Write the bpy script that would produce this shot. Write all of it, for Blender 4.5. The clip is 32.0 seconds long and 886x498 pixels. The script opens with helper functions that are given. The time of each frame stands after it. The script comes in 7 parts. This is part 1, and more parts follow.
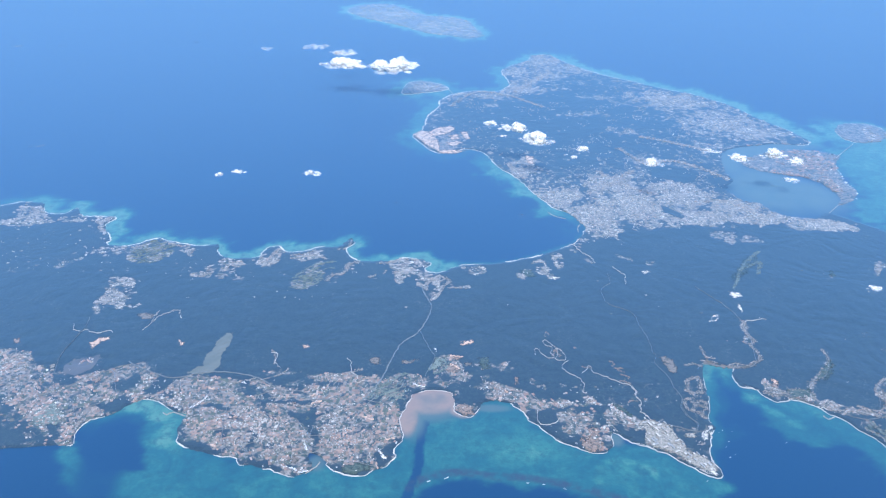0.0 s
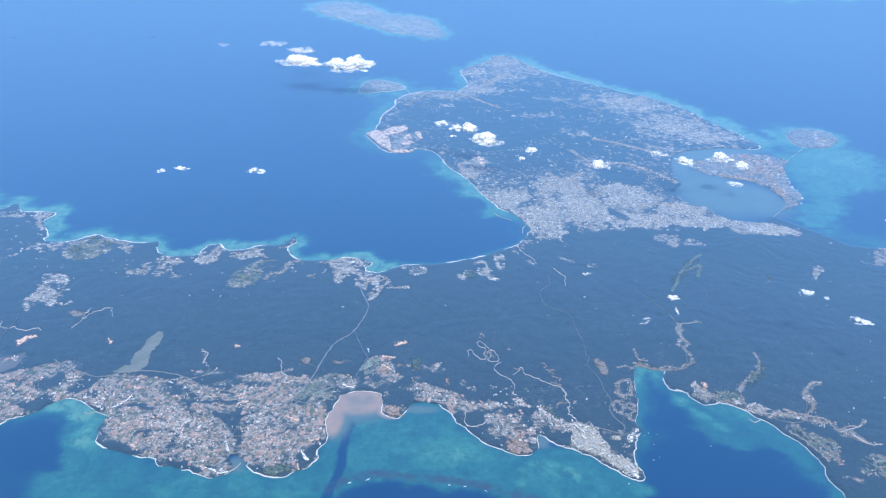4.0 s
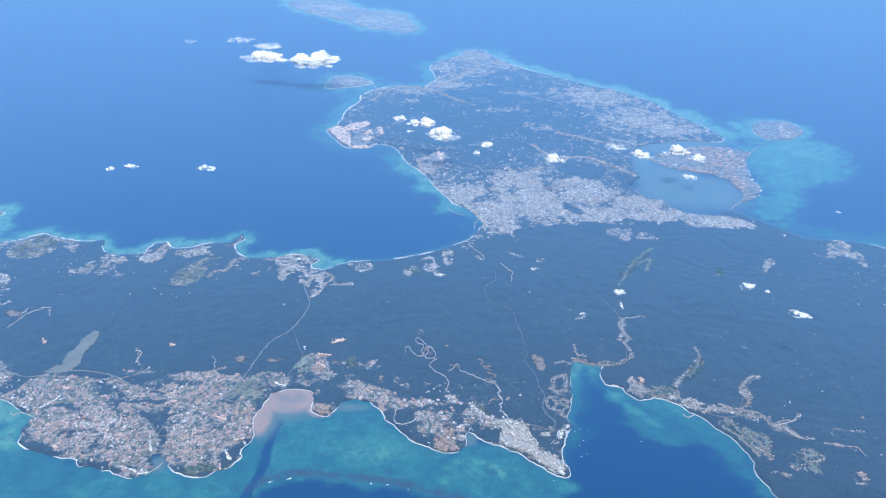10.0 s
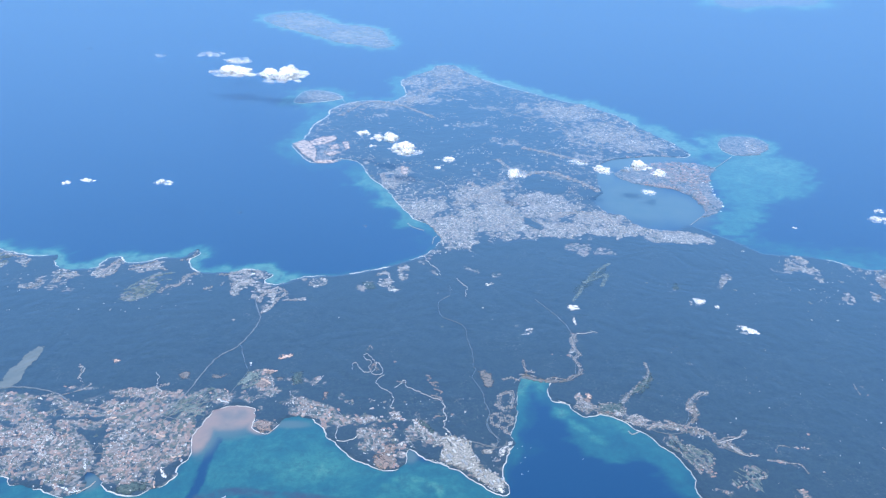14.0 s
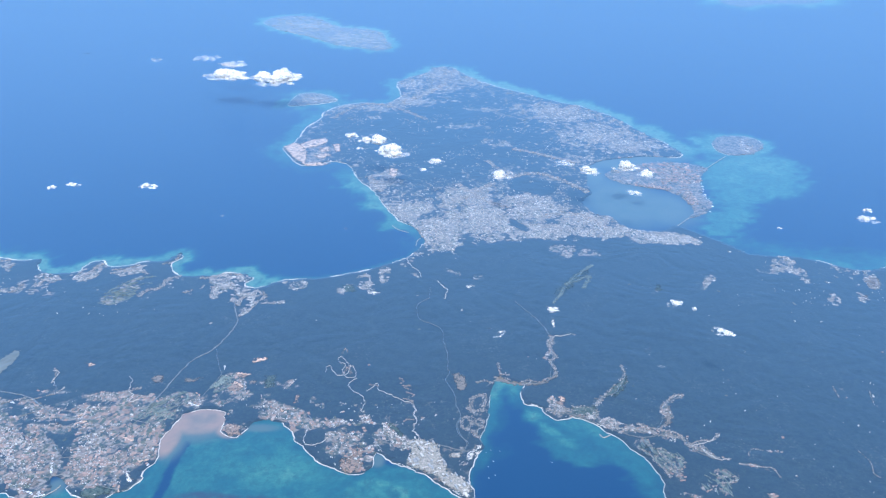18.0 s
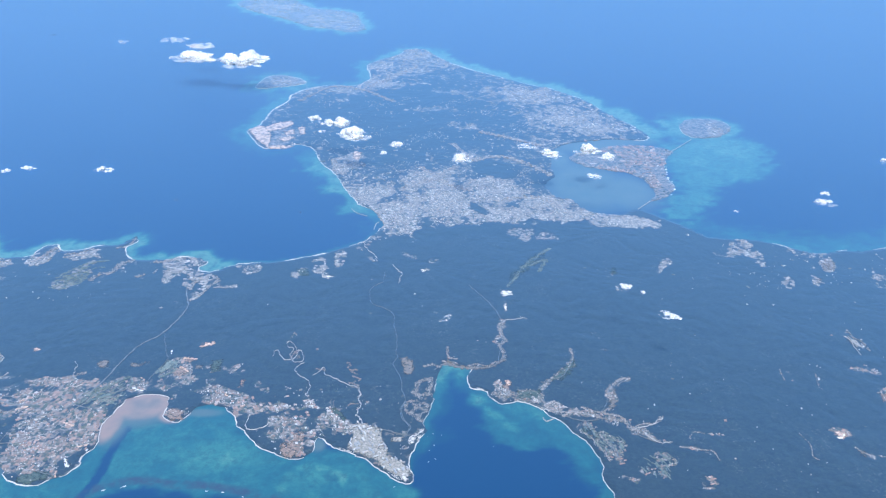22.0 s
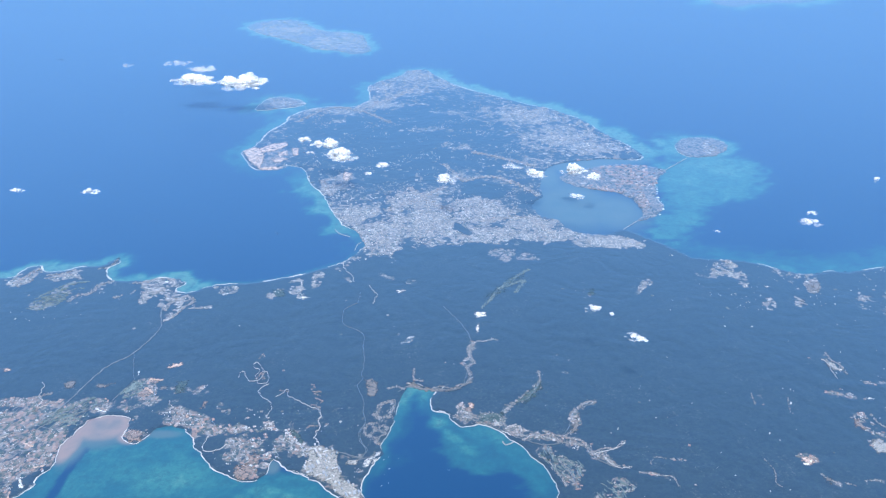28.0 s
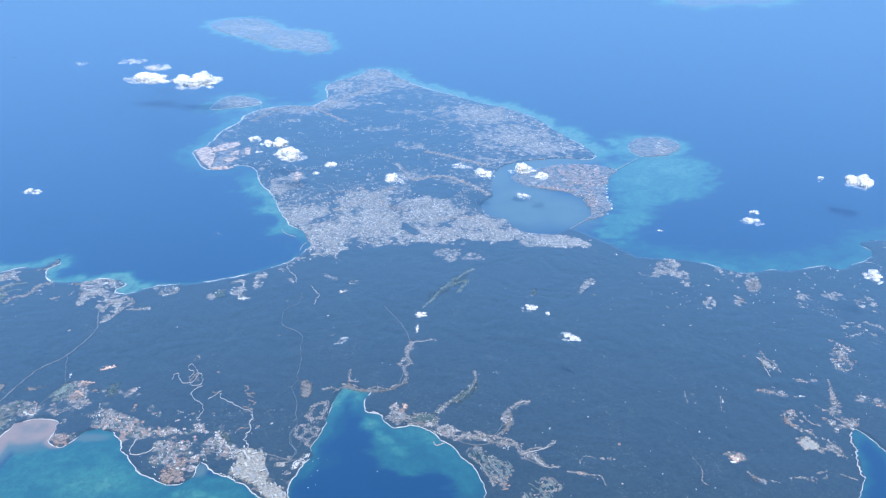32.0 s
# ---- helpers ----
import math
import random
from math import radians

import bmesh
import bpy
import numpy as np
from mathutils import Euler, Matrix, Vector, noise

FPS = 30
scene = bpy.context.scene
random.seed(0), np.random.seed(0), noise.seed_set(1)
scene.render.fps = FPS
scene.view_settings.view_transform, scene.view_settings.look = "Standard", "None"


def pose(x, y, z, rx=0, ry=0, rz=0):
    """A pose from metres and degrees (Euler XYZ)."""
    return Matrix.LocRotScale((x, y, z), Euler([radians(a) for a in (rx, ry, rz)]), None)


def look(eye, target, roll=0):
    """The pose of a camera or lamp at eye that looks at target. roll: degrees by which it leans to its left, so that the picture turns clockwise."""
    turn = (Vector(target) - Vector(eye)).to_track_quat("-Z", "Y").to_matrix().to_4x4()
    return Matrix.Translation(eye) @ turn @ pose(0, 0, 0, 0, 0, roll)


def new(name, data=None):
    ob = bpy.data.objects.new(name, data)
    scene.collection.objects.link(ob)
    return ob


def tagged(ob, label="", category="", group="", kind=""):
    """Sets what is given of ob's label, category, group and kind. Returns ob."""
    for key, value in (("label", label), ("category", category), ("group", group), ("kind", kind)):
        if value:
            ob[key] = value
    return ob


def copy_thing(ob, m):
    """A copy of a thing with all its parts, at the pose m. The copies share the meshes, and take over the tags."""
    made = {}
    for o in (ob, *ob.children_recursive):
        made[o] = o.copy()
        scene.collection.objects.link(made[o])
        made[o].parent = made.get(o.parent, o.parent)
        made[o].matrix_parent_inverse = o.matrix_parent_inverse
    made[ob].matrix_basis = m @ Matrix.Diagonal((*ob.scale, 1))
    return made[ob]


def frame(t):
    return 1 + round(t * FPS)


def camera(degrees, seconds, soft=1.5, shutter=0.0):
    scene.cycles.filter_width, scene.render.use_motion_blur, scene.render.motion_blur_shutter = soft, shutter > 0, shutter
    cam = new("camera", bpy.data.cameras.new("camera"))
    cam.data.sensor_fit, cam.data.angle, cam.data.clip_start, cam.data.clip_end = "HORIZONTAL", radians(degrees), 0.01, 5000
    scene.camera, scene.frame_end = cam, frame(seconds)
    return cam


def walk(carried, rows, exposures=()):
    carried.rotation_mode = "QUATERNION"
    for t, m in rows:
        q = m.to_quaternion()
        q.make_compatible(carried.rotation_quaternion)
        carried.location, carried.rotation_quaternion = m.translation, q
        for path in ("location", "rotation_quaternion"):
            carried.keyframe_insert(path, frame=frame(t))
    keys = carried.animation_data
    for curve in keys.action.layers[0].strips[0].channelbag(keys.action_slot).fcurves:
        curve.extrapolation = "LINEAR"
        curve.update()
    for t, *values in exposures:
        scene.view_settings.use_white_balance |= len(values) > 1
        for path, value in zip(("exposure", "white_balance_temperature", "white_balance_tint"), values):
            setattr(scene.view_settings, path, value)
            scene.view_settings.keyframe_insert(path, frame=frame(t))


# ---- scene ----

# The place is built at one twentieth of its true size, so that 20 m of land are 1 m here.

cam = camera(55.0, 32.0, soft=1.25)
PATH = [
    (0, (1.97, 1.14, 453.35), (1.81, 896.04, 7.08), 0.52),
    (0.5, (7.14, 1.67, 453.18), (9.35, 896.20, 6.17), 0.77),
    (1, (12.31, 2.21, 453.00), (17.24, 896.94, 6.42), 1.04),
    (1.5, (17.48, 2.73, 452.84), (25.53, 896.58, 4.54), 1.25),
    (2, (22.64, 3.26, 452.67), (35.21, 896.04, 2.36), 1.36),
    (2.5, (27.80, 3.78, 452.51), (44.94, 897.03, 3.28), 1.61),
    (3, (32.96, 4.29, 452.35), (55.54, 898.20, 4.68), 1.90),
    (3.5, (38.12, 4.80, 452.20), (64.51, 899.85, 7.00), 1.96),
    (5.5, (58.70, 6.80, 451.62), (82.72, 899.71, 2.01), 1.69),
    (6, (63.84, 7.29, 451.48), (87.37, 899.62, 0.70), 1.70),
    (6.5, (68.98, 7.78, 451.35), (92.68, 898.80, -1.99), 1.68),
    (7, (74.11, 8.26, 451.22), (98.85, 899.67, -1.29), 1.65),
    (7.5, (79.24, 8.73, 451.10), (104.71, 901.23, 0.77), 1.60),
    (8, (84.37, 9.21, 450.98), (110.49, 902.07, 1.41), 1.61),
    (8.5, (89.49, 9.67, 450.86), (115.63, 902.83, 1.87), 1.60),
    (9, (94.61, 10.14, 450.75), (120.32, 903.56, 2.26), 1.52),
    (9.5, (99.73, 10.60, 450.64), (124.54, 903.67, 1.41), 1.44),
    (10, (104.85, 11.05, 450.53), (130.43, 903.50, 0.10), 1.37),
    (10.5, (109.96, 11.50, 450.43), (137.16, 904.05, 0.30), 1.44),
    (11, (115.07, 11.95, 450.33), (142.39, 905.04, 1.29), 1.40),
    (11.5, (120.17, 12.39, 450.23), (147.48, 905.90, 2.02), 1.32),
    (12, (125.27, 12.83, 450.14), (152.76, 905.70, 0.67), 1.33),
    (12.5, (130.37, 13.26, 450.05), (157.39, 905.37, -0.96), 1.33),
    (13, (135.47, 13.69, 449.97), (164.61, 907.81, 3.08), 1.40),
    (13.5, (140.56, 14.11, 449.89), (174.63, 912.78, 12.59), 1.58),
    (14, (145.65, 14.53, 449.81), (181.38, 914.44, 15.19), 1.73),
    (14.5, (150.74, 14.95, 449.74), (186.64, 913.82, 12.99), 1.84),
    (15, (155.82, 15.36, 449.67), (189.40, 912.70, 9.60), 1.77),
    (15.5, (160.90, 15.77, 449.60), (193.62, 913.18, 9.61), 1.66),
    (17.5, (181.19, 17.35, 449.37), (202.75, 919.17, 17.78), 1.17),
    (18, (186.26, 17.74, 449.32), (202.62, 918.88, 16.10), 0.88),
    (18.5, (191.32, 18.12, 449.28), (210.75, 917.43, 12.40), 0.90),
    (19, (196.38, 18.50, 449.24), (218.37, 916.38, 9.54), 0.91),
    (19.5, (201.44, 18.87, 449.20), (223.93, 914.81, 5.59), 0.87),
    (20, (206.49, 19.24, 449.17), (229.89, 912.37, -0.02), 0.89),
    (20.5, (211.54, 19.60, 449.14), (238.29, 910.70, -3.89), 1.03),
    (21, (216.59, 19.96, 449.11), (247.50, 911.65, -2.49), 1.31),
    (21.5, (221.63, 20.32, 449.09), (251.79, 912.36, -1.86), 1.25),
    (22, (226.67, 20.67, 449.07), (253.48, 912.77, -1.97), 1.11),
    (22.5, (231.71, 21.02, 449.06), (253.92, 916.40, 4.30), 0.88),
    (23, (236.74, 21.36, 449.05), (246.91, 922.69, 16.03), 0.49),
    (23.5, (241.77, 21.70, 449.04), (238.02, 928.03, 26.48), 0.09),
    (24, (246.80, 22.03, 449.03), (233.13, 930.07, 30.36), -0.19),
    (24.5, (251.83, 22.36, 449.03), (233.95, 930.05, 29.76), -0.29),
    (25, (256.85, 22.69, 449.04), (241.34, 928.97, 26.65), -0.23),
    (25.5, (261.87, 23.01, 449.04), (248.45, 928.04, 23.90), -0.13),
    (27.5, (281.91, 24.25, 449.11), (273.58, 925.72, 16.34), 0.23),
    (28, (286.92, 24.55, 449.13), (278.08, 926.95, 18.32), 0.03),
    (28.5, (291.92, 24.85, 449.16), (282.54, 927.57, 19.05), -0.05),
    (29, (296.91, 25.14, 449.19), (287.70, 927.88, 19.12), -0.06),
    (29.5, (301.91, 25.42, 449.23), (293.45, 928.01, 18.80), -0.03),
    (30, (306.90, 25.71, 449.27), (301.21, 927.66, 17.48), 0.06),
    (30.5, (311.89, 25.98, 449.31), (310.78, 927.20, 15.95), 0.02),
    (31, (316.87, 26.26, 449.36), (322.85, 926.50, 14.01), 0.17),
    (31.5, (321.85, 26.53, 449.41), (336.85, 926.38, 13.47), 0.60),
    (32, (326.83, 26.79, 449.46), (343.20, 928.60, 17.63), 0.57),
]

walk(cam, [(t, look(eye, target, roll)) for t, eye, target, roll in PATH], exposures=[(0.0, 0.68, 5850, 10), (32.0, 0.68, 5850, 10)])


# ---- plan, in metres: shores ----
WEST_SHORE = [
    (-619, 1011), (-581, 1025), (-557, 1039), (-528, 1034), (-513, 1006), (-488, 1002), (-477, 1020), (-460, 997),
    (-417, 993), (-422, 968), (-402, 930), (-403, 919), (-389, 911), (-366, 915), (-348, 931), (-328, 925),
    (-306, 916), (-287, 913), (-267, 917), (-265, 900), (-251, 882), (-229, 882), (-214, 887), (-207, 908),
    (-194, 912), (-182, 898), (-160, 902), (-143, 913), (-124, 914), (-116, 929), (-110, 937), (-105, 923),
    (-113, 909), (-107, 889), (-93, 877), (-70, 877), (-53, 880), (-44, 887), (-26, 883), (-12, 871),
    (-20, 857), (-2, 849),
]
BAY_SHORE = [
    (25, 869), (57, 873), (88, 883), (116, 895), (136, 911), (156, 924), (167, 940), (179, 966),
    (178, 985), (165, 1018), (151, 1032), (136, 1060), (126, 1084), (114, 1120), (105, 1146), (89, 1170),
    (78, 1198), (68, 1234), (54, 1254), (32, 1259), (14, 1245), (-7, 1242), (-23, 1260), (-42, 1302),
    (-50, 1324), (-36, 1347), (-31, 1377), (-26, 1430), (-15, 1459), (-7, 1490), (-5, 1522), (16, 1559),
    (43, 1579), (65, 1587), (102, 1584), (126, 1620), (130, 1645), (121, 1744), (180, 1826), (189, 1866),
]
NORTH_SHORE = [
    (204, 1872), (231, 1873), (261, 1809), (310, 1727), (377, 1661), (431, 1606), (469, 1580), (510, 1526),
    (526, 1498), (537, 1462), (556, 1414), (579, 1361), (592, 1316), (578, 1294), (526, 1296), (492, 1288),
    (454, 1272), (430, 1242), (416, 1176), (416, 1139), (399, 1108), (406, 1071), (427, 1057), (441, 1023),
    (461, 1011), (488, 1013), (512, 1027), (534, 1001), (556, 975), (572, 951), (581, 943), (624, 939),
    (650, 930), (669, 916), (698, 903), (729, 911), (752, 909), (795, 921), (809, 911), (828, 923),
    (851, 935), (870, 957), (868, 986), (902, 995), (929, 983), (944, 970),
]
PACIFIC_SHORE_A = [
    (-379, 538), (-317, 546), (-298, 547), (-301, 563), (-296, 578), (-281, 587), (-265, 605), (-251, 609),
    (-233, 596), (-217, 588), (-218, 576), (-215, 554), (-208, 547), (-194, 541), (-176, 535), (-165, 535),
    (-159, 527), (-146, 524), (-131, 519), (-122, 515), (-113, 512), (-104, 516), (-98, 522), (-103, 531),
    (-103, 540), (-90, 531), (-87, 522), (-73, 516), (-63, 514), (-53, 517), (-42, 526), (-35, 535),
    (-36, 547), (-30, 555), (-31, 570), (-33, 585), (-30, 599), (-26, 614), (-20, 623), (-5, 626),
    (9, 624), (13, 614), (13, 600), (18, 592), (28, 588), (33, 598), (37, 608), (49, 611),
    (62, 608),
]
PACIFIC_SHORE_B = [
    (69, 600), (78, 584), (91, 566), (101, 557), (115, 548), (122, 544), (134, 544), (142, 551),
    (143, 566), (148, 569), (156, 557), (166, 553), (180, 545), (191, 536), (204, 524), (218, 514),
    (222, 523), (219, 537), (221, 551), (228, 568), (233, 578), (230, 587), (239, 617), (238, 626),
    (247, 670), (253, 678), (260, 672), (274, 666), (281, 672), (272, 660), (270, 641), (275, 635),
    (285, 631), (291, 620), (296, 614), (307, 616), (317, 616), (328, 609), (336, 599), (341, 594),
    (348, 586), (353, 575), (362, 564), (367, 549), (370, 535), (369, 515),
]
PACIFIC_SHORE_C = [
    (384, 482), (424, 456), (479, 441), (549, 455), (606, 481), (646, 515), (669, 547), (677, 574),
    (683, 599), (690, 611), (696, 605), (703, 581), (718, 547),
]
IE_ISLAND = [
    (-263, 2354), (-246, 2419), (-199, 2455), (-141, 2441), (-97, 2370), (-54, 2302), (20, 2276), (62, 2227),
    (78, 2140), (92, 2095), (83, 2040), (55, 2027), (19, 2055), (-42, 2084), (-74, 2120), (-113, 2172),
    (-188, 2238), (-235, 2294),
]
SESOKO_ISLAND = [
    (-77, 1602), (-66, 1642), (-43, 1651), (-13, 1636), (8, 1609), (3, 1589), (-36, 1569), (-75, 1560),
]
KOURI_ISLAND = [
    (657, 1368), (679, 1401), (712, 1407), (738, 1389), (738, 1354), (710, 1317), (668, 1306), (653, 1331),
]
YAGAJI_ISLAND = [
    (491, 1250), (514, 1263), (542, 1273), (587, 1266), (613, 1244), (595, 1215), (582, 1173), (576, 1124),
    (579, 1109), (568, 1079), (550, 1062), (532, 1053), (545, 1079), (541, 1123), (524, 1153), (496, 1163),
    (462, 1183), (450, 1218),
]
IZENA_ISLAND = [
    (1100, 2749), (1155, 2681), (1206, 2723), (1281, 2746), (1353, 2749), (1441, 2805), (1524, 2966), (1441, 3059),
    (1255, 3026), (1144, 2903),
]
RESERVOIR = [(-230.7, 650.6), (-228.3, 658.4), (-220.5, 663.3), (-221.9, 679.5), (-217.9, 689.7), (-217.5, 703.4), (-212.1, 715.9), (-207.3, 717.0), (-204.7, 703.6), (-206.2, 691.5), (-208.9, 683.1), (-206.1, 663.5), (-209.2, 654.0), (-218.7, 649.2)]
RESERVOIR_B = [
    (-324, 678), (-330, 673), (-344, 668), (-349, 661), (-346, 649), (-333, 645), (-323, 655), (-322, 666),
]
PACIFIC_REEF = [
    (-307, 539), (-263, 482), (-185, 474), (-90, 476), (-36, 484), (-24, 482), (-12, 500), (8, 509),
    (28, 511), (54, 503), (82, 503), (106, 496), (128, 485), (163, 476), (220, 494), (218, 516),
    (179, 549), (140, 552), (103, 555), (63, 608), (11, 628), (-33, 619), (-35, 543), (-96, 522),
    (-160, 531), (-212, 554), (-235, 587), (-248, 568), (-231, 520), (-272, 519), (-296, 546),
]
REEF_CHANNEL = [
    (-12, 581), (-15, 561), (-16, 543), (-16, 523), (-19, 510), (-24, 491), (-25, 476),
]
DARK_BAY = [
    (-266, 572), (-267, 546), (-264, 519), (-261, 488),
]
KOURI_SHELF = [
    (586, 1248), (640, 1300), (725, 1315), (763, 1276), (744, 1190), (702, 1135), (646, 1104), (607, 1037),
    (567, 984), (542, 1001), (541, 1036), (577, 1093), (582, 1177),
]
NE_SHELF = [
    (540, 993), (593, 945), (678, 910), (798, 926), (899, 995), (950, 1039), (882, 1020), (809, 969),
    (733, 953), (634, 968), (581, 985),
]
OURA_COAST = [
    (277, 609), (286, 578), (298, 560), (317, 553), (335, 550), (348, 539), (356, 526), (361, 507), (365, 495), (374, 495),
    (372, 517), (370, 536), (362, 557), (354, 575), (346, 590), (331, 597), (319, 609), (300, 613), (290, 625), (280, 629),
]
OURA_SHOAL = [
    (269, 635), (281, 625), (293, 607), (309, 591), (310, 573), (299, 574), (290, 591), (278, 603),
    (271, 623),
]
QUARRY_A = [
    (312, 813), (325, 811), (326, 801), (314, 798),
]
QUARRY_B = [
    (313, 783), (317, 785), (317, 769), (313, 768),
]
EXPRESSWAY = [
    (-22, 818), (-17, 799), (-11, 781), (-11, 764), (-16, 741), (-21, 727), (-25, 719), (-36, 707),
    (-43, 689), (-48, 669), (-53, 646), (-62, 620), (-73, 604),
]
SPUR_ROAD = [
    (-21, 727), (-16, 712), (-12, 699), (-8, 687), (-5, 680), (-9, 665), (-14, 647),
]
RIVER_ROAD = [(187.7, 852.8), (186.8, 830.1), (174.8, 814.5), (175.0, 791.3), (179.3, 781.3), (192.6, 771.7), (200.5, 760.1), (201.3, 741.2), (204.6, 719.5), (204.8, 692.5), (206.8, 685.9), (202.3, 672.8), (207.8, 658.7), (210.8, 648.0), (211.4, 633.1), (214.6, 618.8), (211.7, 604.8), (213.4, 594.1), (219.3, 583.6), (218.3, 577.2), (212.8, 573.3)]
OURA_ROAD = [
    (279, 823), (292, 799), (300, 782), (308, 754), (306, 714), (302, 690), (299, 676), (292, 669),
    (271, 667),
]
HENOKO_ROAD = [
    (140, 589), (163, 578), (190, 580), (219, 571),
]
EXPRESSWAY_WEST = [(-292.6, 667.1), (-266.4, 651.1), (-242.4, 641.8), (-219.7, 650.5), (-196.8, 651.9), (-168.8, 644.5), (-154.7, 634.3), (-143.0, 624.6), (-130.2, 617.3), (-117.6, 612.6), (-101.3, 610.9), (-87.6, 617.4)]
FARM_ROAD = [(-169.1, 605.2), (-157.8, 596.6), (-147.5, 588.9), (-137.0, 586.0), (-126.7, 578.6), (-117.9, 576.5), (-109.0, 563.9), (-104.5, 551.4)]
CAMP_LOOP = [
    (84.7, 598.0), (83.8, 588.6), (84.5, 582.1), (88.6, 578.8), (95.2, 579.7), (99.7, 583.6), (103.5, 588.1),
]
HILL_TRACK = [
    (-355.6, 718.7), (-353.8, 723.0), (-346.7, 718.9), (-338.2, 717.0), (-329.0, 722.1), (-325.0, 717.2),
]
HILL_TRACK_B = [
    (-369.1, 733.4), (-366.0, 722.8), (-358.2, 720.0),
]
DAM_TRACK = [
    (-297.9, 722.7), (-293.2, 732.5), (-293.4, 747.8), (-291.5, 760.4),
]
DAM_TRACK_B = [
    (-290.7, 739.1), (-289.9, 747.9), (-281.2, 757.0), (-272.1, 761.7), (-265.4, 746.1),
]
HILL_ROAD = [
    (-358.3, 746.7), (-356.2, 729.3), (-357.3, 714.6), (-358.9, 696.2), (-360.1, 680.6), (-358.9, 667.3), (-353.8, 647.3),
]
SPIT_ROAD = [
    (-298.7, 590.5), (-303.8, 588.8), (-300.7, 578.2), (-302.3, 567.7), (-302.6, 559.0),
]
RANGE_ROAD = [
    (214.3, 616.8), (211.1, 607.2), (211.4, 595.3), (216.7, 587.6), (218.7, 579.9), (216.3, 573.6), (208.0, 572.3),
]
NORTH_TRACK = [
    (-87.7, 676.4), (-82.7, 664.2), (-82.8, 655.0), (-75.7, 646.1), (-75.9, 637.2), (-68.5, 640.0),
]
NORTH_TRACK_B = [
    (-161.5, 684.8), (-155.6, 682.0), (-154.6, 667.7), (-148.7, 658.5),
]
EAST_VALLEY = [
    (645.8, 723.5), (647.8, 713.5), (647.1, 703.8), (647.3, 689.5),
]
NAGO_VALLEY = [
    (158.9, 925.0), (165.3, 905.7), (174.8, 891.3), (177.6, 877.2),
]
BAY_ROAD = [
    (331.6, 634.3), (344.0, 647.9), (355.1, 653.2), (364.0, 667.4), (371.1, 682.2),
]
SHORE_ROAD = [
    (293.1, 626.8), (312.2, 621.1), (332.3, 608.4), (351.7, 595.2), (367.4, 590.0), (387.3, 593.8), (402.0, 585.5), (405.8, 573.1),
    (419.1, 562.4),
]
SIDE_ROAD = [
    (379.3, 600.6), (387.5, 610.8), (393.3, 629.4), (401.1, 641.2), (415.6, 648.1),
]
RESORT_DRIVE = [
    (366.9, 587.7), (370.8, 573.1), (379.9, 562.4), (384.9, 545.3), (387.2, 536.7),
]
HEAD_ROAD = [
    (240.4, 663.5), (248.7, 672.5), (263.9, 667.1), (277.1, 669.0), (289.9, 667.2), (304.4, 679.1),
]
KNOLL_LOOP = [(104.2, 679.2), (108.4, 681.1), (106.0, 686.9), (107.6, 696.7), (102.4, 700.6), (100.4, 708.6), (103.2, 710.7), (109.6, 700.7), (112.2, 692.8), (111.6, 683.1), (108.6, 677.3), (114.0, 675.5), (118.2, 677.4), (116.6, 690.9), (112.0, 696.7)]
KNOLL_TRACK = [(91.0, 684.7), (90.4, 692.5), (94.6, 694.5), (96.7, 686.7), (104.2, 679.2)]
GULLY_TRACK = [(121.1, 675.0), (114.7, 668.8), (115.6, 659.6), (121.7, 652.1), (128.3, 646.2), (130.4, 633.1), (127.0, 624.7), (131.2, 624.7)]
SPUR_TRACK = [(131.9, 655.1), (139.8, 665.7), (142.2, 656.6), (151.5, 649.1), (162.3, 641.8), (171.2, 636.0), (175.0, 627.4), (174.5, 619.1), (176.5, 610.9), (174.5, 597.6), (178.9, 589.8), (180.7, 585.9)]
PASS_TRACK = [
    (196.7, 868.1), (202.6, 854.8), (207.0, 848.3), (204.7, 835.5), (204.5, 826.8),
]
HEAD_TRACK = [
    (309.6, 745.6), (314.1, 750.9), (322.5, 751.9), (331.0, 755.1),
]
EAST_TRACK = [
    (402.2, 577.4), (410.0, 581.0), (415.0, 582.5), (422.8, 586.2), (427.0, 589.9), (431.9, 594.3),
]
LOW_TRACK = [
    (413.0, 573.9), (416.3, 568.2), (419.7, 563.3), (430.6, 561.3),
]
ZIGZAG_TRACK = [(173.5, 635.5), (176.0, 626.3), (173.8, 621.3), (176.6, 613.1), (174.3, 603.4), (175.1, 597.1), (178.8, 590.9), (177.7, 584.7)]
CAMP_LINE = [(176.1, 578.1), (192.5, 546.9)]
CAMP_AREA = [
    (168, 584), (183, 586), (195, 580), (198, 566), (203, 549), (216, 538), (221, 526), (213, 520), (201, 530), (191, 543), (175, 551), (170, 558), (173, 571),
]
BOATS = [
    (233.9, 570.6), (238.0, 573.6), (239.0, 559.2), (234.9, 552.9), (239.5, 542.7), (234.2, 539.4), (245.3, 572.1), (286.3, 558.1),
    (208.2, 511.6),
]
SAND_SPIT = [(685.1, 605.3), (680.1, 592.4), (679.1, 582.3), (673.0, 567.8), (669.7, 553.7), (670.9, 548.0)]
YAGAJI_BRIDGE = [(532.2, 1052.6), (509.4, 1025.3)]
SESOKO_BRIDGE = [(8.7, 1596.9), (17.1, 1562.8)]
KOURI_BRIDGE = [(658.3, 1300.7), (608.9, 1241.2)]
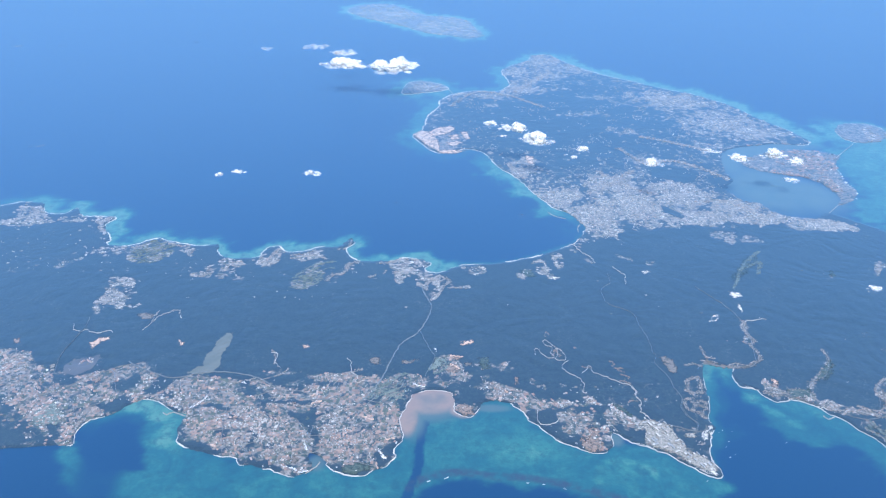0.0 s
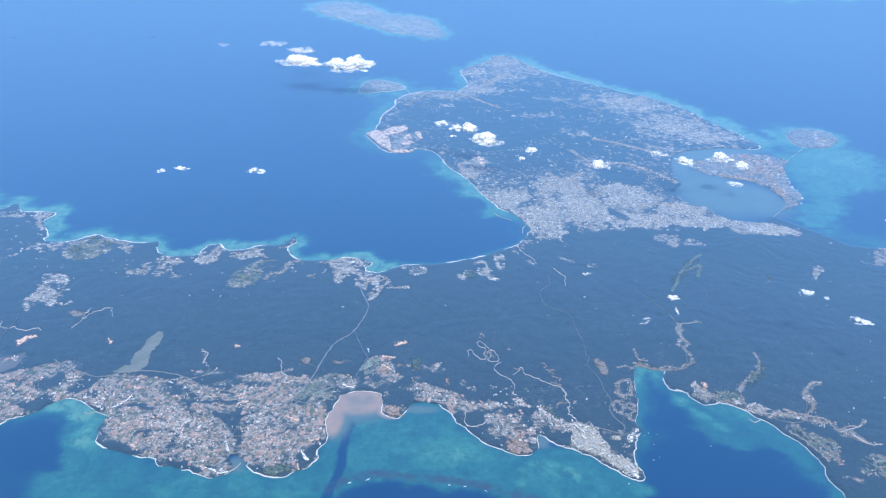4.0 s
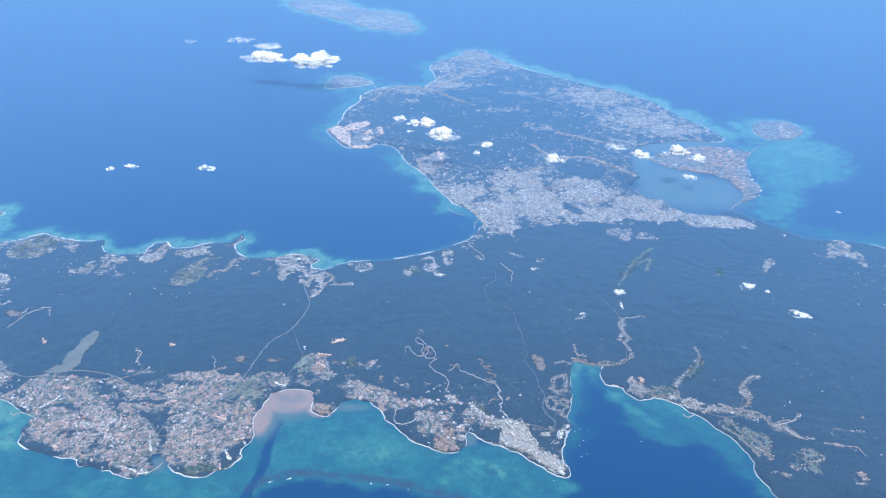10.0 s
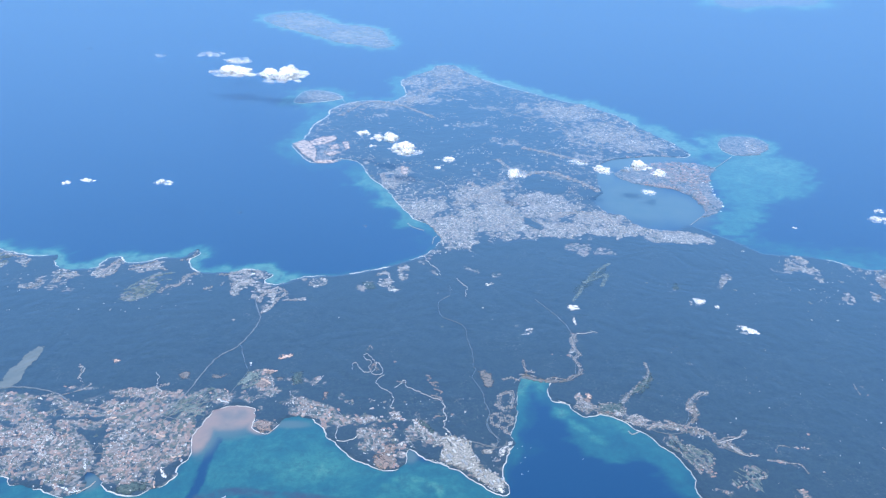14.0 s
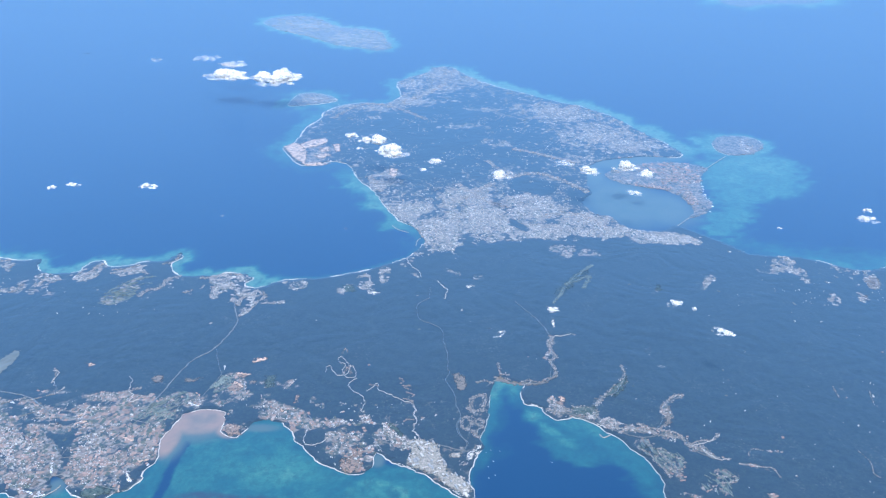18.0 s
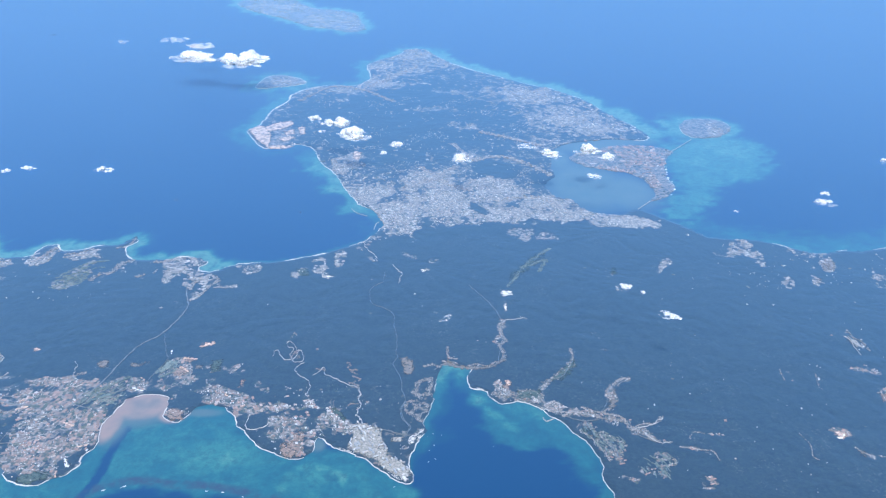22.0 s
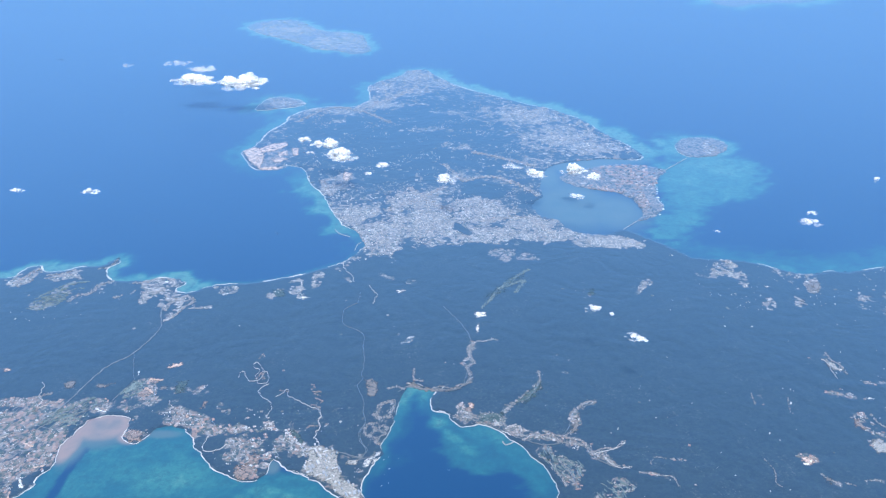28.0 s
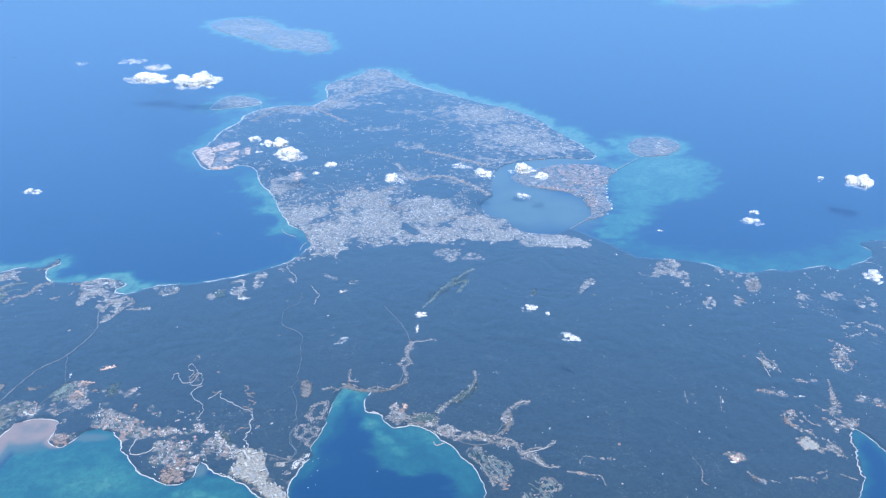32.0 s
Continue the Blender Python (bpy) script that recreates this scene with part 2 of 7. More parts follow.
JETTIES = [[(-216.3, 585.9), (-228.9, 591.3), (-232.6, 587.5), (-236.8, 590.5)], [(340.6, 593.7), (333.3, 589.8), (331.0, 594.4)], [(175.5, 982.4), (171.8, 975.6), (170.0, 959.2)], [(138.6, 1021.4), (145.8, 1009.1), (160.2, 999.1)], [(-103.9, 515.6), (-96.3, 524.2), (-94.3, 529.5)]]
# fringing reef: x, y, reach, width, depth of colour
FRINGES_WEST = [
    (-450, 1010, 130, 36, 1.0), (-330, 920, 130, 24, 0.95), (-200, 900, 110, 26, 1.0), (-60, 890, 90, 22, 1.0), (-10, 860, 34, 24, 1.15), (80, 900, 120, 8, 0.5),
    (120, 1110, 130, 42, 0.9), (-30, 1400, 160, 40, 0.7), (110, 1700, 160, 40, 0.75), (200, 1860, 140, 36, 0.95), (330, 1720, 170, 46, 1.3),
]
FRINGES = FRINGES_WEST + [
    (470, 1570, 150, 40, 1.3), (570, 1380, 100, 60, 1.0), (-90, 2250, 330, 38, 1.1), (-40, 1600, 90, 46, 0.8), (700, 1360, 90, 22, 0.9),
    (1280, 2870, 400, 80, 1.0), (330, 600, 80, 22, 0.6), (250, 600, 60, 12, 0.5), (780, 920, 200, 24, 0.6), (690, 590, 60, 8, 0.5), (250, 665, 30, 22, 0.8), (-245, 600, 45, 22, 0.95),
]
SHELVES = [(PACIFIC_REEF, 9, 0.61, 0.6), (KOURI_SHELF, 26, 0.76, 0.9), (NE_SHELF, 34, 0.46, 0.6), (OURA_SHOAL, 12, 0.8, 0.5), (OURA_COAST, 14, 0.52, 0.8)]
CHANNELS = [(REEF_CHANNEL, 2.8, 0.95), (DARK_BAY, 17, 0.85)]
SILT = [(-8, 598, 24, 16), (-22, 584, 10, 24), (14, 608, 12, 8), (45, 601, 16, 5), (485, 1270, 60, 40), (530, 1320, 26, 18), (-97, 528, 7, 9), (146, 560, 6, 8), (455, 1110, 60, 90), (440, 1290, 60, 20), (430, 1215, 20, 60), (505, 1085, 45, 60), (520, 1290, 70, 16)]
PATCHES = [(124, 511, 4, 6, 0.2), (127, 525, 4, 5, 0.2), (137, 533, 7, 4, 0.22), (153, 533, 7, 4, 0.22), (163, 527, 5, 4, 0.28), (169, 520, 4, 7, 0.36), (148, 520, 14, 10, 0.08), (-250, 580, 14, 7, 0.2), (60, 548, 48, 18, 0.2), (-60, 500, 60, 12, 0.05), (690, 1260, 60, 40, 0.1), (20, 575, 40, 12, 0.0), (-150, 505, 60, 12, 0.02), (-225, 560, 12, 18, 0.25)]
LAGOON_SURF = [(593.1, 1218.3), (585.3, 1188.0), (577.8, 1150.3), (579.0, 1129.2), (575.5, 1100.6), (565.3, 1073.2)]
REEF_EDGE = [(-22, 500), (-14, 511), (2, 517), (19, 519), (41, 515), (63, 514), (85, 510), (106, 504), (123, 497), (140, 490)]
MUD = [(-10, 612, 26, 17, 60), (-27, 590, 8, 24, 30), (20, 603, 12, 14, 6), (256, 674, 8, 3, 6)]
# districts: x, y, half width, half depth, kind (c city, t town, s scattered, f farms, g golf, q quarry, i works)
PENINSULA = [
    (193, 1002, 54, 55, 'c'), (255, 1049, 53, 80, 'c'), (157, 1065, 34, 44, 'c'), (324, 1005, 59, 29, 'c'), (412, 1008, 67, 22, 'c'),
    (479, 987, 51, 18, 't'), (237, 1118, 48, 39, 't'), (327, 1080, 47, 52, 't'), (389, 1043, 38, 29, 't'), (118, 1168, 20, 32, 't'),
    (268, 1151, 41, 27, 's'), (361, 1199, 51, 37, 's'), (305, 1221, 52, 30, 's'), (420, 1289, 64, 39, 's'), (471, 1406, 79, 73, 't'),
    (425, 1537, 96, 69, 't'), (516, 1348, 67, 56, 't'), (379, 1670, 80, 52, 's'), (546, 1286, 37, 28, 's'), (297, 1775, 60, 68, 't'),
]
PENINSULA_B = [
    (204, 1817, 61, 60, 't'), (143, 1720, 35, 45, 't'), (154, 1597, 65, 31, 't'), (91, 1556, 52, 30, 't'), (27, 1571, 42, 23, 't'),
    (300, 1549, 64, 30, 's'), (251, 1443, 60, 26, 's'), (310, 1354, 66, 30, 's'), (134, 1203, 10, 19, 'q'), (553, 1218, 48, 58, 'f'),
    (560, 1128, 21, 42, 'f'), (511, 1159, 25, 19, 'f'), (9, 1299, 31, 39, 'q'), (-11, 1272, 16, 27, 'q'), (4, 1254, 17, 13, 'q'),
    (34, 1319, 11, 22, 'q'),
]
FLAT_ISLAND = [
    (-130, 2306, 90, 94, 'f'), (-9, 2169, 86, 98, 'f'), (60, 2106, 28, 52, 't'), (-192, 2326, 45, 63, 'f'), (-38, 1602, 33, 24, 'f'),
]
ROUND_ISLAND = [
    (697, 1352, 34, 42, 'f'), (1320, 2867, 113, 73, 's'),
]
SOUTH_FARMS = [
    (-400, 664, 13, 21, 't'), (-383, 637, 18, 25, 't'), (-349, 642, 15, 17, 's'), (-332, 612, 25, 20, 's'), (-350, 596, 19, 22, 'f'),
    (-332, 665, 21, 10, 's'), (-290, 621, 25, 11, 'f'), (-303, 588, 14, 13, 'f'), (-318, 565, 12, 11, 'f'), (-293, 643, 31, 11, 's'),
    (-287, 656, 16, 8, 's'),
]
CAPE_TOWN = [
    (-217, 607, 19, 12, 'c'), (-217, 588, 12, 11, 't'), (-206, 624, 29, 12, 'f'), (-179, 616, 19, 14, 'f'), (-155, 617, 19, 12, 'f'),
    (-163, 577, 28, 19, 'c'), (-138, 556, 25, 16, 'c'), (-115, 536, 15, 14, 't'), (-170, 556, 18, 13, 'f'), (-198, 573, 11, 11, 'f'),
    (-181, 548, 13, 7, 'f'), (-113, 564, 9, 15, 't'), (-129, 593, 19, 11, 'f'), (-95, 610, 24, 13, 'f'), (-78, 572, 21, 17, 't'),
    (-84, 557, 18, 16, 'f'), (-61, 558, 16, 15, 'f'), (-62, 587, 21, 13, 'f'), (-44, 599, 12, 13, 'f'), (-67, 619, 20, 10, 'f'),
]
CAPE_TOWN_B = [
    (-70, 530, 13, 8, 'f'), (-107, 520, 11, 5, 't'), (-108, 626, 15, 9, 'f'), (-96, 644, 25, 7, 'f'), (-149, 651, 30, 7, 's'),
]
RED_BAY = [
    (33, 664, 18, 9, 's'), (3, 661, 10, 9, 's'), (-19, 639, 12, 12, 't'), (38, 627, 22, 8, 't'), (53, 623, 22, 10, 'c'),
    (67, 631, 15, 12, 'f'), (22, 600, 8, 6, 'f'), (84, 607, 14, 11, 'f'), (117, 607, 19, 11, 'c'), (108, 588, 14, 9, 't'),
    (128, 570, 14, 13, 'f'), (132, 563, 10, 9, 'f'), (114, 570, 12, 9, 't'), (151, 592, 19, 11, 't'), (161, 588, 14, 8, 'c'),
    (112, 623, 12, 7, 's'), (64, 666, 13, 9, 's'), (92, 632, 10, 8, 's'),
]
CAMP = [
    (183, 566, 13, 15, 'i'), (196, 549, 11, 13, 'i'), (206, 536, 8, 8, 'i'), (214, 529, 4, 8, 'i'), (202, 570, 10, 7, 'i'),
    (212, 556, 6, 7, 't'),
]
# land use: w woods, t town, s scattered houses, f farms, g golf
CAPE_LANDS = [
    ('f', [(-233, 600), (-214, 587), (-213, 557), (-183, 548), (-161, 530), (-147, 527), (-116, 514), (-98, 521), (-107, 536), (-101, 563), (-115, 583), (-140, 599), (-164, 610), (-190, 626), (-218, 635), (-236, 620)]),
    ('f', [(-96, 534), (-82, 528), (-59, 525), (-49, 517), (-35, 536), (-38, 603), (-67, 611), (-93, 616), (-106, 597), (-98, 563)]),
    ('f', [(-170, 642), (-144, 624), (-115, 616), (-92, 625), (-69, 643), (-52, 647), (-40, 638), (-38, 606), (-83, 602), (-116, 599), (-142, 610), (-165, 627)]),
]
SOUTH_LANDS = [
    ('f', [(-420, 683), (-393, 677), (-359, 649), (-340, 637), (-323, 646), (-292, 656), (-272, 659), (-256, 647), (-241, 638), (-225, 644), (-193, 633), (-175, 555), (-203, 564), (-217, 590), (-241, 609), (-259, 609), (-270, 589), (-294, 592), (-299, 584), (-303, 563), (-310, 549), (-388, 615)]),
    ('t', [(-417, 676), (-401, 673), (-372, 658), (-353, 636), (-359, 627), (-377, 621), (-397, 633)]),
    ('s', [(-325, 646), (-316, 652), (-294, 662), (-270, 666), (-263, 653), (-272, 638), (-289, 647), (-300, 637), (-315, 634)]),
]
RED_BAY_LANDS = [
    ('t', [(124, 620), (137, 615), (145, 601), (138, 575), (122, 574)]),
    ('s', [(142, 604), (152, 612), (169, 596), (164, 585), (147, 588)]),
    ('f', [(122, 582), (140, 577), (140, 557), (127, 545), (121, 548)]),
    ('t', [(40, 628), (39, 648), (46, 648), (50, 636), (62, 633), (67, 614), (53, 611), (42, 616)]),
    ('t', [(100, 608), (110, 619), (127, 616), (143, 608), (139, 592), (130, 587), (120, 590), (107, 587), (103, 598)]),
    ('s', [(101, 577), (107, 587), (122, 587), (124, 577), (113, 567), (104, 567)]),
    ('f', [(117, 563), (124, 580), (136, 575), (142, 560), (137, 549), (126, 546), (118, 551)]),
    ('s', [(143, 587), (154, 608), (168, 592), (165, 585), (156, 585), (147, 580)]),
]
RED_BAY_LANDS_B = [
    ('t', [(98, 606), (109, 612), (121, 616), (129, 613), (135, 608), (131, 595), (124, 589), (114, 593), (104, 598)]),
    ('s', [(101, 586), (108, 595), (116, 589), (118, 577), (111, 571), (101, 577)]),
    ('s', [(80, 644), (92, 650), (101, 641), (98, 632), (86, 630)]),
    ('f', [(68, 619), (79, 622), (84, 606), (78, 587), (70, 598)]),
    ('f', [(-2, 639), (-5, 669), (8, 681), (24, 657), (25, 636), (11, 628)]),
    ('s', [(58, 660), (62, 669), (71, 663), (64, 654)]),
    ('s', [(66, 642), (72, 648), (75, 639), (69, 636)]),
    ('w', [(85, 598), (99, 600), (101, 585), (89, 582)]),
    ('w', [(20, 625), (28, 629), (38, 628), (41, 616), (33, 611), (24, 614)]),
    ('w', [(133, 592), (141, 590), (140, 580), (132, 582)]),
]
SOUTH_WOODS = [
    ('w', [(-298, 603), (-289, 605), (-279, 617), (-270, 609), (-269, 592), (-276, 589), (-291, 592)]),
    ('w', [(-297, 628), (-286, 637), (-280, 650), (-271, 644), (-273, 623), (-286, 617)]),
    ('w', [(-355, 645), (-342, 644), (-328, 637), (-332, 625), (-348, 633)]),
    ('w', [(-329, 573), (-320, 573), (-311, 560), (-315, 553), (-326, 563)]),
    ('w', [(-257, 647), (-241, 641), (-240, 629), (-252, 617), (-261, 614), (-260, 632)]),
]
CAPE_WOODS = [
    ('w', [(-140, 600), (-129, 598), (-120, 592), (-109, 578), (-98, 560), (-98, 548), (-101, 538), (-103, 529), (-107, 529), (-106, 536), (-102, 544), (-102, 553), (-108, 560), (-114, 570), (-120, 579), (-131, 588)]),
    ('w', [(-210, 550), (-201, 556), (-188, 550), (-179, 541), (-179, 535), (-197, 542)]),
]
CAPE_WOODS_B = [
    ('w', [(-159, 528), (-151, 533), (-137, 530), (-126, 523), (-116, 518), (-117, 513), (-128, 519), (-146, 525)]),
    ('w', [(-211, 594), (-200, 598), (-183, 591), (-176, 598), (-187, 602), (-202, 605)]),
    ('w', [(-164, 627), (-150, 621), (-142, 610), (-128, 610), (-114, 610), (-116, 601), (-130, 602), (-144, 606), (-158, 614)]),
    ('w', [(-88, 527), (-80, 529), (-70, 523), (-58, 530), (-53, 521), (-55, 515), (-69, 514), (-81, 519)]),
    ('w', [(-53, 544), (-36, 554), (-35, 537), (-44, 523), (-50, 527)]),
]
RED_BAY_WOODS = [
    ('w', [(15, 627), (25, 631), (37, 629), (40, 619), (31, 611), (21, 617)]),
    ('w', [(-11, 641), (2, 632), (16, 635), (29, 642), (32, 631), (16, 630), (6, 625), (-6, 625)]),
    ('w', [(87, 597), (99, 600), (102, 584), (94, 580), (87, 584)]),
    ('w', [(53, 651), (64, 642), (78, 637), (89, 631), (106, 620), (95, 614), (80, 624), (66, 629), (54, 636)]),
]
RED_BAY_WOODS_B = [
    ('w', [(72, 592), (82, 600), (85, 579), (94, 574), (98, 564), (89, 564), (81, 579)]),
    ('g', [(-65, 625), (-57, 637), (-46, 646), (-32, 653), (-26, 638), (-30, 620), (-37, 606), (-52, 606), (-62, 609)]),
    ('w', [(152, 569), (166, 573), (172, 568), (169, 555), (158, 558)]),
    ('w', [(198, 571), (206, 571), (218, 563), (215, 556), (205, 551), (198, 558)]),
]
BAY_VILLAGES = [
    ('t', [(296, 647), (302, 638), (312, 634), (331, 630), (333, 617), (317, 613), (298, 615), (292, 629)]),
    ('t', [(334, 612), (345, 616), (358, 610), (370, 606), (376, 601), (374, 593), (360, 596), (345, 597), (337, 604)]),
    ('t', [(383, 604), (393, 596), (405, 596), (408, 588), (402, 578), (409, 575), (403, 569), (399, 580), (388, 583), (380, 590)]),
]
BAY_VILLAGES_C = [
    ('s', [(411, 583), (422, 585), (431, 597), (435, 596), (427, 586), (415, 580)]),
    ('t', [(384, 601), (392, 614), (389, 624), (400, 643), (411, 652), (419, 650), (407, 641), (399, 634), (401, 623), (394, 609)]),
    ('t', [(410, 578), (419, 568), (432, 563), (434, 560), (419, 564), (412, 571)]),
    ('g', [(355, 580), (367, 590), (378, 580), (394, 570), (394, 553), (387, 544), (376, 549), (369, 560), (364, 568)]),
]
BAY_VILLAGES_B = [
    ('t', [(372, 551), (384, 556), (389, 539), (385, 534), (378, 542)]),
    ('g', [(396, 535), (407, 546), (420, 551), (433, 546), (428, 526), (420, 517), (406, 522), (398, 526)]),
    ('s', [(382, 522), (394, 522), (399, 517), (389, 512), (382, 515)]),
    ('s', [(437, 556), (455, 555), (464, 551), (466, 539), (462, 530), (457, 548), (446, 553)]),
    ('f', [(445, 519), (454, 519), (453, 510), (443, 510)]),
    ('s', [(450, 570), (458, 575), (469, 574), (477, 570), (464, 570)]),
    ('s', [(334, 643), (346, 652), (366, 676), (372, 673), (359, 655), (344, 643), (338, 634), (331, 614), (330, 614)]),
]
RESORT_VILLAGES = [
    ('t', [(-403, 902), (-379, 913), (-362, 908), (-375, 888), (-396, 884)]),
    ('g', [(-365, 878), (-362, 908), (-350, 929), (-331, 930), (-317, 910), (-314, 890), (-329, 870), (-348, 864)]),
    ('t', [(-325, 920), (-306, 915), (-295, 910), (-291, 885), (-299, 890)]),
    ('s', [(-288, 852), (-274, 862), (-258, 839), (-272, 830)]),
    ('t', [(-256, 867), (-250, 882), (-228, 868), (-234, 845), (-248, 849)]),
    ('s', [(-250, 835), (-240, 844), (-213, 832), (-225, 823)]),
]
RESORT_VILLAGES_B = [
    ('t', [(-213, 869), (-208, 888), (-195, 909), (-185, 894), (-193, 864), (-205, 862)]),
    ('t', [(-174, 879), (-156, 895), (-145, 910), (-140, 885), (-160, 875)]),
    ('t', [(-367, 818), (-360, 832), (-346, 832), (-329, 802), (-329, 782), (-313, 778), (-316, 770), (-342, 764)]),
    ('g', [(-167, 824), (-157, 842), (-138, 876), (-131, 843), (-135, 821), (-157, 807)]),
    ('t', [(-60, 873), (-44, 889), (-18, 875), (-24, 846), (-38, 837), (-47, 823), (-54, 845)]),
    ('t', [(-29, 833), (-20, 851), (-2, 842), (8, 829), (1, 807), (-8, 788), (-13, 799), (-4, 816), (-13, 824), (-23, 815)]),
]
RESORT_VILLAGES_C = [
    ('s', [(6, 821), (21, 821), (40, 817), (26, 810), (11, 814)]),
    ('t', [(23, 862), (38, 867), (53, 858), (43, 844), (34, 848)]),
    ('t', [(84, 845), (93, 859), (109, 884), (121, 879), (120, 846), (102, 855), (93, 834)]),
    ('s', [(-111, 853), (-106, 886), (-88, 868), (-96, 853), (-114, 826), (-127, 825)]),
    ('s', [(-84, 845), (-72, 850), (-71, 831), (-80, 836)]),
]
SLOPE_VILLAGES = [
    ('t', [(156, 915), (167, 942), (178, 932), (163, 905), (171, 891), (178, 867), (172, 876), (155, 900)]),
    ('s', [(197, 906), (208, 902), (225, 890), (222, 880), (206, 884), (198, 889)]),
    ('s', [(215, 944), (223, 933), (223, 915), (219, 918), (216, 933)]),
]
SLOPE_VILLAGES_B = [
    ('t', [(333, 959), (349, 965), (367, 960), (358, 933), (347, 927), (341, 943), (333, 948)]),
    ('s', [(368, 944), (383, 955), (392, 934), (382, 934), (368, 933)]),
    ('s', [(236, 883), (249, 881), (245, 871), (237, 873)]),
    ('t', [(307, 755), (314, 751), (328, 758), (336, 752), (315, 748), (309, 722), (308, 710), (299, 711), (304, 729), (304, 744)]),
    ('t', [(128, 899), (135, 907), (141, 895), (135, 860), (130, 879)]),
    ('s', [(120, 846), (128, 846), (139, 842), (122, 835)]),
]
NORTH_VILLAGES = [
    ('t', [(599, 928), (617, 943), (626, 906), (617, 865), (609, 892), (592, 899)]),
    ('s', [(571, 906), (592, 913), (593, 892), (574, 892)]),
    ('t', [(489, 851), (504, 884), (516, 884), (498, 851)]),
    ('t', [(625, 839), (639, 845), (637, 820), (624, 817)]),
    ('t', [(664, 846), (676, 852), (669, 827), (659, 827)]),
    ('f', [(689, 882), (702, 886), (696, 865), (684, 855)]),
    ('s', [(738, 859), (754, 840), (768, 815), (754, 798), (737, 827)]),
    ('s', [(652, 737), (659, 707), (653, 697), (648, 721)]),
    ('t', [(635, 632), (646, 636), (649, 620), (659, 594), (646, 601), (635, 620)]),
]
EASTERN_VILLAGES = [
    ('t', [(635, 597), (656, 601), (668, 590), (663, 579), (639, 584)]),
    ('t', [(568, 579), (585, 582), (577, 565), (569, 568)]),
    ('s', [(579, 558), (588, 548), (596, 545), (586, 542)]),
    ('s', [(609, 545), (630, 552), (645, 552), (630, 542)]),
    ('s', [(556, 656), (565, 661), (564, 648)]),
    ('s', [(588, 661), (596, 661), (586, 640)]),
    ('s', [(439, 877), (442, 850), (434, 844)]),
    ('s', [(659, 929), (684, 921), (715, 900), (697, 886), (663, 900)]),
    ('t', [(672, 628), (697, 653), (675, 605)]),
]
CITY_WOODS = [
    ('w', [(302, 1179), (328, 1203), (355, 1188), (374, 1165), (363, 1135), (340, 1127), (320, 1141), (306, 1141)]),
    ('w', [(383, 1150), (406, 1166), (422, 1137), (415, 1115), (390, 1100), (380, 1121)]),
    ('w', [(291, 1044), (304, 1031), (317, 1013), (310, 1001), (297, 1013), (291, 1025)]),
]
WEST_VILLAGES = [
    ('t', [(-559, 978), (-545, 990), (-554, 1027), (-523, 1021), (-510, 997), (-491, 991), (-461, 998), (-454, 974), (-488, 974), (-527, 961), (-553, 966)]),
    ('t', [(-449, 992), (-434, 999), (-415, 996), (-420, 975), (-412, 952), (-413, 941), (-433, 969)]),
    ('s', [(-416, 893), (-402, 909), (-377, 904), (-382, 892), (-403, 889), (-417, 876), (-429, 856), (-439, 849), (-440, 861), (-423, 881)]),
    ('t', [(-356, 749), (-363, 780), (-360, 806), (-369, 832), (-357, 832), (-345, 810), (-330, 798), (-329, 781), (-312, 775), (-331, 769), (-345, 765), (-352, 745)]),
    ('s', [(-283, 838), (-272, 857), (-259, 867), (-254, 853), (-262, 834), (-276, 829)]),
]
RIVER_MOUTH_VILLAGES = [
    ('t', [(697, 683), (695, 664), (691, 644), (689, 624), (704, 627), (692, 612), (681, 613), (676, 630), (667, 641), (679, 644), (688, 653)]),
    ('s', [(712, 658), (726, 658), (738, 652), (727, 630), (724, 644), (711, 650)]),
    ('s', [(634, 630), (642, 632), (642, 616), (638, 613), (634, 621)]),
    ('s', [(654, 616), (664, 616), (660, 611), (654, 612)]),
    ('t', [(635, 598), (651, 600), (654, 587), (665, 570), (655, 575), (640, 582)]),
    ('s', [(669, 689), (688, 686), (682, 677), (666, 678)]),
    ('s', [(621, 662), (639, 674), (656, 660), (665, 657), (654, 656), (634, 659)]),
    ('s', [(653, 554), (670, 549), (659, 542), (653, 549)]),
    ('s', [(610, 549), (625, 549), (614, 544)]),
]
NORTH_FARMS = [
    ('s', [(754, 782), (780, 790), (796, 786), (794, 767), (771, 741), (764, 756), (748, 759)]),
    ('s', [(733, 849), (746, 849), (744, 823), (725, 819)]),
    ('s', [(763, 854), (787, 854), (782, 836), (764, 836)]),
    ('s', [(790, 832), (814, 845), (810, 815), (791, 806)]),
    ('s', [(730, 752), (747, 737), (727, 696), (713, 703)]),
]
CAPE_VILLAGES = [
    ('t', [(126, 1758), (179, 1808), (214, 1826), (262, 1747), (233, 1671), (188, 1641), (145, 1585), (119, 1578), (136, 1668)]),
    ('s', [(-9, 1511), (38, 1588), (93, 1577), (135, 1546), (182, 1481), (140, 1522), (91, 1545), (41, 1550), (5, 1493)]),
    ('s', [(19, 1494), (54, 1483), (90, 1508), (110, 1496), (64, 1471), (29, 1470)]),
    ('t', [(71, 1250), (76, 1216), (83, 1183), (89, 1145), (74, 1183), (73, 1216)]),
    ('t', [(97, 1184), (118, 1230), (137, 1209), (132, 1185), (113, 1168)]),
]
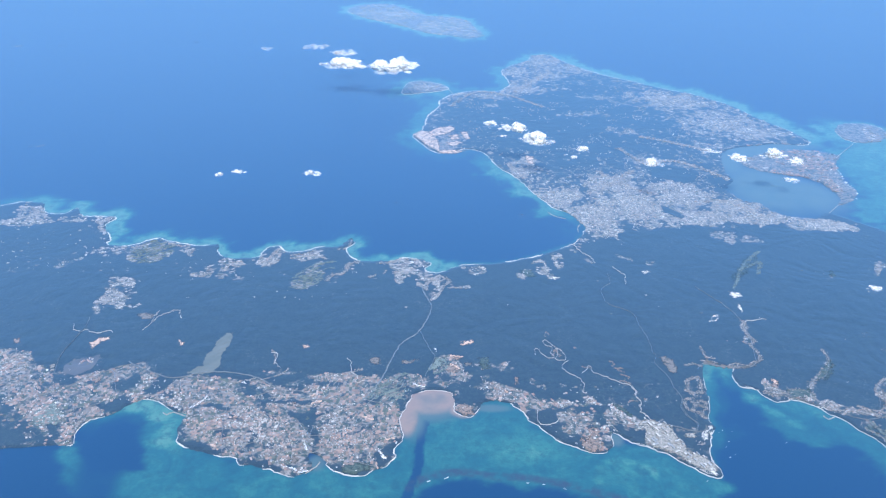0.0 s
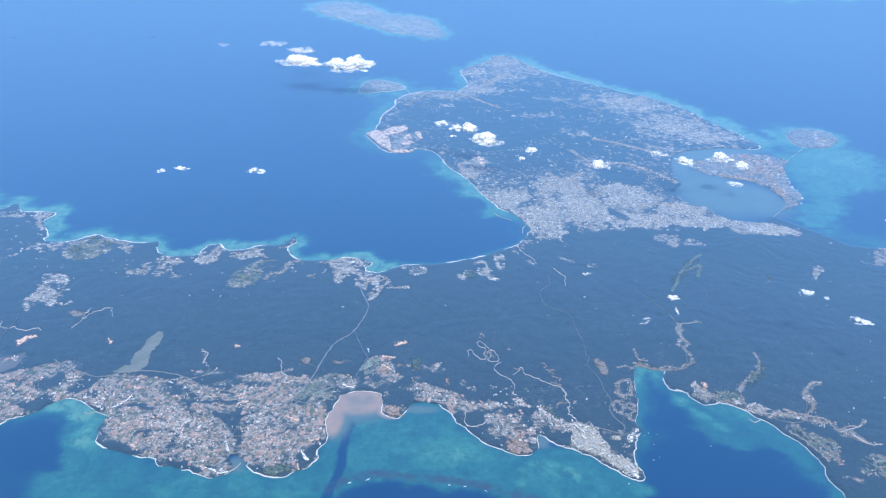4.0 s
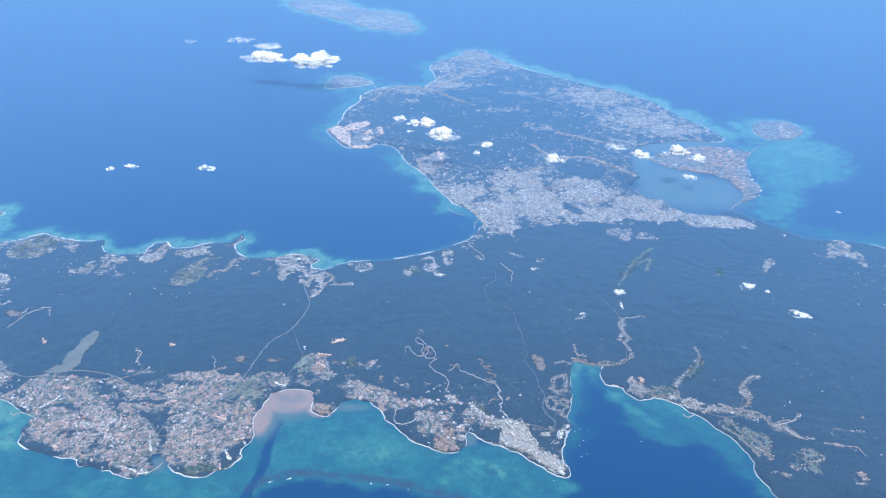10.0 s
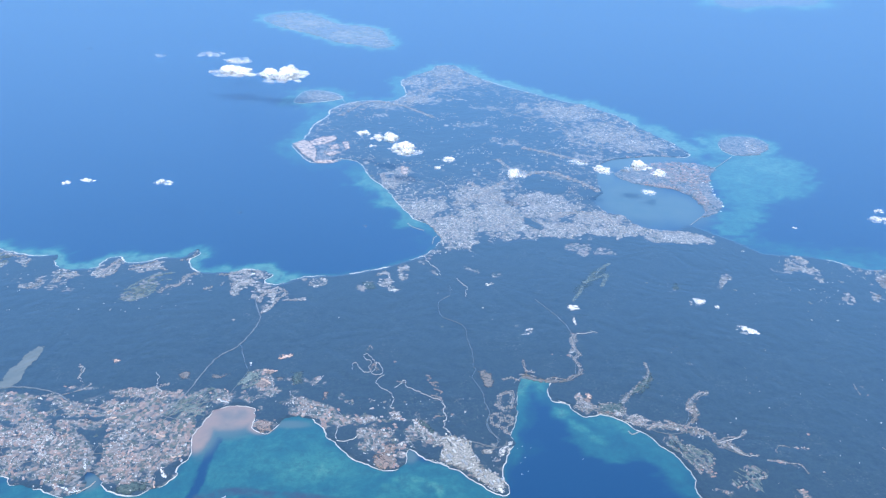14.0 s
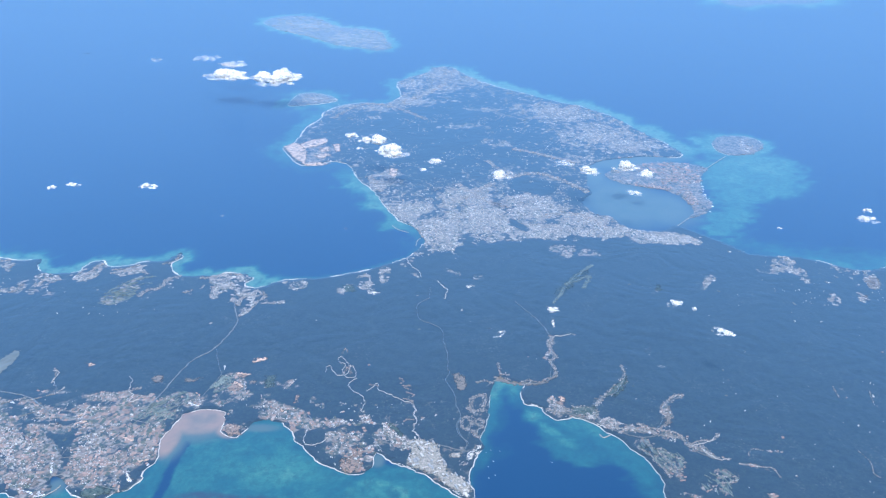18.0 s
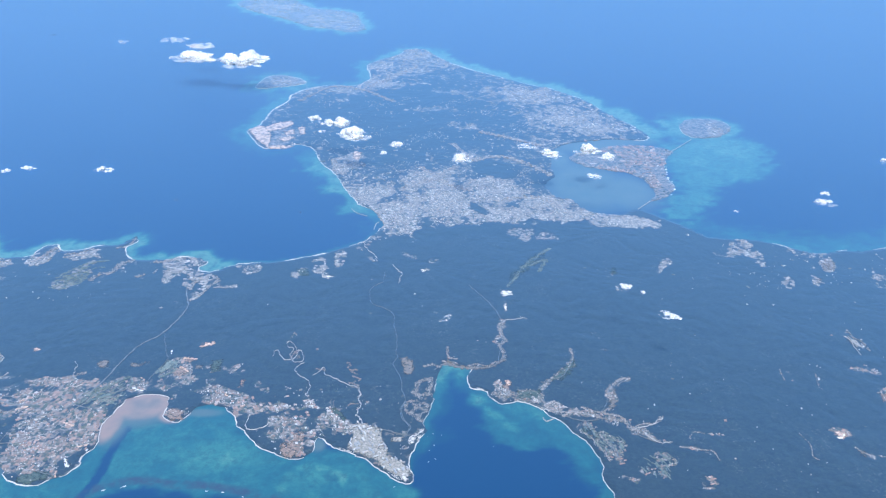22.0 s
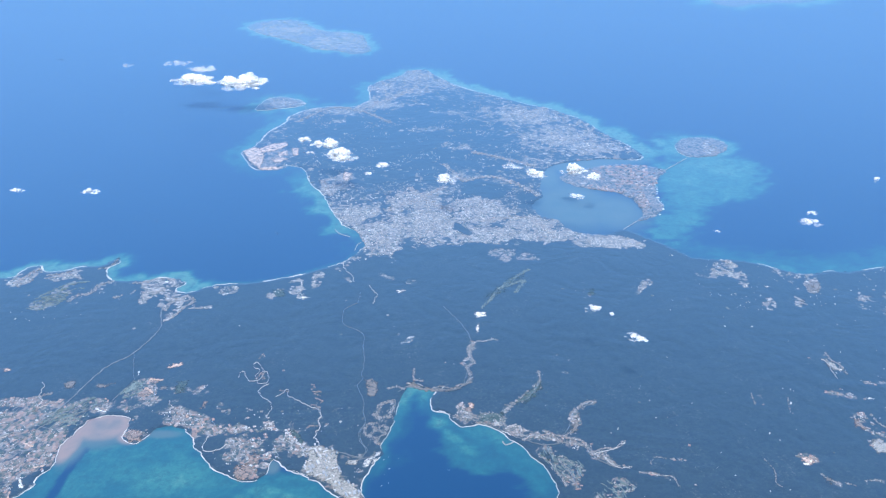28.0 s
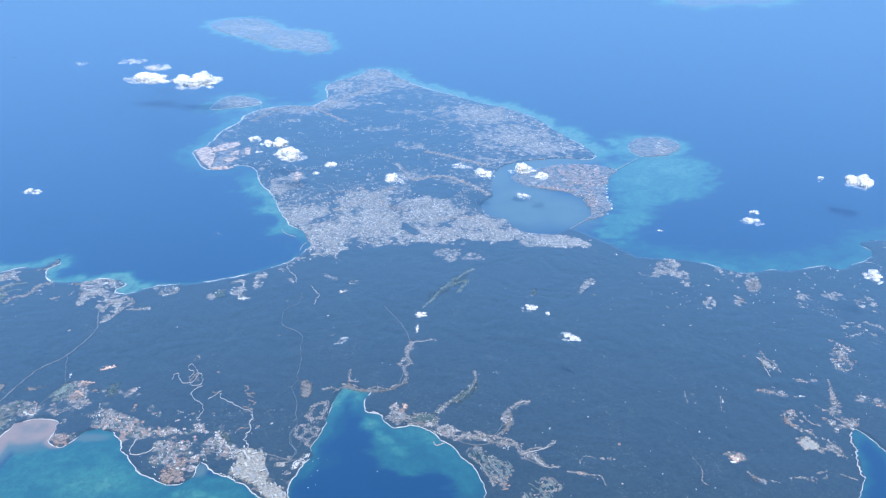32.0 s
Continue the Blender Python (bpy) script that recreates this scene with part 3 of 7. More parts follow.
CAMP_LANDS = [
    ('i', [(154, 587), (168, 585), (183, 586), (195, 580), (198, 566), (203, 549), (216, 538), (221, 526), (213, 520), (201, 530), (191, 543), (175, 551), (170, 558), (173, 571), (167, 571), (155, 564), (152, 575)]),
    ('t', [(143, 587), (153, 592), (166, 585), (167, 571), (155, 564), (145, 572)]),
    ('s', [(153, 608), (159, 610), (169, 599), (169, 591), (160, 589), (154, 598)]),
    ('s', [(203, 573), (217, 573), (219, 564), (214, 553), (207, 557), (202, 564)]),
]
# bare or trodden ground: the line it follows, its spread, and what it is
RANGE_GROUND = [
    ([(226, 644), (232, 648), (237, 649), (237, 639), (235, 632), (235, 625), (230, 627), (225, 625), (224, 635), (226, 644)], 2.3),
    ([(220, 630), (224, 627), (227, 620), (224, 617), (218, 616)], 1.6),
    ([(218, 617), (222, 613), (223, 607), (220, 601), (216, 602), (215, 609), (218, 617)], 1.6),
    ([(223, 607), (229, 614), (233, 613), (234, 604), (234, 594), (229, 590), (226, 591), (223, 597), (220, 600)], 1.9),
    ([(226, 591), (228, 599), (232, 602), (228, 607), (223, 607)], 1.6),
]
RIDGE_GROUND = [
    ([(159, 674), (164, 670), (161, 666)], 0.9), ([(163, 663), (170, 662), (165, 660), (171, 656)], 0.9),
    ([(167, 653), (174, 648), (169, 643), (173, 636)], 0.9), ([(165, 643), (169, 641)], 0.7),
    ([(108, 682), (110, 692), (115, 682)], 1.2), ([(103, 716), (105, 724), (108, 718)], 0.8), ([(133, 664), (142, 662)], 0.8),
    ([(175, 612), (169, 613), (166, 610)], 0.8),
]
BAY_GROUND = [
    ([(253, 701), (253, 691), (255, 683), (262, 681)], 1.2), ([(230, 669), (239, 671), (246, 667)], 1.5),
    ([(248, 677), (257, 676), (268, 668), (277, 673), (289, 669), (296, 675), (305, 679)], 1.1),
    ([(305, 679), (306, 692), (303, 704), (309, 713), (306, 730), (311, 744)], 1.9),
    ([(292, 630), (298, 623), (306, 627), (313, 624)], 3.2), ([(313, 631), (326, 630), (333, 624), (329, 615), (323, 618)], 2.6),
    ([(335, 634), (343, 647), (350, 654), (363, 666), (370, 684), (370, 698)], 1.7),
]
EAST_GROUND = [
    ([(335, 610), (345, 603), (357, 600), (371, 599), (378, 594), (390, 591), (400, 588), (403, 578), (412, 579), (416, 569)], 2.6),
    ([(416, 569), (419, 565), (432, 562)], 0.8), ([(366, 609), (378, 602), (393, 597), (400, 591)], 1.5),
    ([(384, 602), (393, 611), (393, 621), (392, 630), (399, 640), (409, 650), (417, 650)], 1.6),
    ([(404, 580), (413, 585), (424, 586), (432, 595)], 1.1), ([(360, 578), (368, 566), (374, 551), (378, 540)], 1.6),
    ([(368, 581), (376, 569), (382, 557), (388, 546)], 1.6), ([(377, 575), (386, 566), (394, 557)], 1.6),
]
RESORT_GROUND = [
    ([(-326, 917), (-310, 910), (-302, 915)], 2.0),
    ([(-296, 891), (-293, 903)], 2.0),
    ([(-245, 847), (-242, 865), (-230, 873)], 2.5),
    ([(-280, 839), (-265, 836), (-262, 853)], 2.0),
    ([(-209, 866), (-201, 880), (-194, 898), (-188, 906)], 3.2),
    ([(-200, 864), (-188, 878)], 2.2),
    ([(-176, 881), (-161, 887), (-145, 889), (-134, 880)], 2.2),
    ([(-177, 889), (-161, 893), (-149, 904)], 1.6),
    ([(-127, 827), (-121, 842), (-110, 846), (-107, 864), (-99, 874)], 2.6),
    ([(-110, 932), (-109, 920), (-114, 909), (-123, 905)], 2.0),
]
RESORT_GROUND_B = [
    ([(-71, 871), (-57, 874), (-46, 883), (-30, 879)], 2.2),
    ([(-48, 825), (-45, 837), (-52, 850), (-39, 846), (-33, 860)], 2.6),
    ([(-81, 836), (-73, 842)], 2.2),
    ([(-65, 845), (-63, 853)], 1.6),
    ([(-26, 825), (-15, 809), (-16, 825), (-7, 832), (-22, 834)], 2.0),
    ([(-10, 787), (-2, 801), (3, 818), (9, 830), (-3, 843)], 2.2),
    ([(8, 814), (28, 813)], 1.4),
]
LINKS_GROUND = [
    ([(-166, 826), (-157, 820), (-145, 817), (-135, 823), (-141, 833), (-153, 837), (-166, 833)], 0.8),
    ([(-164, 812), (-154, 809), (-145, 817)], 0.8),
    ([(-163, 838), (-152, 855), (-141, 869), (-122, 874)], 1.6),
    ([(-152, 843), (-145, 845), (-143, 859)], 0.8),
    ([(-140, 841), (-130, 857), (-122, 858)], 0.8),
]
VALLEY_GROUND = [
    ([(653, 733), (653, 718), (658, 711), (658, 696)], 0.9),
    ([(637, 630), (638, 620), (643, 614)], 1.0),
    ([(653, 634), (655, 620), (662, 614)], 0.9),
    ([(639, 598), (646, 592), (641, 587), (656, 583), (667, 573)], 1.7),
    ([(698, 683), (694, 665), (690, 648), (679, 632), (684, 620), (688, 614), (700, 624)], 1.3),
    ([(671, 644), (676, 636)], 0.9),
    ([(568, 578), (576, 576), (582, 575), (573, 569)], 1.0),
    ([(580, 556), (583, 550), (587, 546)], 0.8),
]
VALLEY_GROUND_B = [
    ([(594, 546), (601, 543)], 0.8),
    ([(611, 548), (623, 549)], 0.8),
    ([(634, 554), (644, 556)], 0.8),
    ([(448, 566), (453, 575), (462, 573), (468, 573)], 0.6),
    ([(437, 556), (452, 553), (462, 550), (464, 540)], 0.6),
    ([(415, 540), (424, 542), (430, 540), (423, 534), (415, 534)], 1.2),
    ([(541, 573), (544, 559), (541, 546), (544, 540)], 0.3),
    ([(559, 665), (557, 648)], 0.5),
    ([(589, 657), (585, 640)], 0.5),
    ([(715, 701), (728, 701), (734, 725)], 0.7),
    ([(653, 553), (663, 546)], 0.8),
]
CAPE_PLOTS = [
    ([(-179, 584), (-174, 586)], 1.2),
    ([(-139, 584), (-135, 584)], 1.0),
    ([(-201, 576), (-197, 574)], 1.0),
    ([(-111, 605), (-103, 608)], 1.2),
    ([(-219, 637), (-215, 637)], 1.0),
    ([(-206, 625), (-201, 625)], 1.2),
    ([(-185, 548), (-179, 542)], 1.2),
    ([(-50, 528), (-48, 522)], 0.8),
    ([(-44, 557), (-37, 559)], 0.9),
    ([(10, 681), (21, 679)], 1.4),
    ([(9, 667), (19, 660)], 1.4),
    ([(-255, 703), (-250, 697)], 1.0),
    ([(-21, 651), (-17, 645)], 0.9),
    ([(-65, 587), (-56, 584)], 1.0),
]
CAPE_YARDS = [
    ([(-49, 545), (-43, 534), (-46, 537)], 0.9),
    ([(-109, 551), (-107, 543)], 0.8),
    ([(-124, 524), (-115, 521), (-107, 517), (-100, 520)], 0.8),
    ([(-24, 635), (-14, 631)], 0.7),
    ([(-5, 693), (-4, 688)], 0.6),
    ([(-178, 635), (-174, 633)], 0.7),
    ([(-215, 598), (-209, 604), (-205, 614)], 0.8),
]
CAPE_GREENS = [
    ([(-67, 612), (-57, 620), (-43, 616), (-31, 612)], 1.0),
    ([(-62, 626), (-49, 622), (-36, 627)], 0.9),
    ([(-51, 632), (-40, 644)], 0.9),
    ([(-58, 612), (-52, 629), (-46, 642)], 0.9),
    ([(-36, 650), (-28, 650), (-26, 635)], 0.9),
    ([(-45, 625), (-30, 618)], 0.9),
    ([(-10, 657), (0, 675), (7, 663), (-5, 651)], 1.6),
]
CAPE_GROUND = [
    ([(-176, 609), (-191, 629), (-168, 641)], 1.6),
    ([(-156, 622), (-135, 617)], 1.0),
    ([(-149, 612), (-126, 614)], 1.0),
    ([(-165, 637), (-147, 647), (-140, 656)], 0.9),
    ([(-162, 688), (-157, 682), (-155, 665)], 0.9),
    ([(-115, 625), (-94, 628)], 1.0),
    ([(-132, 605), (-114, 600), (-98, 604)], 1.4),
    ([(-85, 651), (-72, 657), (-79, 657)], 1.2),
]
PENINSULA_GROUND = [
    ([(302, 1197), (349, 1214), (391, 1174), (412, 1141)], 5),
    ([(275, 1270), (302, 1203)], 4),
    ([(227, 1170), (265, 1104), (296, 1085)], 5),
    ([(325, 1051), (388, 1060), (420, 999)], 5),
    ([(321, 1327), (368, 1298), (414, 1263)], 5),
    ([(14, 1485), (60, 1575), (119, 1557), (181, 1482)], 4),
    ([(132, 1577), (218, 1726)], 5),
    ([(201, 1083), (255, 1141), (278, 1171)], 5),
    ([(118, 1138), (96, 1198)], 4),
    ([(437, 1257), (473, 1224)], 5),
]
VALLEY_FIELDS = [
    ([(330, 835), (347, 871), (379, 911)], 2),
    ([(341, 862), (370, 881), (358, 853)], 2.5),
    ([(320, 817), (330, 835)], 1.5),
]
SHORE_SANDS = [
    ([(270, 639), (279, 635), (286, 630), (290, 625)], 0.7), ([(295, 612), (301, 614), (310, 616), (318, 614), (324, 609), (332, 607), (338, 602)], 0.9),
    ([(151, 559), (154, 556), (165, 554), (175, 549), (182, 543), (190, 535), (201, 527), (213, 520)], 1.0),
    ([(219, 560), (220, 567), (225, 572), (230, 579)], 1.5), ([(237, 611), (240, 617)], 0.8),
]
LAND_USES = CAMP_LANDS + WEST_VILLAGES + RIVER_MOUTH_VILLAGES + NORTH_FARMS + CAPE_VILLAGES + CAPE_LANDS + SOUTH_LANDS + RED_BAY_LANDS + RED_BAY_LANDS_B + SOUTH_WOODS + CAPE_WOODS + CAPE_WOODS_B + RED_BAY_WOODS + RED_BAY_WOODS_B + BAY_VILLAGES + BAY_VILLAGES_C + BAY_VILLAGES_B + RESORT_VILLAGES + RESORT_VILLAGES_B + RESORT_VILLAGES_C + SLOPE_VILLAGES + SLOPE_VILLAGES_B + NORTH_VILLAGES + EASTERN_VILLAGES + CITY_WOODS
CLOUDS_A = [
    (-87, 1541, 41.16, 24.38, 1.0), (-193, 1560, 42.75, 12.98, 1.0), (-227, 1573, 15.75, 7.8, 0.6), (-205, 1662, 34.5, 8.28, 0.6),
    (-256, 1708, 22.5, 8.52, 0.6), (-507, 1737, 9.0, 3.2, 0.2), (-354, 1689, 17.0, 5.5, 0.25), (-848, 1690, 11.0, 3.8, 0.2),
    (-767, 1698, 8.9, 5.1, 0.15), (-284, 1010, 8.6, 3.7, 0.9), (-262, 1022, 10.1, 5.2, 0.9), (-170, 1019, 13.0, 5.9, 1.0),
    (73, 1226, 14.5, 7.2, 0.9), (105, 1206, 18.4, 8.2, 1.0), (132, 1156, 25.6, 12.7, 1.0), (86, 1170, 7.9, 4.0, 0.7),
    (192, 1120, 12.4, 6.7, 1.0), (177, 1086, 7.4, 3.7, 0.8),
]
CLOUDS_B = [
    (-54, 927, 3.3, 2.0, 0.5), (93, 894, 5.2, 2.6, 0.2), (-559, 1111, 9.2, 4.3, 0.15), (397, 1082, 16.8, 9.4, 1.0),
    (452, 1097, 19.0, 9.5, 1.0), (474, 1076, 16.0, 8.5, 0.9), (443, 1009, 11.5, 5.3, 1.0), (287, 1065, 18.3, 7.2, 0.7),
    (371, 1116, 15.4, 6.7, 0.5), (160, 1436, 7.7, 4.9, 0.6), (250, 667, 9.2, 6.2, 0.5), (240, 679, 3.1, 2.1, 0.4),
    (423, 727, 8.9, 5.2, 0.9), (438, 717, 4.4, 3.4, 0.8), (453, 677, 10.5, 3.3, 1.0), (376, 645, 4.5, 4.7, 0.3),
    (383, 619, 2.9, 2.0, 0.5), (841, 1070, 6.8, 5.7, 0.9),
]
CLOUDS_C = [
    (882, 1054, 25.3, 11.5, 1.0), (715, 961, 8.9, 4.3, 0.9), (702, 932, 14.6, 4.9, 0.7), (589, 907, 4.5, 2.7, 0.7),
    (776, 790, 15.1, 12.2, 1.2), (433, 599, 2.3, 1.9, 0.3),
]
CLOUD_ROWS = CLOUDS_A + CLOUDS_B + CLOUDS_C

# ---- world and sun ----
SUN_HIGH, SUN_TURN = 62.0, 176.0
world = bpy.data.worlds.new("world")
scene.world = world
world.use_nodes = True
wn = world.node_tree
sky = wn.nodes.new("ShaderNodeTexSky")
sky.sky_type, sky.sun_disc = "NISHITA", False
sky.sun_elevation, sky.sun_rotation = radians(SUN_HIGH), radians(SUN_TURN)
sky.altitude, sky.air_density, sky.dust_density, sky.ozone_density = 0, 1.6, 2.5, 2.0
wn.links.new(sky.outputs[0], wn.nodes["Background"].inputs[0])
wn.nodes["Background"].inputs[1].default_value = 0.15
sun = new("sun", bpy.data.lights.new("sun", "SUN"))
sun.data.energy, sun.data.angle, sun.data.color = 1.5, radians(0.6), (1.0, 0.95, 0.88)
sun.matrix_world = look((0, 0, 900), (30, 520, 900 - 540 * math.tan(radians(SUN_HIGH))))


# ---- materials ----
HAZE_SHEEN = 0.97  # haze put into the surfaces: a blue sheen, strongest at a low angle of view


class Nodes:
    """Short hand for a procedural material."""

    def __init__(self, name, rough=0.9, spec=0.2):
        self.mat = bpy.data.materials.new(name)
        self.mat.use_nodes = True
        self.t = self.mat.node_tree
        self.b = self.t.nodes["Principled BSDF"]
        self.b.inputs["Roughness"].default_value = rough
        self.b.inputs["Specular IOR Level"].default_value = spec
        # blue sheen and blue-tinted gloss stand in for the air's haze
        self.b.inputs["Sheen Weight"].default_value = HAZE_SHEEN
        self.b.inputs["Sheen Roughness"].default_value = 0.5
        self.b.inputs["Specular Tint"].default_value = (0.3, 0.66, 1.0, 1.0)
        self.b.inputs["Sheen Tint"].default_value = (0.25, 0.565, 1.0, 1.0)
        self.co = self.t.nodes.new("ShaderNodeTexCoord").outputs["Object"]

    def link(self, a, b):
        self.t.links.new(a, b)

    def noise(self, scale, detail=4.0, rough=0.55, distort=0.0, stretch=None):
        n = self.t.nodes.new("ShaderNodeTexNoise")
        n.inputs["Scale"].default_value, n.inputs["Detail"].default_value = scale, detail
        n.inputs["Roughness"].default_value, n.inputs["Distortion"].default_value = rough, distort
        co = self.co
        if stretch:
            m = self.t.nodes.new("ShaderNodeMapping")
            m.inputs["Scale"].default_value = stretch
            self.link(co, m.inputs[0])
            co = m.outputs[0]
        self.link(co, n.inputs["Vector"])
        return n.outputs["Fac"]

    def ramp(self, fac, stops):
        r = self.t.nodes.new("ShaderNodeValToRGB")
        e = r.color_ramp.elements
        while len(e) < len(stops):
            e.new(0.5)
        for k, (at, col) in zip(e, stops):
            k.position = at
            k.color = (*col, 1.0) if len(col) == 3 else col
        self.link(fac, r.inputs[0])
        return r.outputs[0]

    def mix(self, fac, a, b, mode="MIX"):
        m = self.t.nodes.new("ShaderNodeMix")
        m.data_type, m.blend_type = "RGBA", mode
        for value, slot in ((fac, m.inputs[0]), (a, m.inputs[6]), (b, m.inputs[7])):
            if isinstance(value, (int, float)):
                slot.default_value = value
            elif isinstance(value, tuple):
                slot.default_value = (*value, 1.0)
            else:
                self.link(value, slot)
        return m.outputs[2]

    def math(self, op, a, b=0.0, clamp=False):
        m = self.t.nodes.new("ShaderNodeMath")
        m.operation, m.use_clamp = op, clamp
        for value, slot in ((a, m.inputs[0]), (b, m.inputs[1])):
            if isinstance(value, (int, float)):
                slot.default_value = value
            else:
                self.link(value, slot)
        return m.outputs[0]

    def attr(self, name):
        a = self.t.nodes.new("ShaderNodeAttribute")
        a.attribute_name = name
        return a.outputs["Fac"]

    def island(self):
        return self.t.nodes.new("ShaderNodeNewGeometry").outputs["Random Per Island"]

    def one(self):
        return self.t.nodes.new("ShaderNodeObjectInfo").outputs["Random"]

    def color(self, out):
        self.link(out, self.b.inputs["Base Color"])
        return self

    def bump(self, height, strength=0.5, distance=0.5):
        n = self.t.nodes.new("ShaderNodeBump")
        n.inputs["Strength"].default_value, n.inputs["Distance"].default_value = strength, distance
        self.link(height, n.inputs["Height"])
        self.link(n.outputs[0], self.b.inputs["Normal"])
        return self


def sea_material():
    n = Nodes("sea", 0.32, 0.5)
    # haze over the water, painted as a weaker blue sheen and tinted gloss
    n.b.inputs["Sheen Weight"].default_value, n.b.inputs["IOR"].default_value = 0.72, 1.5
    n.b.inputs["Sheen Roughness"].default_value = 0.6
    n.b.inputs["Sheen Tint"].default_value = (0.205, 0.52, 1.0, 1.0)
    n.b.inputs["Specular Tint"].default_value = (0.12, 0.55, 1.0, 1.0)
    wob = n.math("SUBTRACT", n.noise(0.032, 8, 0.66, 0.9), 0.5)
    fine = n.math("SUBTRACT", n.noise(0.20, 6, 0.68, 0.2), 0.5)
    base = n.attr("shoal")
    s = n.math("ADD", base, n.math("MULTIPLY", wob, n.math("MULTIPLY", n.math("MINIMUM", base, 0.6), 1.7)))
    s = n.math("ADD", s, n.math("MULTIPLY", fine, n.math("MULTIPLY", n.math("MINIMUM", base, 0.5), 0.9)), True)
    deep = n.mix(n.noise(0.006, 5, 0.6), (0.0015, 0.019, 0.060), (0.002, 0.025, 0.075))
    reef = n.ramp(s, [(0.0, (0.003, 0.024, 0.075)), (0.18, (0.005, 0.036, 0.072)), (0.38, (0.010, 0.062, 0.080)), (0.60, (0.017, 0.098, 0.098)), (0.82, (0.040, 0.160, 0.125)), (1.0, (0.085, 0.215, 0.155))])
    col = n.mix(n.math("MULTIPLY", s, 9.0, True), deep, reef)
    coral = n.ramp(n.noise(0.11, 7, 0.75, 0.2), [(0.38, (0.75, 0.75, 0.75)), (0.52, (0, 0, 0))])
    col = n.mix(n.math("MULTIPLY", coral, n.math("MINIMUM", base, 0.8)), col, (0.012, 0.046, 0.058))
    col = n.mix(n.math("MULTIPLY", n.attr("crest"), n.ramp(n.noise(0.16, 6, 0.75), [(0.28, (0.35, 0.35, 0.35)), (0.55, (0.95, 0.95, 0.95))])), col, (0.034, 0.038, 0.052))
    col = n.mix(n.attr("silt"), col, n.mix(n.noise(0.05, 6), (0.055, 0.105, 0.100), (0.10, 0.135, 0.115)))
    col = n.mix(n.attr("mud"), col, n.mix(n.noise(0.08, 6, 0.6, 0.6), (0.36, 0.235, 0.15), (0.22, 0.165, 0.125)))
    n.color(col)
    n.bump(n.math("ADD", n.noise(0.5, 4, 0.6), n.noise(0.05, 3, 0.5)), 0.10, 0.3)
    return n.mat


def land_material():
    # gloss raised so that far woods brighten the way haze would
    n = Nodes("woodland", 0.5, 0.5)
    big, mid, fine = n.noise(0.012, 5, 0.6, 0.6), n.noise(0.09, 8, 0.72, 0.5), n.noise(0.9, 5, 0.75)
    # leaf colours turned from green towards blue: haze put into the base colour
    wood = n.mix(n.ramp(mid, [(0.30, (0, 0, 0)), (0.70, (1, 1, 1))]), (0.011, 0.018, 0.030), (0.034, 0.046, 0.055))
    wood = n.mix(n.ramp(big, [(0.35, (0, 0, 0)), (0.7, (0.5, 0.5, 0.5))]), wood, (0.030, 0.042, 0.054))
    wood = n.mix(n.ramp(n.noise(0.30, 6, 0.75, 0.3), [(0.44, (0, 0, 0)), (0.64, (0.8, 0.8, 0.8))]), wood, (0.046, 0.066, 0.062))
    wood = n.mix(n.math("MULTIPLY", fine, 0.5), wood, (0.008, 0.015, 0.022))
    glade = n.math("MULTIPLY", n.ramp(n.noise(0.020, 6, 0.7, 0.8), [(0.50, (0, 0, 0)), (0.66, (1, 1, 1))]), n.ramp(n.noise(0.42, 5, 0.7), [(0.56, (0, 0, 0)), (0.66, (0.75, 0.75, 0.75))]))
    wood = n.mix(glade, wood, (0.15, 0.16, 0.145))
    cell = n.t.nodes.new("ShaderNodeTexVoronoi")
    cell.inputs["Scale"].default_value, cell.inputs["Randomness"].default_value = 0.42, 1.0
    n.link(n.co, cell.inputs["Vector"])
    split = n.t.nodes.new("ShaderNodeSeparateColor")
    n.link(cell.outputs["Color"], split.inputs[0])
    plots = n.ramp(split.outputs[0], [(0.0, (0.030, 0.052, 0.040)), (0.30, (0.085, 0.095, 0.075)), (0.48, (0.21, 0.165, 0.13)), (0.62, (0.33, 0.235, 0.175)), (0.74, (0.19, 0.18, 0.17)), (0.88, (0.38, 0.33, 0.29))])
    bare = n.mix(n.math("MULTIPLY", n.noise(0.8, 5, 0.75), 0.42), plots, (0.06, 0.075, 0.065))
    edge = n.math("ADD", n.math("MULTIPLY", n.attr("cleared"), 1.25), n.math("MULTIPLY", n.math("SUBTRACT", n.noise(0.10, 8, 0.72, 0.8), 0.5), 2.0))
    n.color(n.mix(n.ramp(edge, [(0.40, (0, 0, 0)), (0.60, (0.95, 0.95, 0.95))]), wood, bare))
    n.bump(n.math("ADD", n.math("MULTIPLY", mid, 3.0), fine), 0.05, 0.6)
    return n.mat


def palette_material(name, stops, rough=0.85, grain=0.8, random_of="island", dirt=0.25, tone=(0.30, 0.28, 0.26)):
    n = Nodes(name, rough, 0.25)
    pick = n.island() if random_of == "island" else n.one()
    col = n.ramp(pick, stops)
    for node in n.t.nodes:
        if node.bl_idname == "ShaderNodeValToRGB":
            node.color_ramp.interpolation = "CONSTANT"
    col = n.mix(n.ramp(n.noise(0.035, 4, 0.6, 0.4), [(0.35, (0, 0, 0)), (0.68, (0.5, 0.5, 0.5))]), col, tone)
    n.color(n.mix(n.math("MULTIPLY", n.noise(grain, 5, 0.7), dirt), col, (0.08, 0.08, 0.075)))
    return n.mat


def plain_material(name, dark, light, scale=0.5, rough=0.9, spec=0.2, bump=0.0):
    n = Nodes(name, rough, spec)
    f = n.noise(scale, 6, 0.65, 0.3)
    n.color(n.ramp(f, [(0.3, dark), (0.7, light)]))
    if bump:
        n.bump(f, bump, 0.3)
    return n.mat


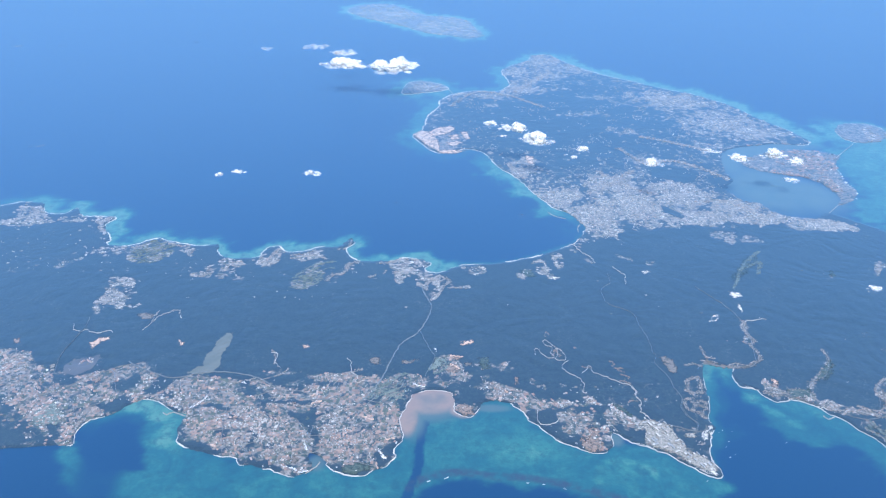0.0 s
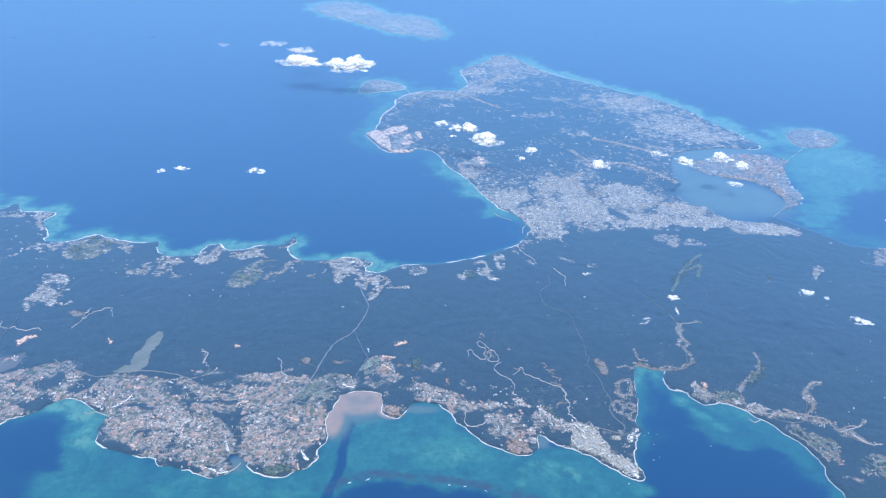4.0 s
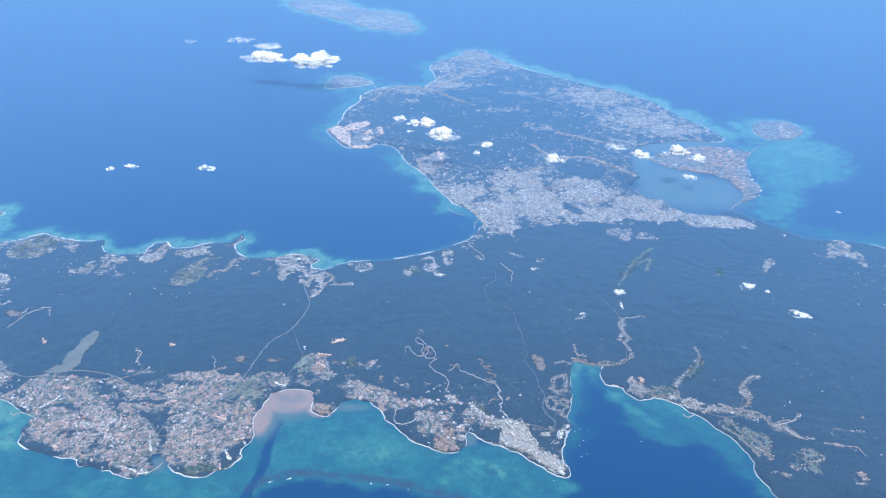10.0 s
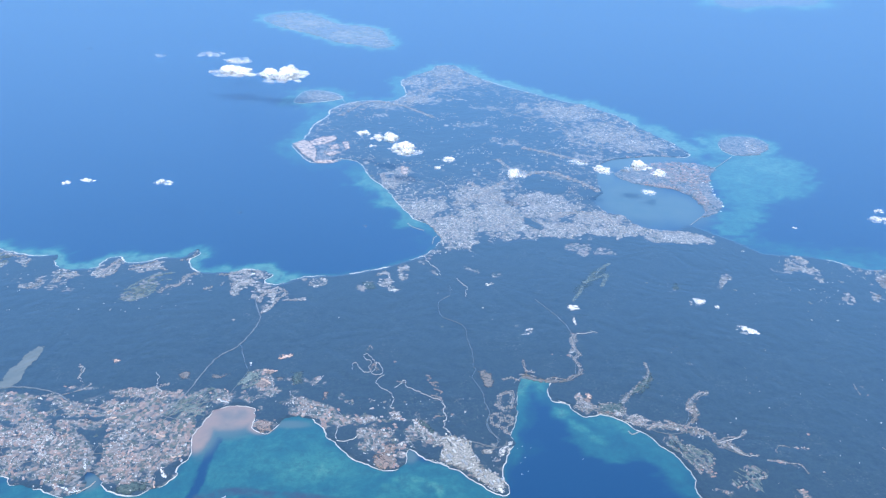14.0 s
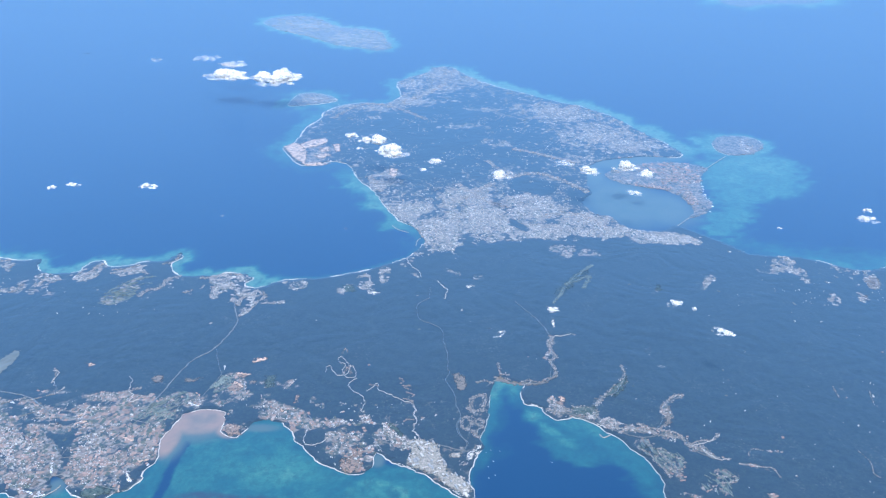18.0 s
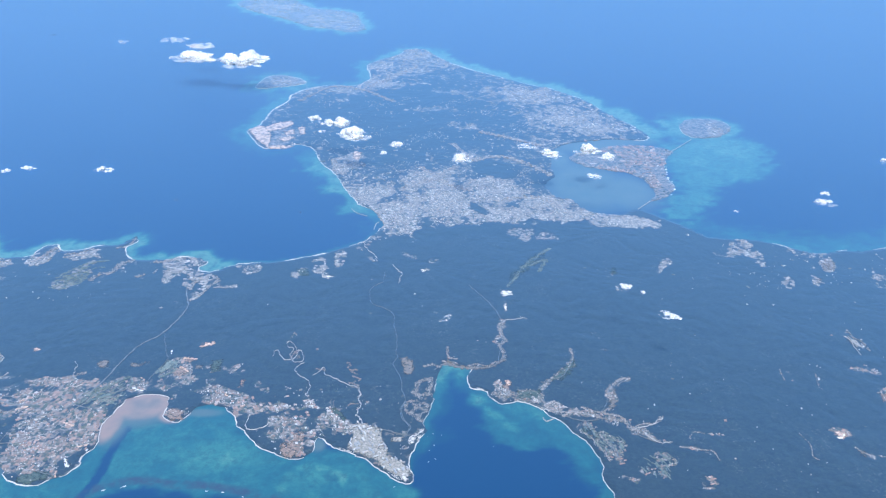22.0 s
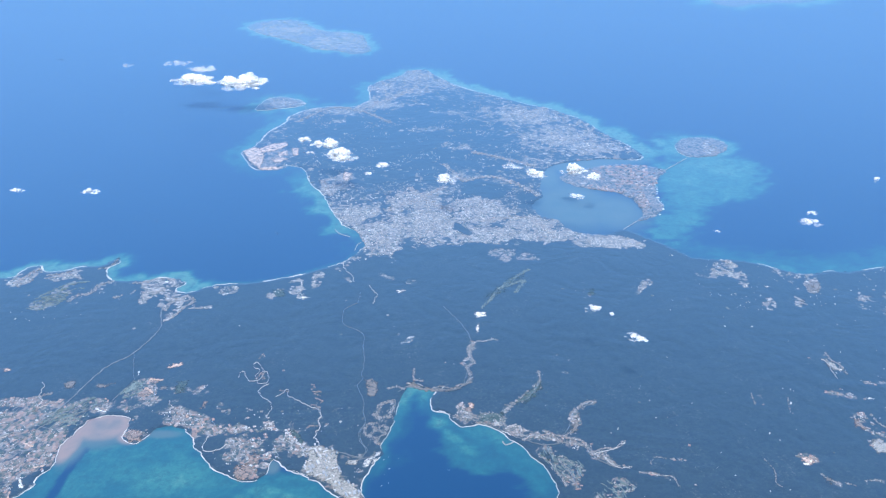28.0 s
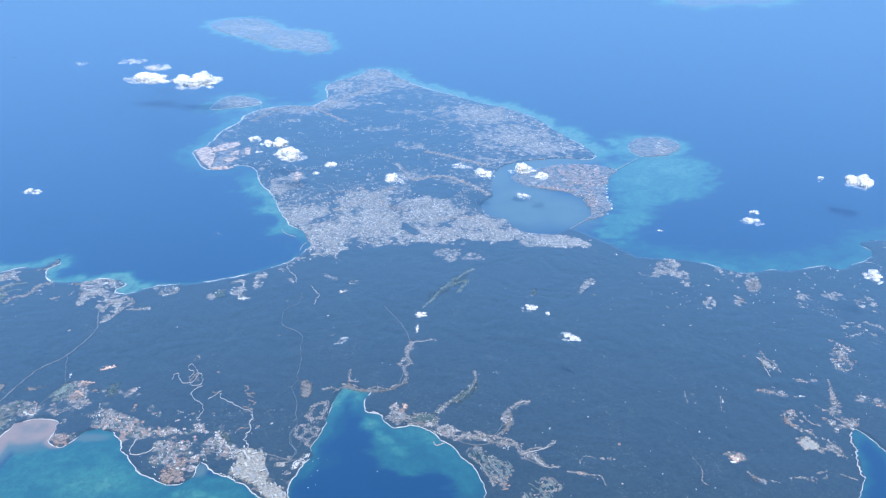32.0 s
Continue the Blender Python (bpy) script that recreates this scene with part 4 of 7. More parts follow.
def cloud_material():
    n = Nodes("cloud", 1.0, 0.0)
    n.b.inputs["Sheen Weight"].default_value = 0.0
    n.color(n.ramp(n.noise(0.15, 5, 0.6), [(0.2, (0.88, 0.89, 0.90)), (0.8, (0.96, 0.96, 0.96))]))
    n.b.inputs["Subsurface Weight"].default_value = 1.0
    n.b.inputs["Subsurface Radius"].default_value = (1.0, 1.0, 1.0)
    n.b.inputs["Subsurface Scale"].default_value = 6.0
    n.link(n.ramp(n.noise(0.28, 6, 0.72, 0.5), [(0.34, (0, 0, 0)), (0.52, (1, 1, 1))]), n.b.inputs["Alpha"])
    n.bump(n.noise(0.35, 6, 0.7), 0.08, 1.0)
    return n.mat


def wisp_material(name, low, high, most):
    """Thin vapour with holes in it."""
    n = Nodes(name, 1.0, 0.0)
    n.b.inputs["Sheen Weight"].default_value = 0.0
    n.b.inputs["Base Color"].default_value = (0.95, 0.955, 0.96, 1.0)
    n.link(n.ramp(n.noise(0.45, 6, 0.75, 0.6), [(low, (0, 0, 0)), (high, (most, most, most))]), n.b.inputs["Alpha"])
    return n.mat


FAINT = wisp_material("faint_cloud", 0.42, 0.72, 0.26)
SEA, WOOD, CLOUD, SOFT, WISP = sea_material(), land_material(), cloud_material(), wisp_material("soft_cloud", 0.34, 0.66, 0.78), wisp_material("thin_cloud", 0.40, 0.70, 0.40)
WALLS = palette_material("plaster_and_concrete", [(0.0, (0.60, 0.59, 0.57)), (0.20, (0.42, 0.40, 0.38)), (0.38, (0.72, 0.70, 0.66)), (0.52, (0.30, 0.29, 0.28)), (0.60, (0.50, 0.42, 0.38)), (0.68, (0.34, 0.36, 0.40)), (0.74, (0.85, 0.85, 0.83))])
FIELDS = palette_material("farm_soil", [(0.0, (0.42, 0.265, 0.20)), (0.18, (0.17, 0.155, 0.115)), (0.32, (0.34, 0.22, 0.17)), (0.43, (0.06, 0.085, 0.065)), (0.56, (0.32, 0.275, 0.24)), (0.74, (0.50, 0.34, 0.27)), (0.86, (0.26, 0.19, 0.155)), (0.95, (0.60, 0.47, 0.40))], 0.95, 0.6, dirt=0.32, tone=(0.20, 0.20, 0.175))
SAND = plain_material("coral_sand", (0.42, 0.40, 0.36), (0.74, 0.72, 0.66), 0.25)
SURF = plain_material("broken_surf", (0.55, 0.58, 0.60), (0.85, 0.86, 0.87), 0.8)
ROAD = plain_material("pale_concrete_road", (0.11, 0.12, 0.12), (0.24, 0.25, 0.25), 0.12)
STREET = plain_material("pale_street", (0.15, 0.15, 0.148), (0.30, 0.295, 0.28), 0.3)
TRACK = plain_material("bare_earth_track", (0.38, 0.36, 0.33), (0.76, 0.72, 0.66), 0.3)
DARK_LAKE = plain_material("still_dark_water", (0.085, 0.085, 0.09), (0.12, 0.112, 0.11), 0.05, 0.35, 0.4)
LAKE = plain_material("still_green_water", (0.110, 0.120, 0.095), (0.165, 0.165, 0.130), 0.05, 0.35, 0.4)
GREEN = plain_material("mown_grass", (0.10, 0.13, 0.115), (0.24, 0.27, 0.225), 0.5)
DRYGREEN = plain_material("pale_grass", (0.025, 0.045, 0.036), (0.12, 0.14, 0.105), 0.45)
DRY = plain_material("dry_grass", (0.13, 0.12, 0.10), (0.24, 0.20, 0.165), 0.4)
EARTH = plain_material("red_earth", (0.11, 0.105, 0.085), (0.42, 0.29, 0.225), 0.8, bump=0.2)
EARTH_PALE = plain_material("pale_orange_earth", (0.40, 0.25, 0.16), (0.78, 0.60, 0.47), 0.4, bump=0.2)
CONCRETE = plain_material("worn_concrete", (0.13, 0.135, 0.115), (0.52, 0.47, 0.40), 0.75)
QUARRY = plain_material("cut_rock", (0.05, 0.058, 0.055), (0.88, 0.66, 0.50), 0.17, bump=0.4)
WHITE_ROCK = plain_material("pale_limestone", (0.60, 0.58, 0.52), (0.85, 0.82, 0.74), 0.3)
ROOF = palette_material("flat_roofs", [(0.0, (0.68, 0.65, 0.60)), (0.25, (0.45, 0.45, 0.45)), (0.45, (0.70, 0.68, 0.65)), (0.7, (0.38, 0.38, 0.37)), (0.85, (0.58, 0.51, 0.45))], 0.7, 0.8, "object")
PLOT = palette_material("farm_plots", [(0.0, (0.38, 0.255, 0.195)), (0.2, (0.09, 0.115, 0.07)), (0.36, (0.27, 0.19, 0.15)), (0.52, (0.06, 0.09, 0.06)), (0.66, (0.30, 0.25, 0.215)), (0.82, (0.45, 0.315, 0.25)), (0.92, (0.15, 0.16, 0.11))], 0.95, 0.5, "object")
GREENS = plain_material("golf_ground", (0.03, 0.05, 0.046), (0.14, 0.175, 0.15), 0.42)
# YARDS and FAR_WALLS: greyed copies for far towns, with the haze in their colours
YARDS = palette_material("hazed_town_yards", [(0.0, (0.32, 0.30, 0.275)), (0.2, (0.15, 0.165, 0.14)), (0.35, (0.27, 0.26, 0.245)), (0.54, (0.13, 0.145, 0.125)), (0.64, (0.40, 0.37, 0.34)), (0.82, (0.23, 0.225, 0.205)), (0.93, (0.50, 0.49, 0.47))], 0.95, 0.6)
FAR_WALLS = palette_material("hazed_concrete", [(0.0, (0.56, 0.56, 0.54)), (0.25, (0.38, 0.38, 0.365)), (0.45, (0.66, 0.66, 0.64)), (0.66, (0.32, 0.32, 0.31)), (0.76, (0.56, 0.50, 0.46)), (0.84, (0.84, 0.84, 0.82))])
PALE_FIELDS = palette_material("dry_far_fields", [(0.0, (0.30, 0.29, 0.25)), (0.25, (0.22, 0.24, 0.20)), (0.5, (0.36, 0.34, 0.29)), (0.75, (0.18, 0.21, 0.17)), (0.9, (0.42, 0.39, 0.34))], 0.95, 0.6)
SCRAPED = palette_material("bare_trodden_ground", [(0.0, (0.32, 0.285, 0.25)), (0.2, (0.20, 0.19, 0.165)), (0.4, (0.44, 0.40, 0.35)), (0.58, (0.27, 0.225, 0.19)), (0.72, (0.56, 0.53, 0.49)), (0.84, (0.16, 0.17, 0.14)), (0.93, (0.42, 0.30, 0.24))], 0.95, 0.6)
HULL = plain_material("white_hull_paint", (0.70, 0.71, 0.72), (0.82, 0.82, 0.82), 3.0, 0.4, 0.4)
PANE = plain_material("dark_cabin_glass", (0.03, 0.035, 0.04), (0.05, 0.055, 0.06), 3.0, 0.1, 0.5)



ROADS = [
    (EXPRESSWAY, 1.7, ROAD, "grey dual carriageway through the woods"), (SPUR_ROAD, 0.5, ROAD, "narrow grey road down to the bay"),
    (RIVER_ROAD, 0.5, ROAD, "winding grey valley road"),
    (OURA_ROAD, 0.6, ROAD, "grey road along a river to the bay head"), (HENOKO_ROAD, 0.6, ROAD, "grey road behind the camp"),
]
SLABS = [
    (RESERVOIR, 0.5, LAKE, "water_reservoir", "still grey-green reservoir in the woods", "reservoir"),
    (RESERVOIR_B, 0.5, DARK_LAKE, "water_reservoir", "dark narrow reservoir in the woods", "reservoir"),
    (QUARRY_A, 0.9, WHITE_ROCK, "quarry", "bare white limestone quarry floor", "quarry"),
    (QUARRY_B, 0.9, WHITE_ROCK, "quarry", "bare white limestone quarry floor", "quarry"),
]
ROADS += [
    (EXPRESSWAY_WEST, 1.5, ROAD, 'narrow grey road between farms and woods'),
    (FARM_ROAD, 0.5, ROAD, 'narrow grey road between farms and woods'),
    (CAMP_LOOP, 0.32, TRACK, 'pale bare earth track through the woods'),
    (HILL_TRACK, 0.32, TRACK, 'pale bare earth track through the woods'),
    (HILL_TRACK_B, 0.32, TRACK, 'pale bare earth track through the woods'),
    (DAM_TRACK, 0.32, TRACK, 'pale bare earth track through the woods'),
    (DAM_TRACK_B, 0.32, TRACK, 'pale bare earth track through the woods'),
    (HILL_ROAD, 0.5, ROAD, 'narrow grey road between farms and woods'),
    (SPIT_ROAD, 0.5, ROAD, 'narrow grey road between farms and woods'),
    (RANGE_ROAD, 0.5, ROAD, 'narrow grey road between farms and woods'),
    (NORTH_TRACK, 0.32, TRACK, 'pale bare earth track through the woods'),
    (NORTH_TRACK_B, 0.32, TRACK, 'pale bare earth track through the woods'),
    (EAST_VALLEY, 0.32, TRACK, 'pale bare earth track through the woods'),
    (NAGO_VALLEY, 0.32, TRACK, 'pale bare earth track through the woods'),
    (BAY_ROAD, 0.5, ROAD, 'narrow grey road between farms and woods'),
    (SHORE_ROAD, 0.5, ROAD, 'narrow grey road between farms and woods'),
    (SIDE_ROAD, 0.5, ROAD, 'narrow grey road between farms and woods'),
    (RESORT_DRIVE, 0.5, ROAD, 'narrow grey road between farms and woods'),
    (HEAD_ROAD, 0.5, ROAD, 'narrow grey road between farms and woods'),
    (KNOLL_LOOP, 0.24, TRACK, 'pale bare earth track through the woods'),
    (KNOLL_TRACK, 0.22, TRACK, 'pale bare earth track through the woods'),
    (GULLY_TRACK, 0.26, TRACK, 'pale bare earth track through the woods'),
    (SPUR_TRACK, 0.24, TRACK, 'pale bare earth track through the woods'),
    (PASS_TRACK, 0.32, TRACK, 'pale bare earth track through the woods'),
    (HEAD_TRACK, 0.32, TRACK, 'pale bare earth track through the woods'),
    (SAND_SPIT, 0.9, TRACK, 'pale sandy track along the river mouth'),
    (EAST_TRACK, 0.32, TRACK, 'pale bare earth track through the woods'),
    (LOW_TRACK, 0.32, TRACK, 'pale bare earth track through the woods'),
    (ZIGZAG_TRACK, 0.36, TRACK, 'pale bare earth track through the woods'),
]
SLABS += [
    ([(-341.6, 699.3), (-334.8, 707.5), (-324.3, 711.8), (-322.9, 704.9), (-331.2, 697.5), (-333.7, 685.6)], 0.45, EARTH_PALE, 'clearing', 'bare white and orange cutting in the woods', 'clearing'),
    ([(-313.4, 752.8), (-306.8, 757.4), (-293.9, 753.1), (-293.5, 744.2), (-305.7, 743.1)], 0.45, DRY, 'clearing', 'pale dry grass clearing in the woods', 'clearing'),
    ([(-420.1, 704.0), (-410.7, 707.4), (-406.6, 697.0), (-413.4, 694.1)], 0.45, EARTH, 'clearing', 'bare orange earth clearing beside houses', 'clearing'),
    ([(-256.0, 700.7), (-249.8, 702.1), (-248.4, 692.9), (-252.5, 692.1)], 0.45, EARTH_PALE, 'clearing', 'small bare earth clearing in the woods', 'clearing'),
    ([(-272.3, 618.2), (-266.8, 618.3), (-261.8, 605.3), (-265.5, 603.6)], 0.45, EARTH, 'clearing', 'bare orange plot above the bay', 'clearing'),
    ([(-300.2, 612.9), (-293.1, 617.9), (-292.5, 608.1), (-296.8, 606.4)], 0.45, EARTH, 'clearing', 'bare orange plot among trees', 'clearing'),
    ([(-317.5, 638.0), (-310.0, 645.2), (-306.4, 638.2), (-311.3, 629.5)], 0.45, EARTH, 'clearing', 'bare pink plot among houses', 'clearing'),
    ([(-312.8, 570.5), (-308.4, 573.6), (-304.5, 566.2), (-308.0, 563.2)], 0.45, EARTH_PALE, 'clearing', 'pale levelled ground beside the shore', 'clearing'),
]
SLABS += [
    ([(-310.6, 556.0), (-303.9, 557.5), (-298.7, 549.1), (-304.7, 548.2)], 0.45, EARTH, 'clearing', 'bare pink earth on the headland', 'clearing'),
    ([(-364.6, 660.5), (-359.1, 662.5), (-353.7, 650.9), (-358.6, 649.7)], 0.45, CONCRETE, 'yard', 'grey concrete yard beside the road', 'yard'),
    ([(-351.3, 594.4), (-335.1, 604.2), (-317.6, 582.5), (-320.8, 571.9), (-343.2, 571.6)], 0.45, GREEN, 'field', 'large green fields divided by paths', 'field'),
    ([(-50.2, 543.2), (-46.9, 544.9), (-40.7, 535.6), (-43.8, 531.2)], 0.45, CONCRETE, 'yard', 'pale concrete yard of a large plant', 'yard'),
    ([(-180.4, 584.1), (-173.1, 588.1), (-171.3, 583.7), (-178.0, 581.0)], 0.45, EARTH, 'clearing', 'bare orange plot among houses', 'clearing'),
    ([(-142.3, 586.0), (-134.9, 586.1), (-134.5, 579.0), (-140.3, 579.5)], 0.45, EARTH, 'clearing', 'bare orange plot among houses', 'clearing'),
    ([(-131.4, 609.1), (-125.3, 607.8), (-118.8, 598.3), (-123.5, 596.9)], 0.45, EARTH, 'clearing', 'bare pink plot beside the road', 'clearing'),
    ([(-115.1, 619.2), (-109.4, 620.8), (-109.5, 615.1), (-113.5, 613.6)], 0.45, EARTH_PALE, 'clearing', 'bare orange plot beside the road', 'clearing'),
    ([(-121.9, 528.7), (-117.3, 538.0), (-110.4, 533.5), (-113.2, 526.6), (-120.0, 526.5)], 0.45, DRY, 'field', 'dry field on the cape', 'field'),
]
SLABS += [
    ([(-78.7, 523.7), (-67.2, 529.5), (-56.5, 529.6), (-53.5, 520.7), (-65.6, 513.9), (-74.9, 517.1)], 0.45, DRYGREEN, 'field', 'dull green field behind the beach', 'field'),
    ([(-81.0, 635.8), (-73.5, 638.8), (-71.9, 630.6), (-77.7, 628.5)], 0.45, EARTH, 'clearing', 'bare pink plot on the slope', 'clearing'),
    ([(-125.4, 523.1), (-122.6, 524.2), (-119.0, 522.5), (-119.5, 519.3), (-123.4, 519.7)], 0.45, CONCRETE, 'yard', 'round pale pond bank near the cape', 'yard'),
    ([(8.4, 681.7), (21.2, 680.2), (18.4, 674.3), (9.7, 675.2)], 0.45, EARTH, 'clearing', 'long bare orange plot above fields', 'clearing'),
    ([(-5.3, 679.8), (6.6, 678.4), (3.9, 667.0), (-5.8, 655.9), (-10.4, 660.5)], 0.45, GREEN, 'field', 'dull green plots above the bay', 'field'),
    ([(-68.0, 675.5), (-58.2, 678.9), (-55.5, 666.1), (-62.5, 663.5)], 0.45, DRY, 'clearing', 'dry brown clearing in the woods', 'clearing'),
    ([(-38.8, 674.4), (-29.7, 672.9), (-19.8, 677.9), (-19.7, 673.7), (-29.4, 666.5), (-34.8, 666.4)], 0.45, DRY, 'clearing', 'pinkish clearing in the woods', 'clearing'),
]
SLABS += [
    ([(5.7, 667.1), (16.5, 668.8), (20.0, 657.9), (11.0, 651.6), (3.1, 656.1)], 0.45, EARTH, 'clearing', 'bare pink plots above the bay', 'clearing'),
    ([(22.0, 670.5), (30.1, 671.3), (30.9, 665.9), (23.7, 664.2)], 0.45, DRY, 'clearing', 'brown plot among trees', 'clearing'),
    ([(34.9, 678.8), (46.9, 680.6), (46.9, 661.4), (37.8, 656.6)], 0.45, DRYGREEN, 'field', 'pale green orchard plot in the woods', 'field'),
    ([(56.7, 629.8), (62.7, 629.1), (61.4, 622.7), (57.1, 623.2)], 0.45, EARTH_PALE, 'clearing', 'bright bare earth yard', 'clearing'),
    ([(66.6, 647.8), (72.8, 648.9), (71.6, 637.4), (67.5, 636.8)], 0.45, EARTH, 'clearing', 'bare pink plot on the slope', 'clearing'),
    ([(15.9, 607.9), (30.0, 604.0), (30.5, 590.5), (20.6, 589.0), (15.7, 595.6)], 0.45, EARTH, 'clearing', 'bare orange knoll on the point', 'clearing'),
    ([(115.5, 562.3), (128.2, 564.9), (125.5, 547.9), (117.3, 552.6)], 0.45, EARTH, 'field', 'bare red-brown field near the shore', 'field'),
    ([(18.9, 707.1), (30.2, 710.1), (34.9, 707.4), (28.1, 702.1), (20.6, 696.9)], 0.45, EARTH_PALE, 'clearing', 'pale cutting on a hilltop', 'clearing'),
]
SLABS += [
    ([(115.8, 561.2), (126.3, 563.7), (136.2, 557.9), (132.7, 546.0), (123.0, 542.4), (115.4, 552.8)], 0.45, EARTH, 'field', 'bare red-brown field behind the beach', 'field'),
    ([(124.4, 577.3), (133.9, 577.4), (134.7, 562.7), (124.7, 563.7)], 0.45, EARTH, 'field', 'bare pinkish field among houses', 'field'),
    ([(151.1, 607.7), (156.3, 609.1), (167.8, 592.0), (164.6, 588.1), (153.2, 601.0)], 0.45, DRYGREEN, 'clearing', 'grey-green drill ground', 'clearing'),
    (CAMP_AREA, 0.45, CONCRETE, 'yard', 'grey paved ground of the coastal camp', 'yard'),
    ([(211.4, 526.8), (220.6, 530.2), (217.8, 513.9), (214.2, 518.1)], 0.45, SAND, 'clearing', 'bare sandy tip of the cape', 'clearing'),
    ([(204.3, 569.7), (215.6, 571.1), (214.5, 563.8), (204.0, 562.4)], 0.45, CONCRETE, 'yard', 'pale yard behind the camp', 'yard'),
    ([(219.3, 570.0), (227.5, 571.3), (221.8, 559.1), (217.9, 559.0)], 0.45, SAND, 'clearing', 'bare sandy bank beside the bay', 'clearing'),
]
SLABS += [
    ([(-137.6, 697.8), (-131.4, 700.0), (-124.1, 695.1), (-130.0, 691.0)], 0.45, EARTH_PALE, 'clearing', 'bright bare cutting on a ridge', 'clearing'),
    ([(-66.4, 677.5), (-58.5, 679.5), (-55.0, 668.2), (-62.7, 665.2)], 0.45, DRY, 'clearing', 'dull brown clearing in the woods', 'clearing'),
    ([(-48.0, 1324.9), (-35.6, 1344.4), (-22.4, 1339.9), (-7.6, 1302.4), (-4.2, 1257.7), (16.5, 1258.1), (34.8, 1254.1), (18.7, 1241.0), (-1.7, 1240.6), (-24.6, 1274.9)], 0.45, QUARRY, 'quarry', 'terraced pink limestone quarry on the cape', 'quarry'),
    ([(-25.5, 1339.8), (-7.0, 1364.8), (14.3, 1372.3), (19.6, 1355.5), (3.9, 1330.8), (-13.4, 1320.9)], 0.45, QUARRY, 'quarry', 'terraced pink limestone quarry on the cape', 'quarry'),
    ([(27.6, 1341.0), (39.6, 1346.1), (45.2, 1308.1), (36.6, 1303.3)], 0.45, QUARRY, 'quarry', 'terraced pink limestone quarry on the cape', 'quarry'),
    ([(8.2, 1321.4), (22.5, 1331.2), (28.4, 1307.7), (13.7, 1302.8)], 0.45, QUARRY, 'quarry', 'terraced pink limestone quarry on the cape', 'quarry'),
    ([(3.4, 1288.9), (23.4, 1298.4), (33.6, 1289.5), (14.8, 1271.2)], 0.45, QUARRY, 'quarry', 'terraced pink limestone quarry on the cape', 'quarry'),
    ([(125.4, 1235.4), (138.3, 1228.5), (135.8, 1192.6), (125.7, 1203.9)], 0.45, QUARRY, 'quarry', 'small pink quarry on the hillside', 'quarry'),
]
SLABS += [
    ([(299.7, 642.6), (309.3, 644.4), (308.3, 634.1), (300.3, 632.3)], 0.45, EARTH, 'clearing', 'bare orange plot above the bay', 'clearing'),
    ([(310.3, 631.6), (333.7, 634.3), (334.3, 619.3), (315.3, 619.2)], 0.45, DRYGREEN, 'field', 'pale green fields behind the beach', 'field'),
    ([(360.5, 670.0), (372.1, 684.2), (371.1, 670.1), (355.9, 651.9), (346.0, 643.0), (345.1, 650.0)], 0.45, DRYGREEN, 'field', 'pale green valley fields', 'field'),
    ([(571.5, 576.5), (583.5, 577.8), (578.6, 567.3), (570.4, 566.0)], 0.45, EARTH_PALE, 'clearing', 'bright bare cutting in the woods', 'clearing'),
    ([(635.4, 629.4), (641.8, 629.3), (638.2, 617.4), (631.8, 615.8)], 0.45, EARTH, 'clearing', 'bare pink plot beside houses', 'clearing'),
    ([(686.7, 877.3), (697.8, 881.5), (692.7, 861.1), (683.0, 857.1)], 0.45, DRY, 'clearing', 'bare pinkish plot on the plain', 'clearing'),
    ([(325.0, 846.4), (342.8, 873.9), (360.2, 895.6), (371.7, 903.2), (371.4, 885.8), (353.7, 863.1), (336.5, 840.0), (325.9, 833.3)], 0.45, GREENS, 'field', 'blue-green valley floor fields', 'field'),
]
SLABS += [
    ([(361.1, 582.5), (370.8, 584.0), (377.8, 573.1), (371.0, 563.8), (360.2, 567.3)], 0.45, GREENS, 'clearing', 'dull green golf links by the shore', 'golf course'),
    ([(388.0, 606.9), (394.2, 627.0), (402.2, 639.5), (400.2, 627.0), (397.3, 610.8), (391.1, 605.3)], 0.45, DRY, 'clearing', 'bare valley clearing with sheds', 'clearing'),
]
SLABS += [
    ([(351.6, 647.9), (366.1, 670.2), (372.5, 684.1), (372.4, 670.2), (361.1, 652.3), (353.9, 646.2)], 0.45, DRYGREEN, 'field', 'pale green valley fields', 'field'),
    ([(248.7, 673.4), (255.6, 683.6), (259.2, 673.5), (277.2, 670.8), (287.8, 671.7), (301.8, 680.1), (307.0, 687.6), (308.1, 679.2), (290.8, 665.4), (276.6, 663.6), (263.8, 665.3)], 0.45, DRY, 'clearing', 'grey-brown mud flats at the bay head', 'mud flat'),
]
SLABS += [
    ([(222.0, 566.0), (229.3, 576.6), (231.4, 573.1), (225.1, 562.5)], 0.45, SAND, 'clearing', 'sandy bank beside the bay', 'clearing'),
    ([(693.3, 884.6), (705.2, 881.9), (694.2, 861.1), (690.2, 870.6)], 0.45, DRY, 'yard', 'bare pinkish yard on the plain', 'yard'),
    ([(667.0, 840.9), (675.8, 843.6), (667.5, 828.0), (662.3, 830.5)], 0.45, DRY, 'yard', 'bare yard on the plain', 'yard'),
    ([(442.1, 865.6), (447.9, 862.9), (445.8, 845.5), (438.5, 849.4)], 0.45, DRYGREEN, 'clearing', 'pale clearing in the woods', 'clearing'),
    ([(552.7, 955.4), (558.6, 958.7), (555.0, 949.1), (549.8, 945.9)], 0.45, WHITE_ROCK, 'yard', 'bright white yard behind the coast', 'yard'),
]
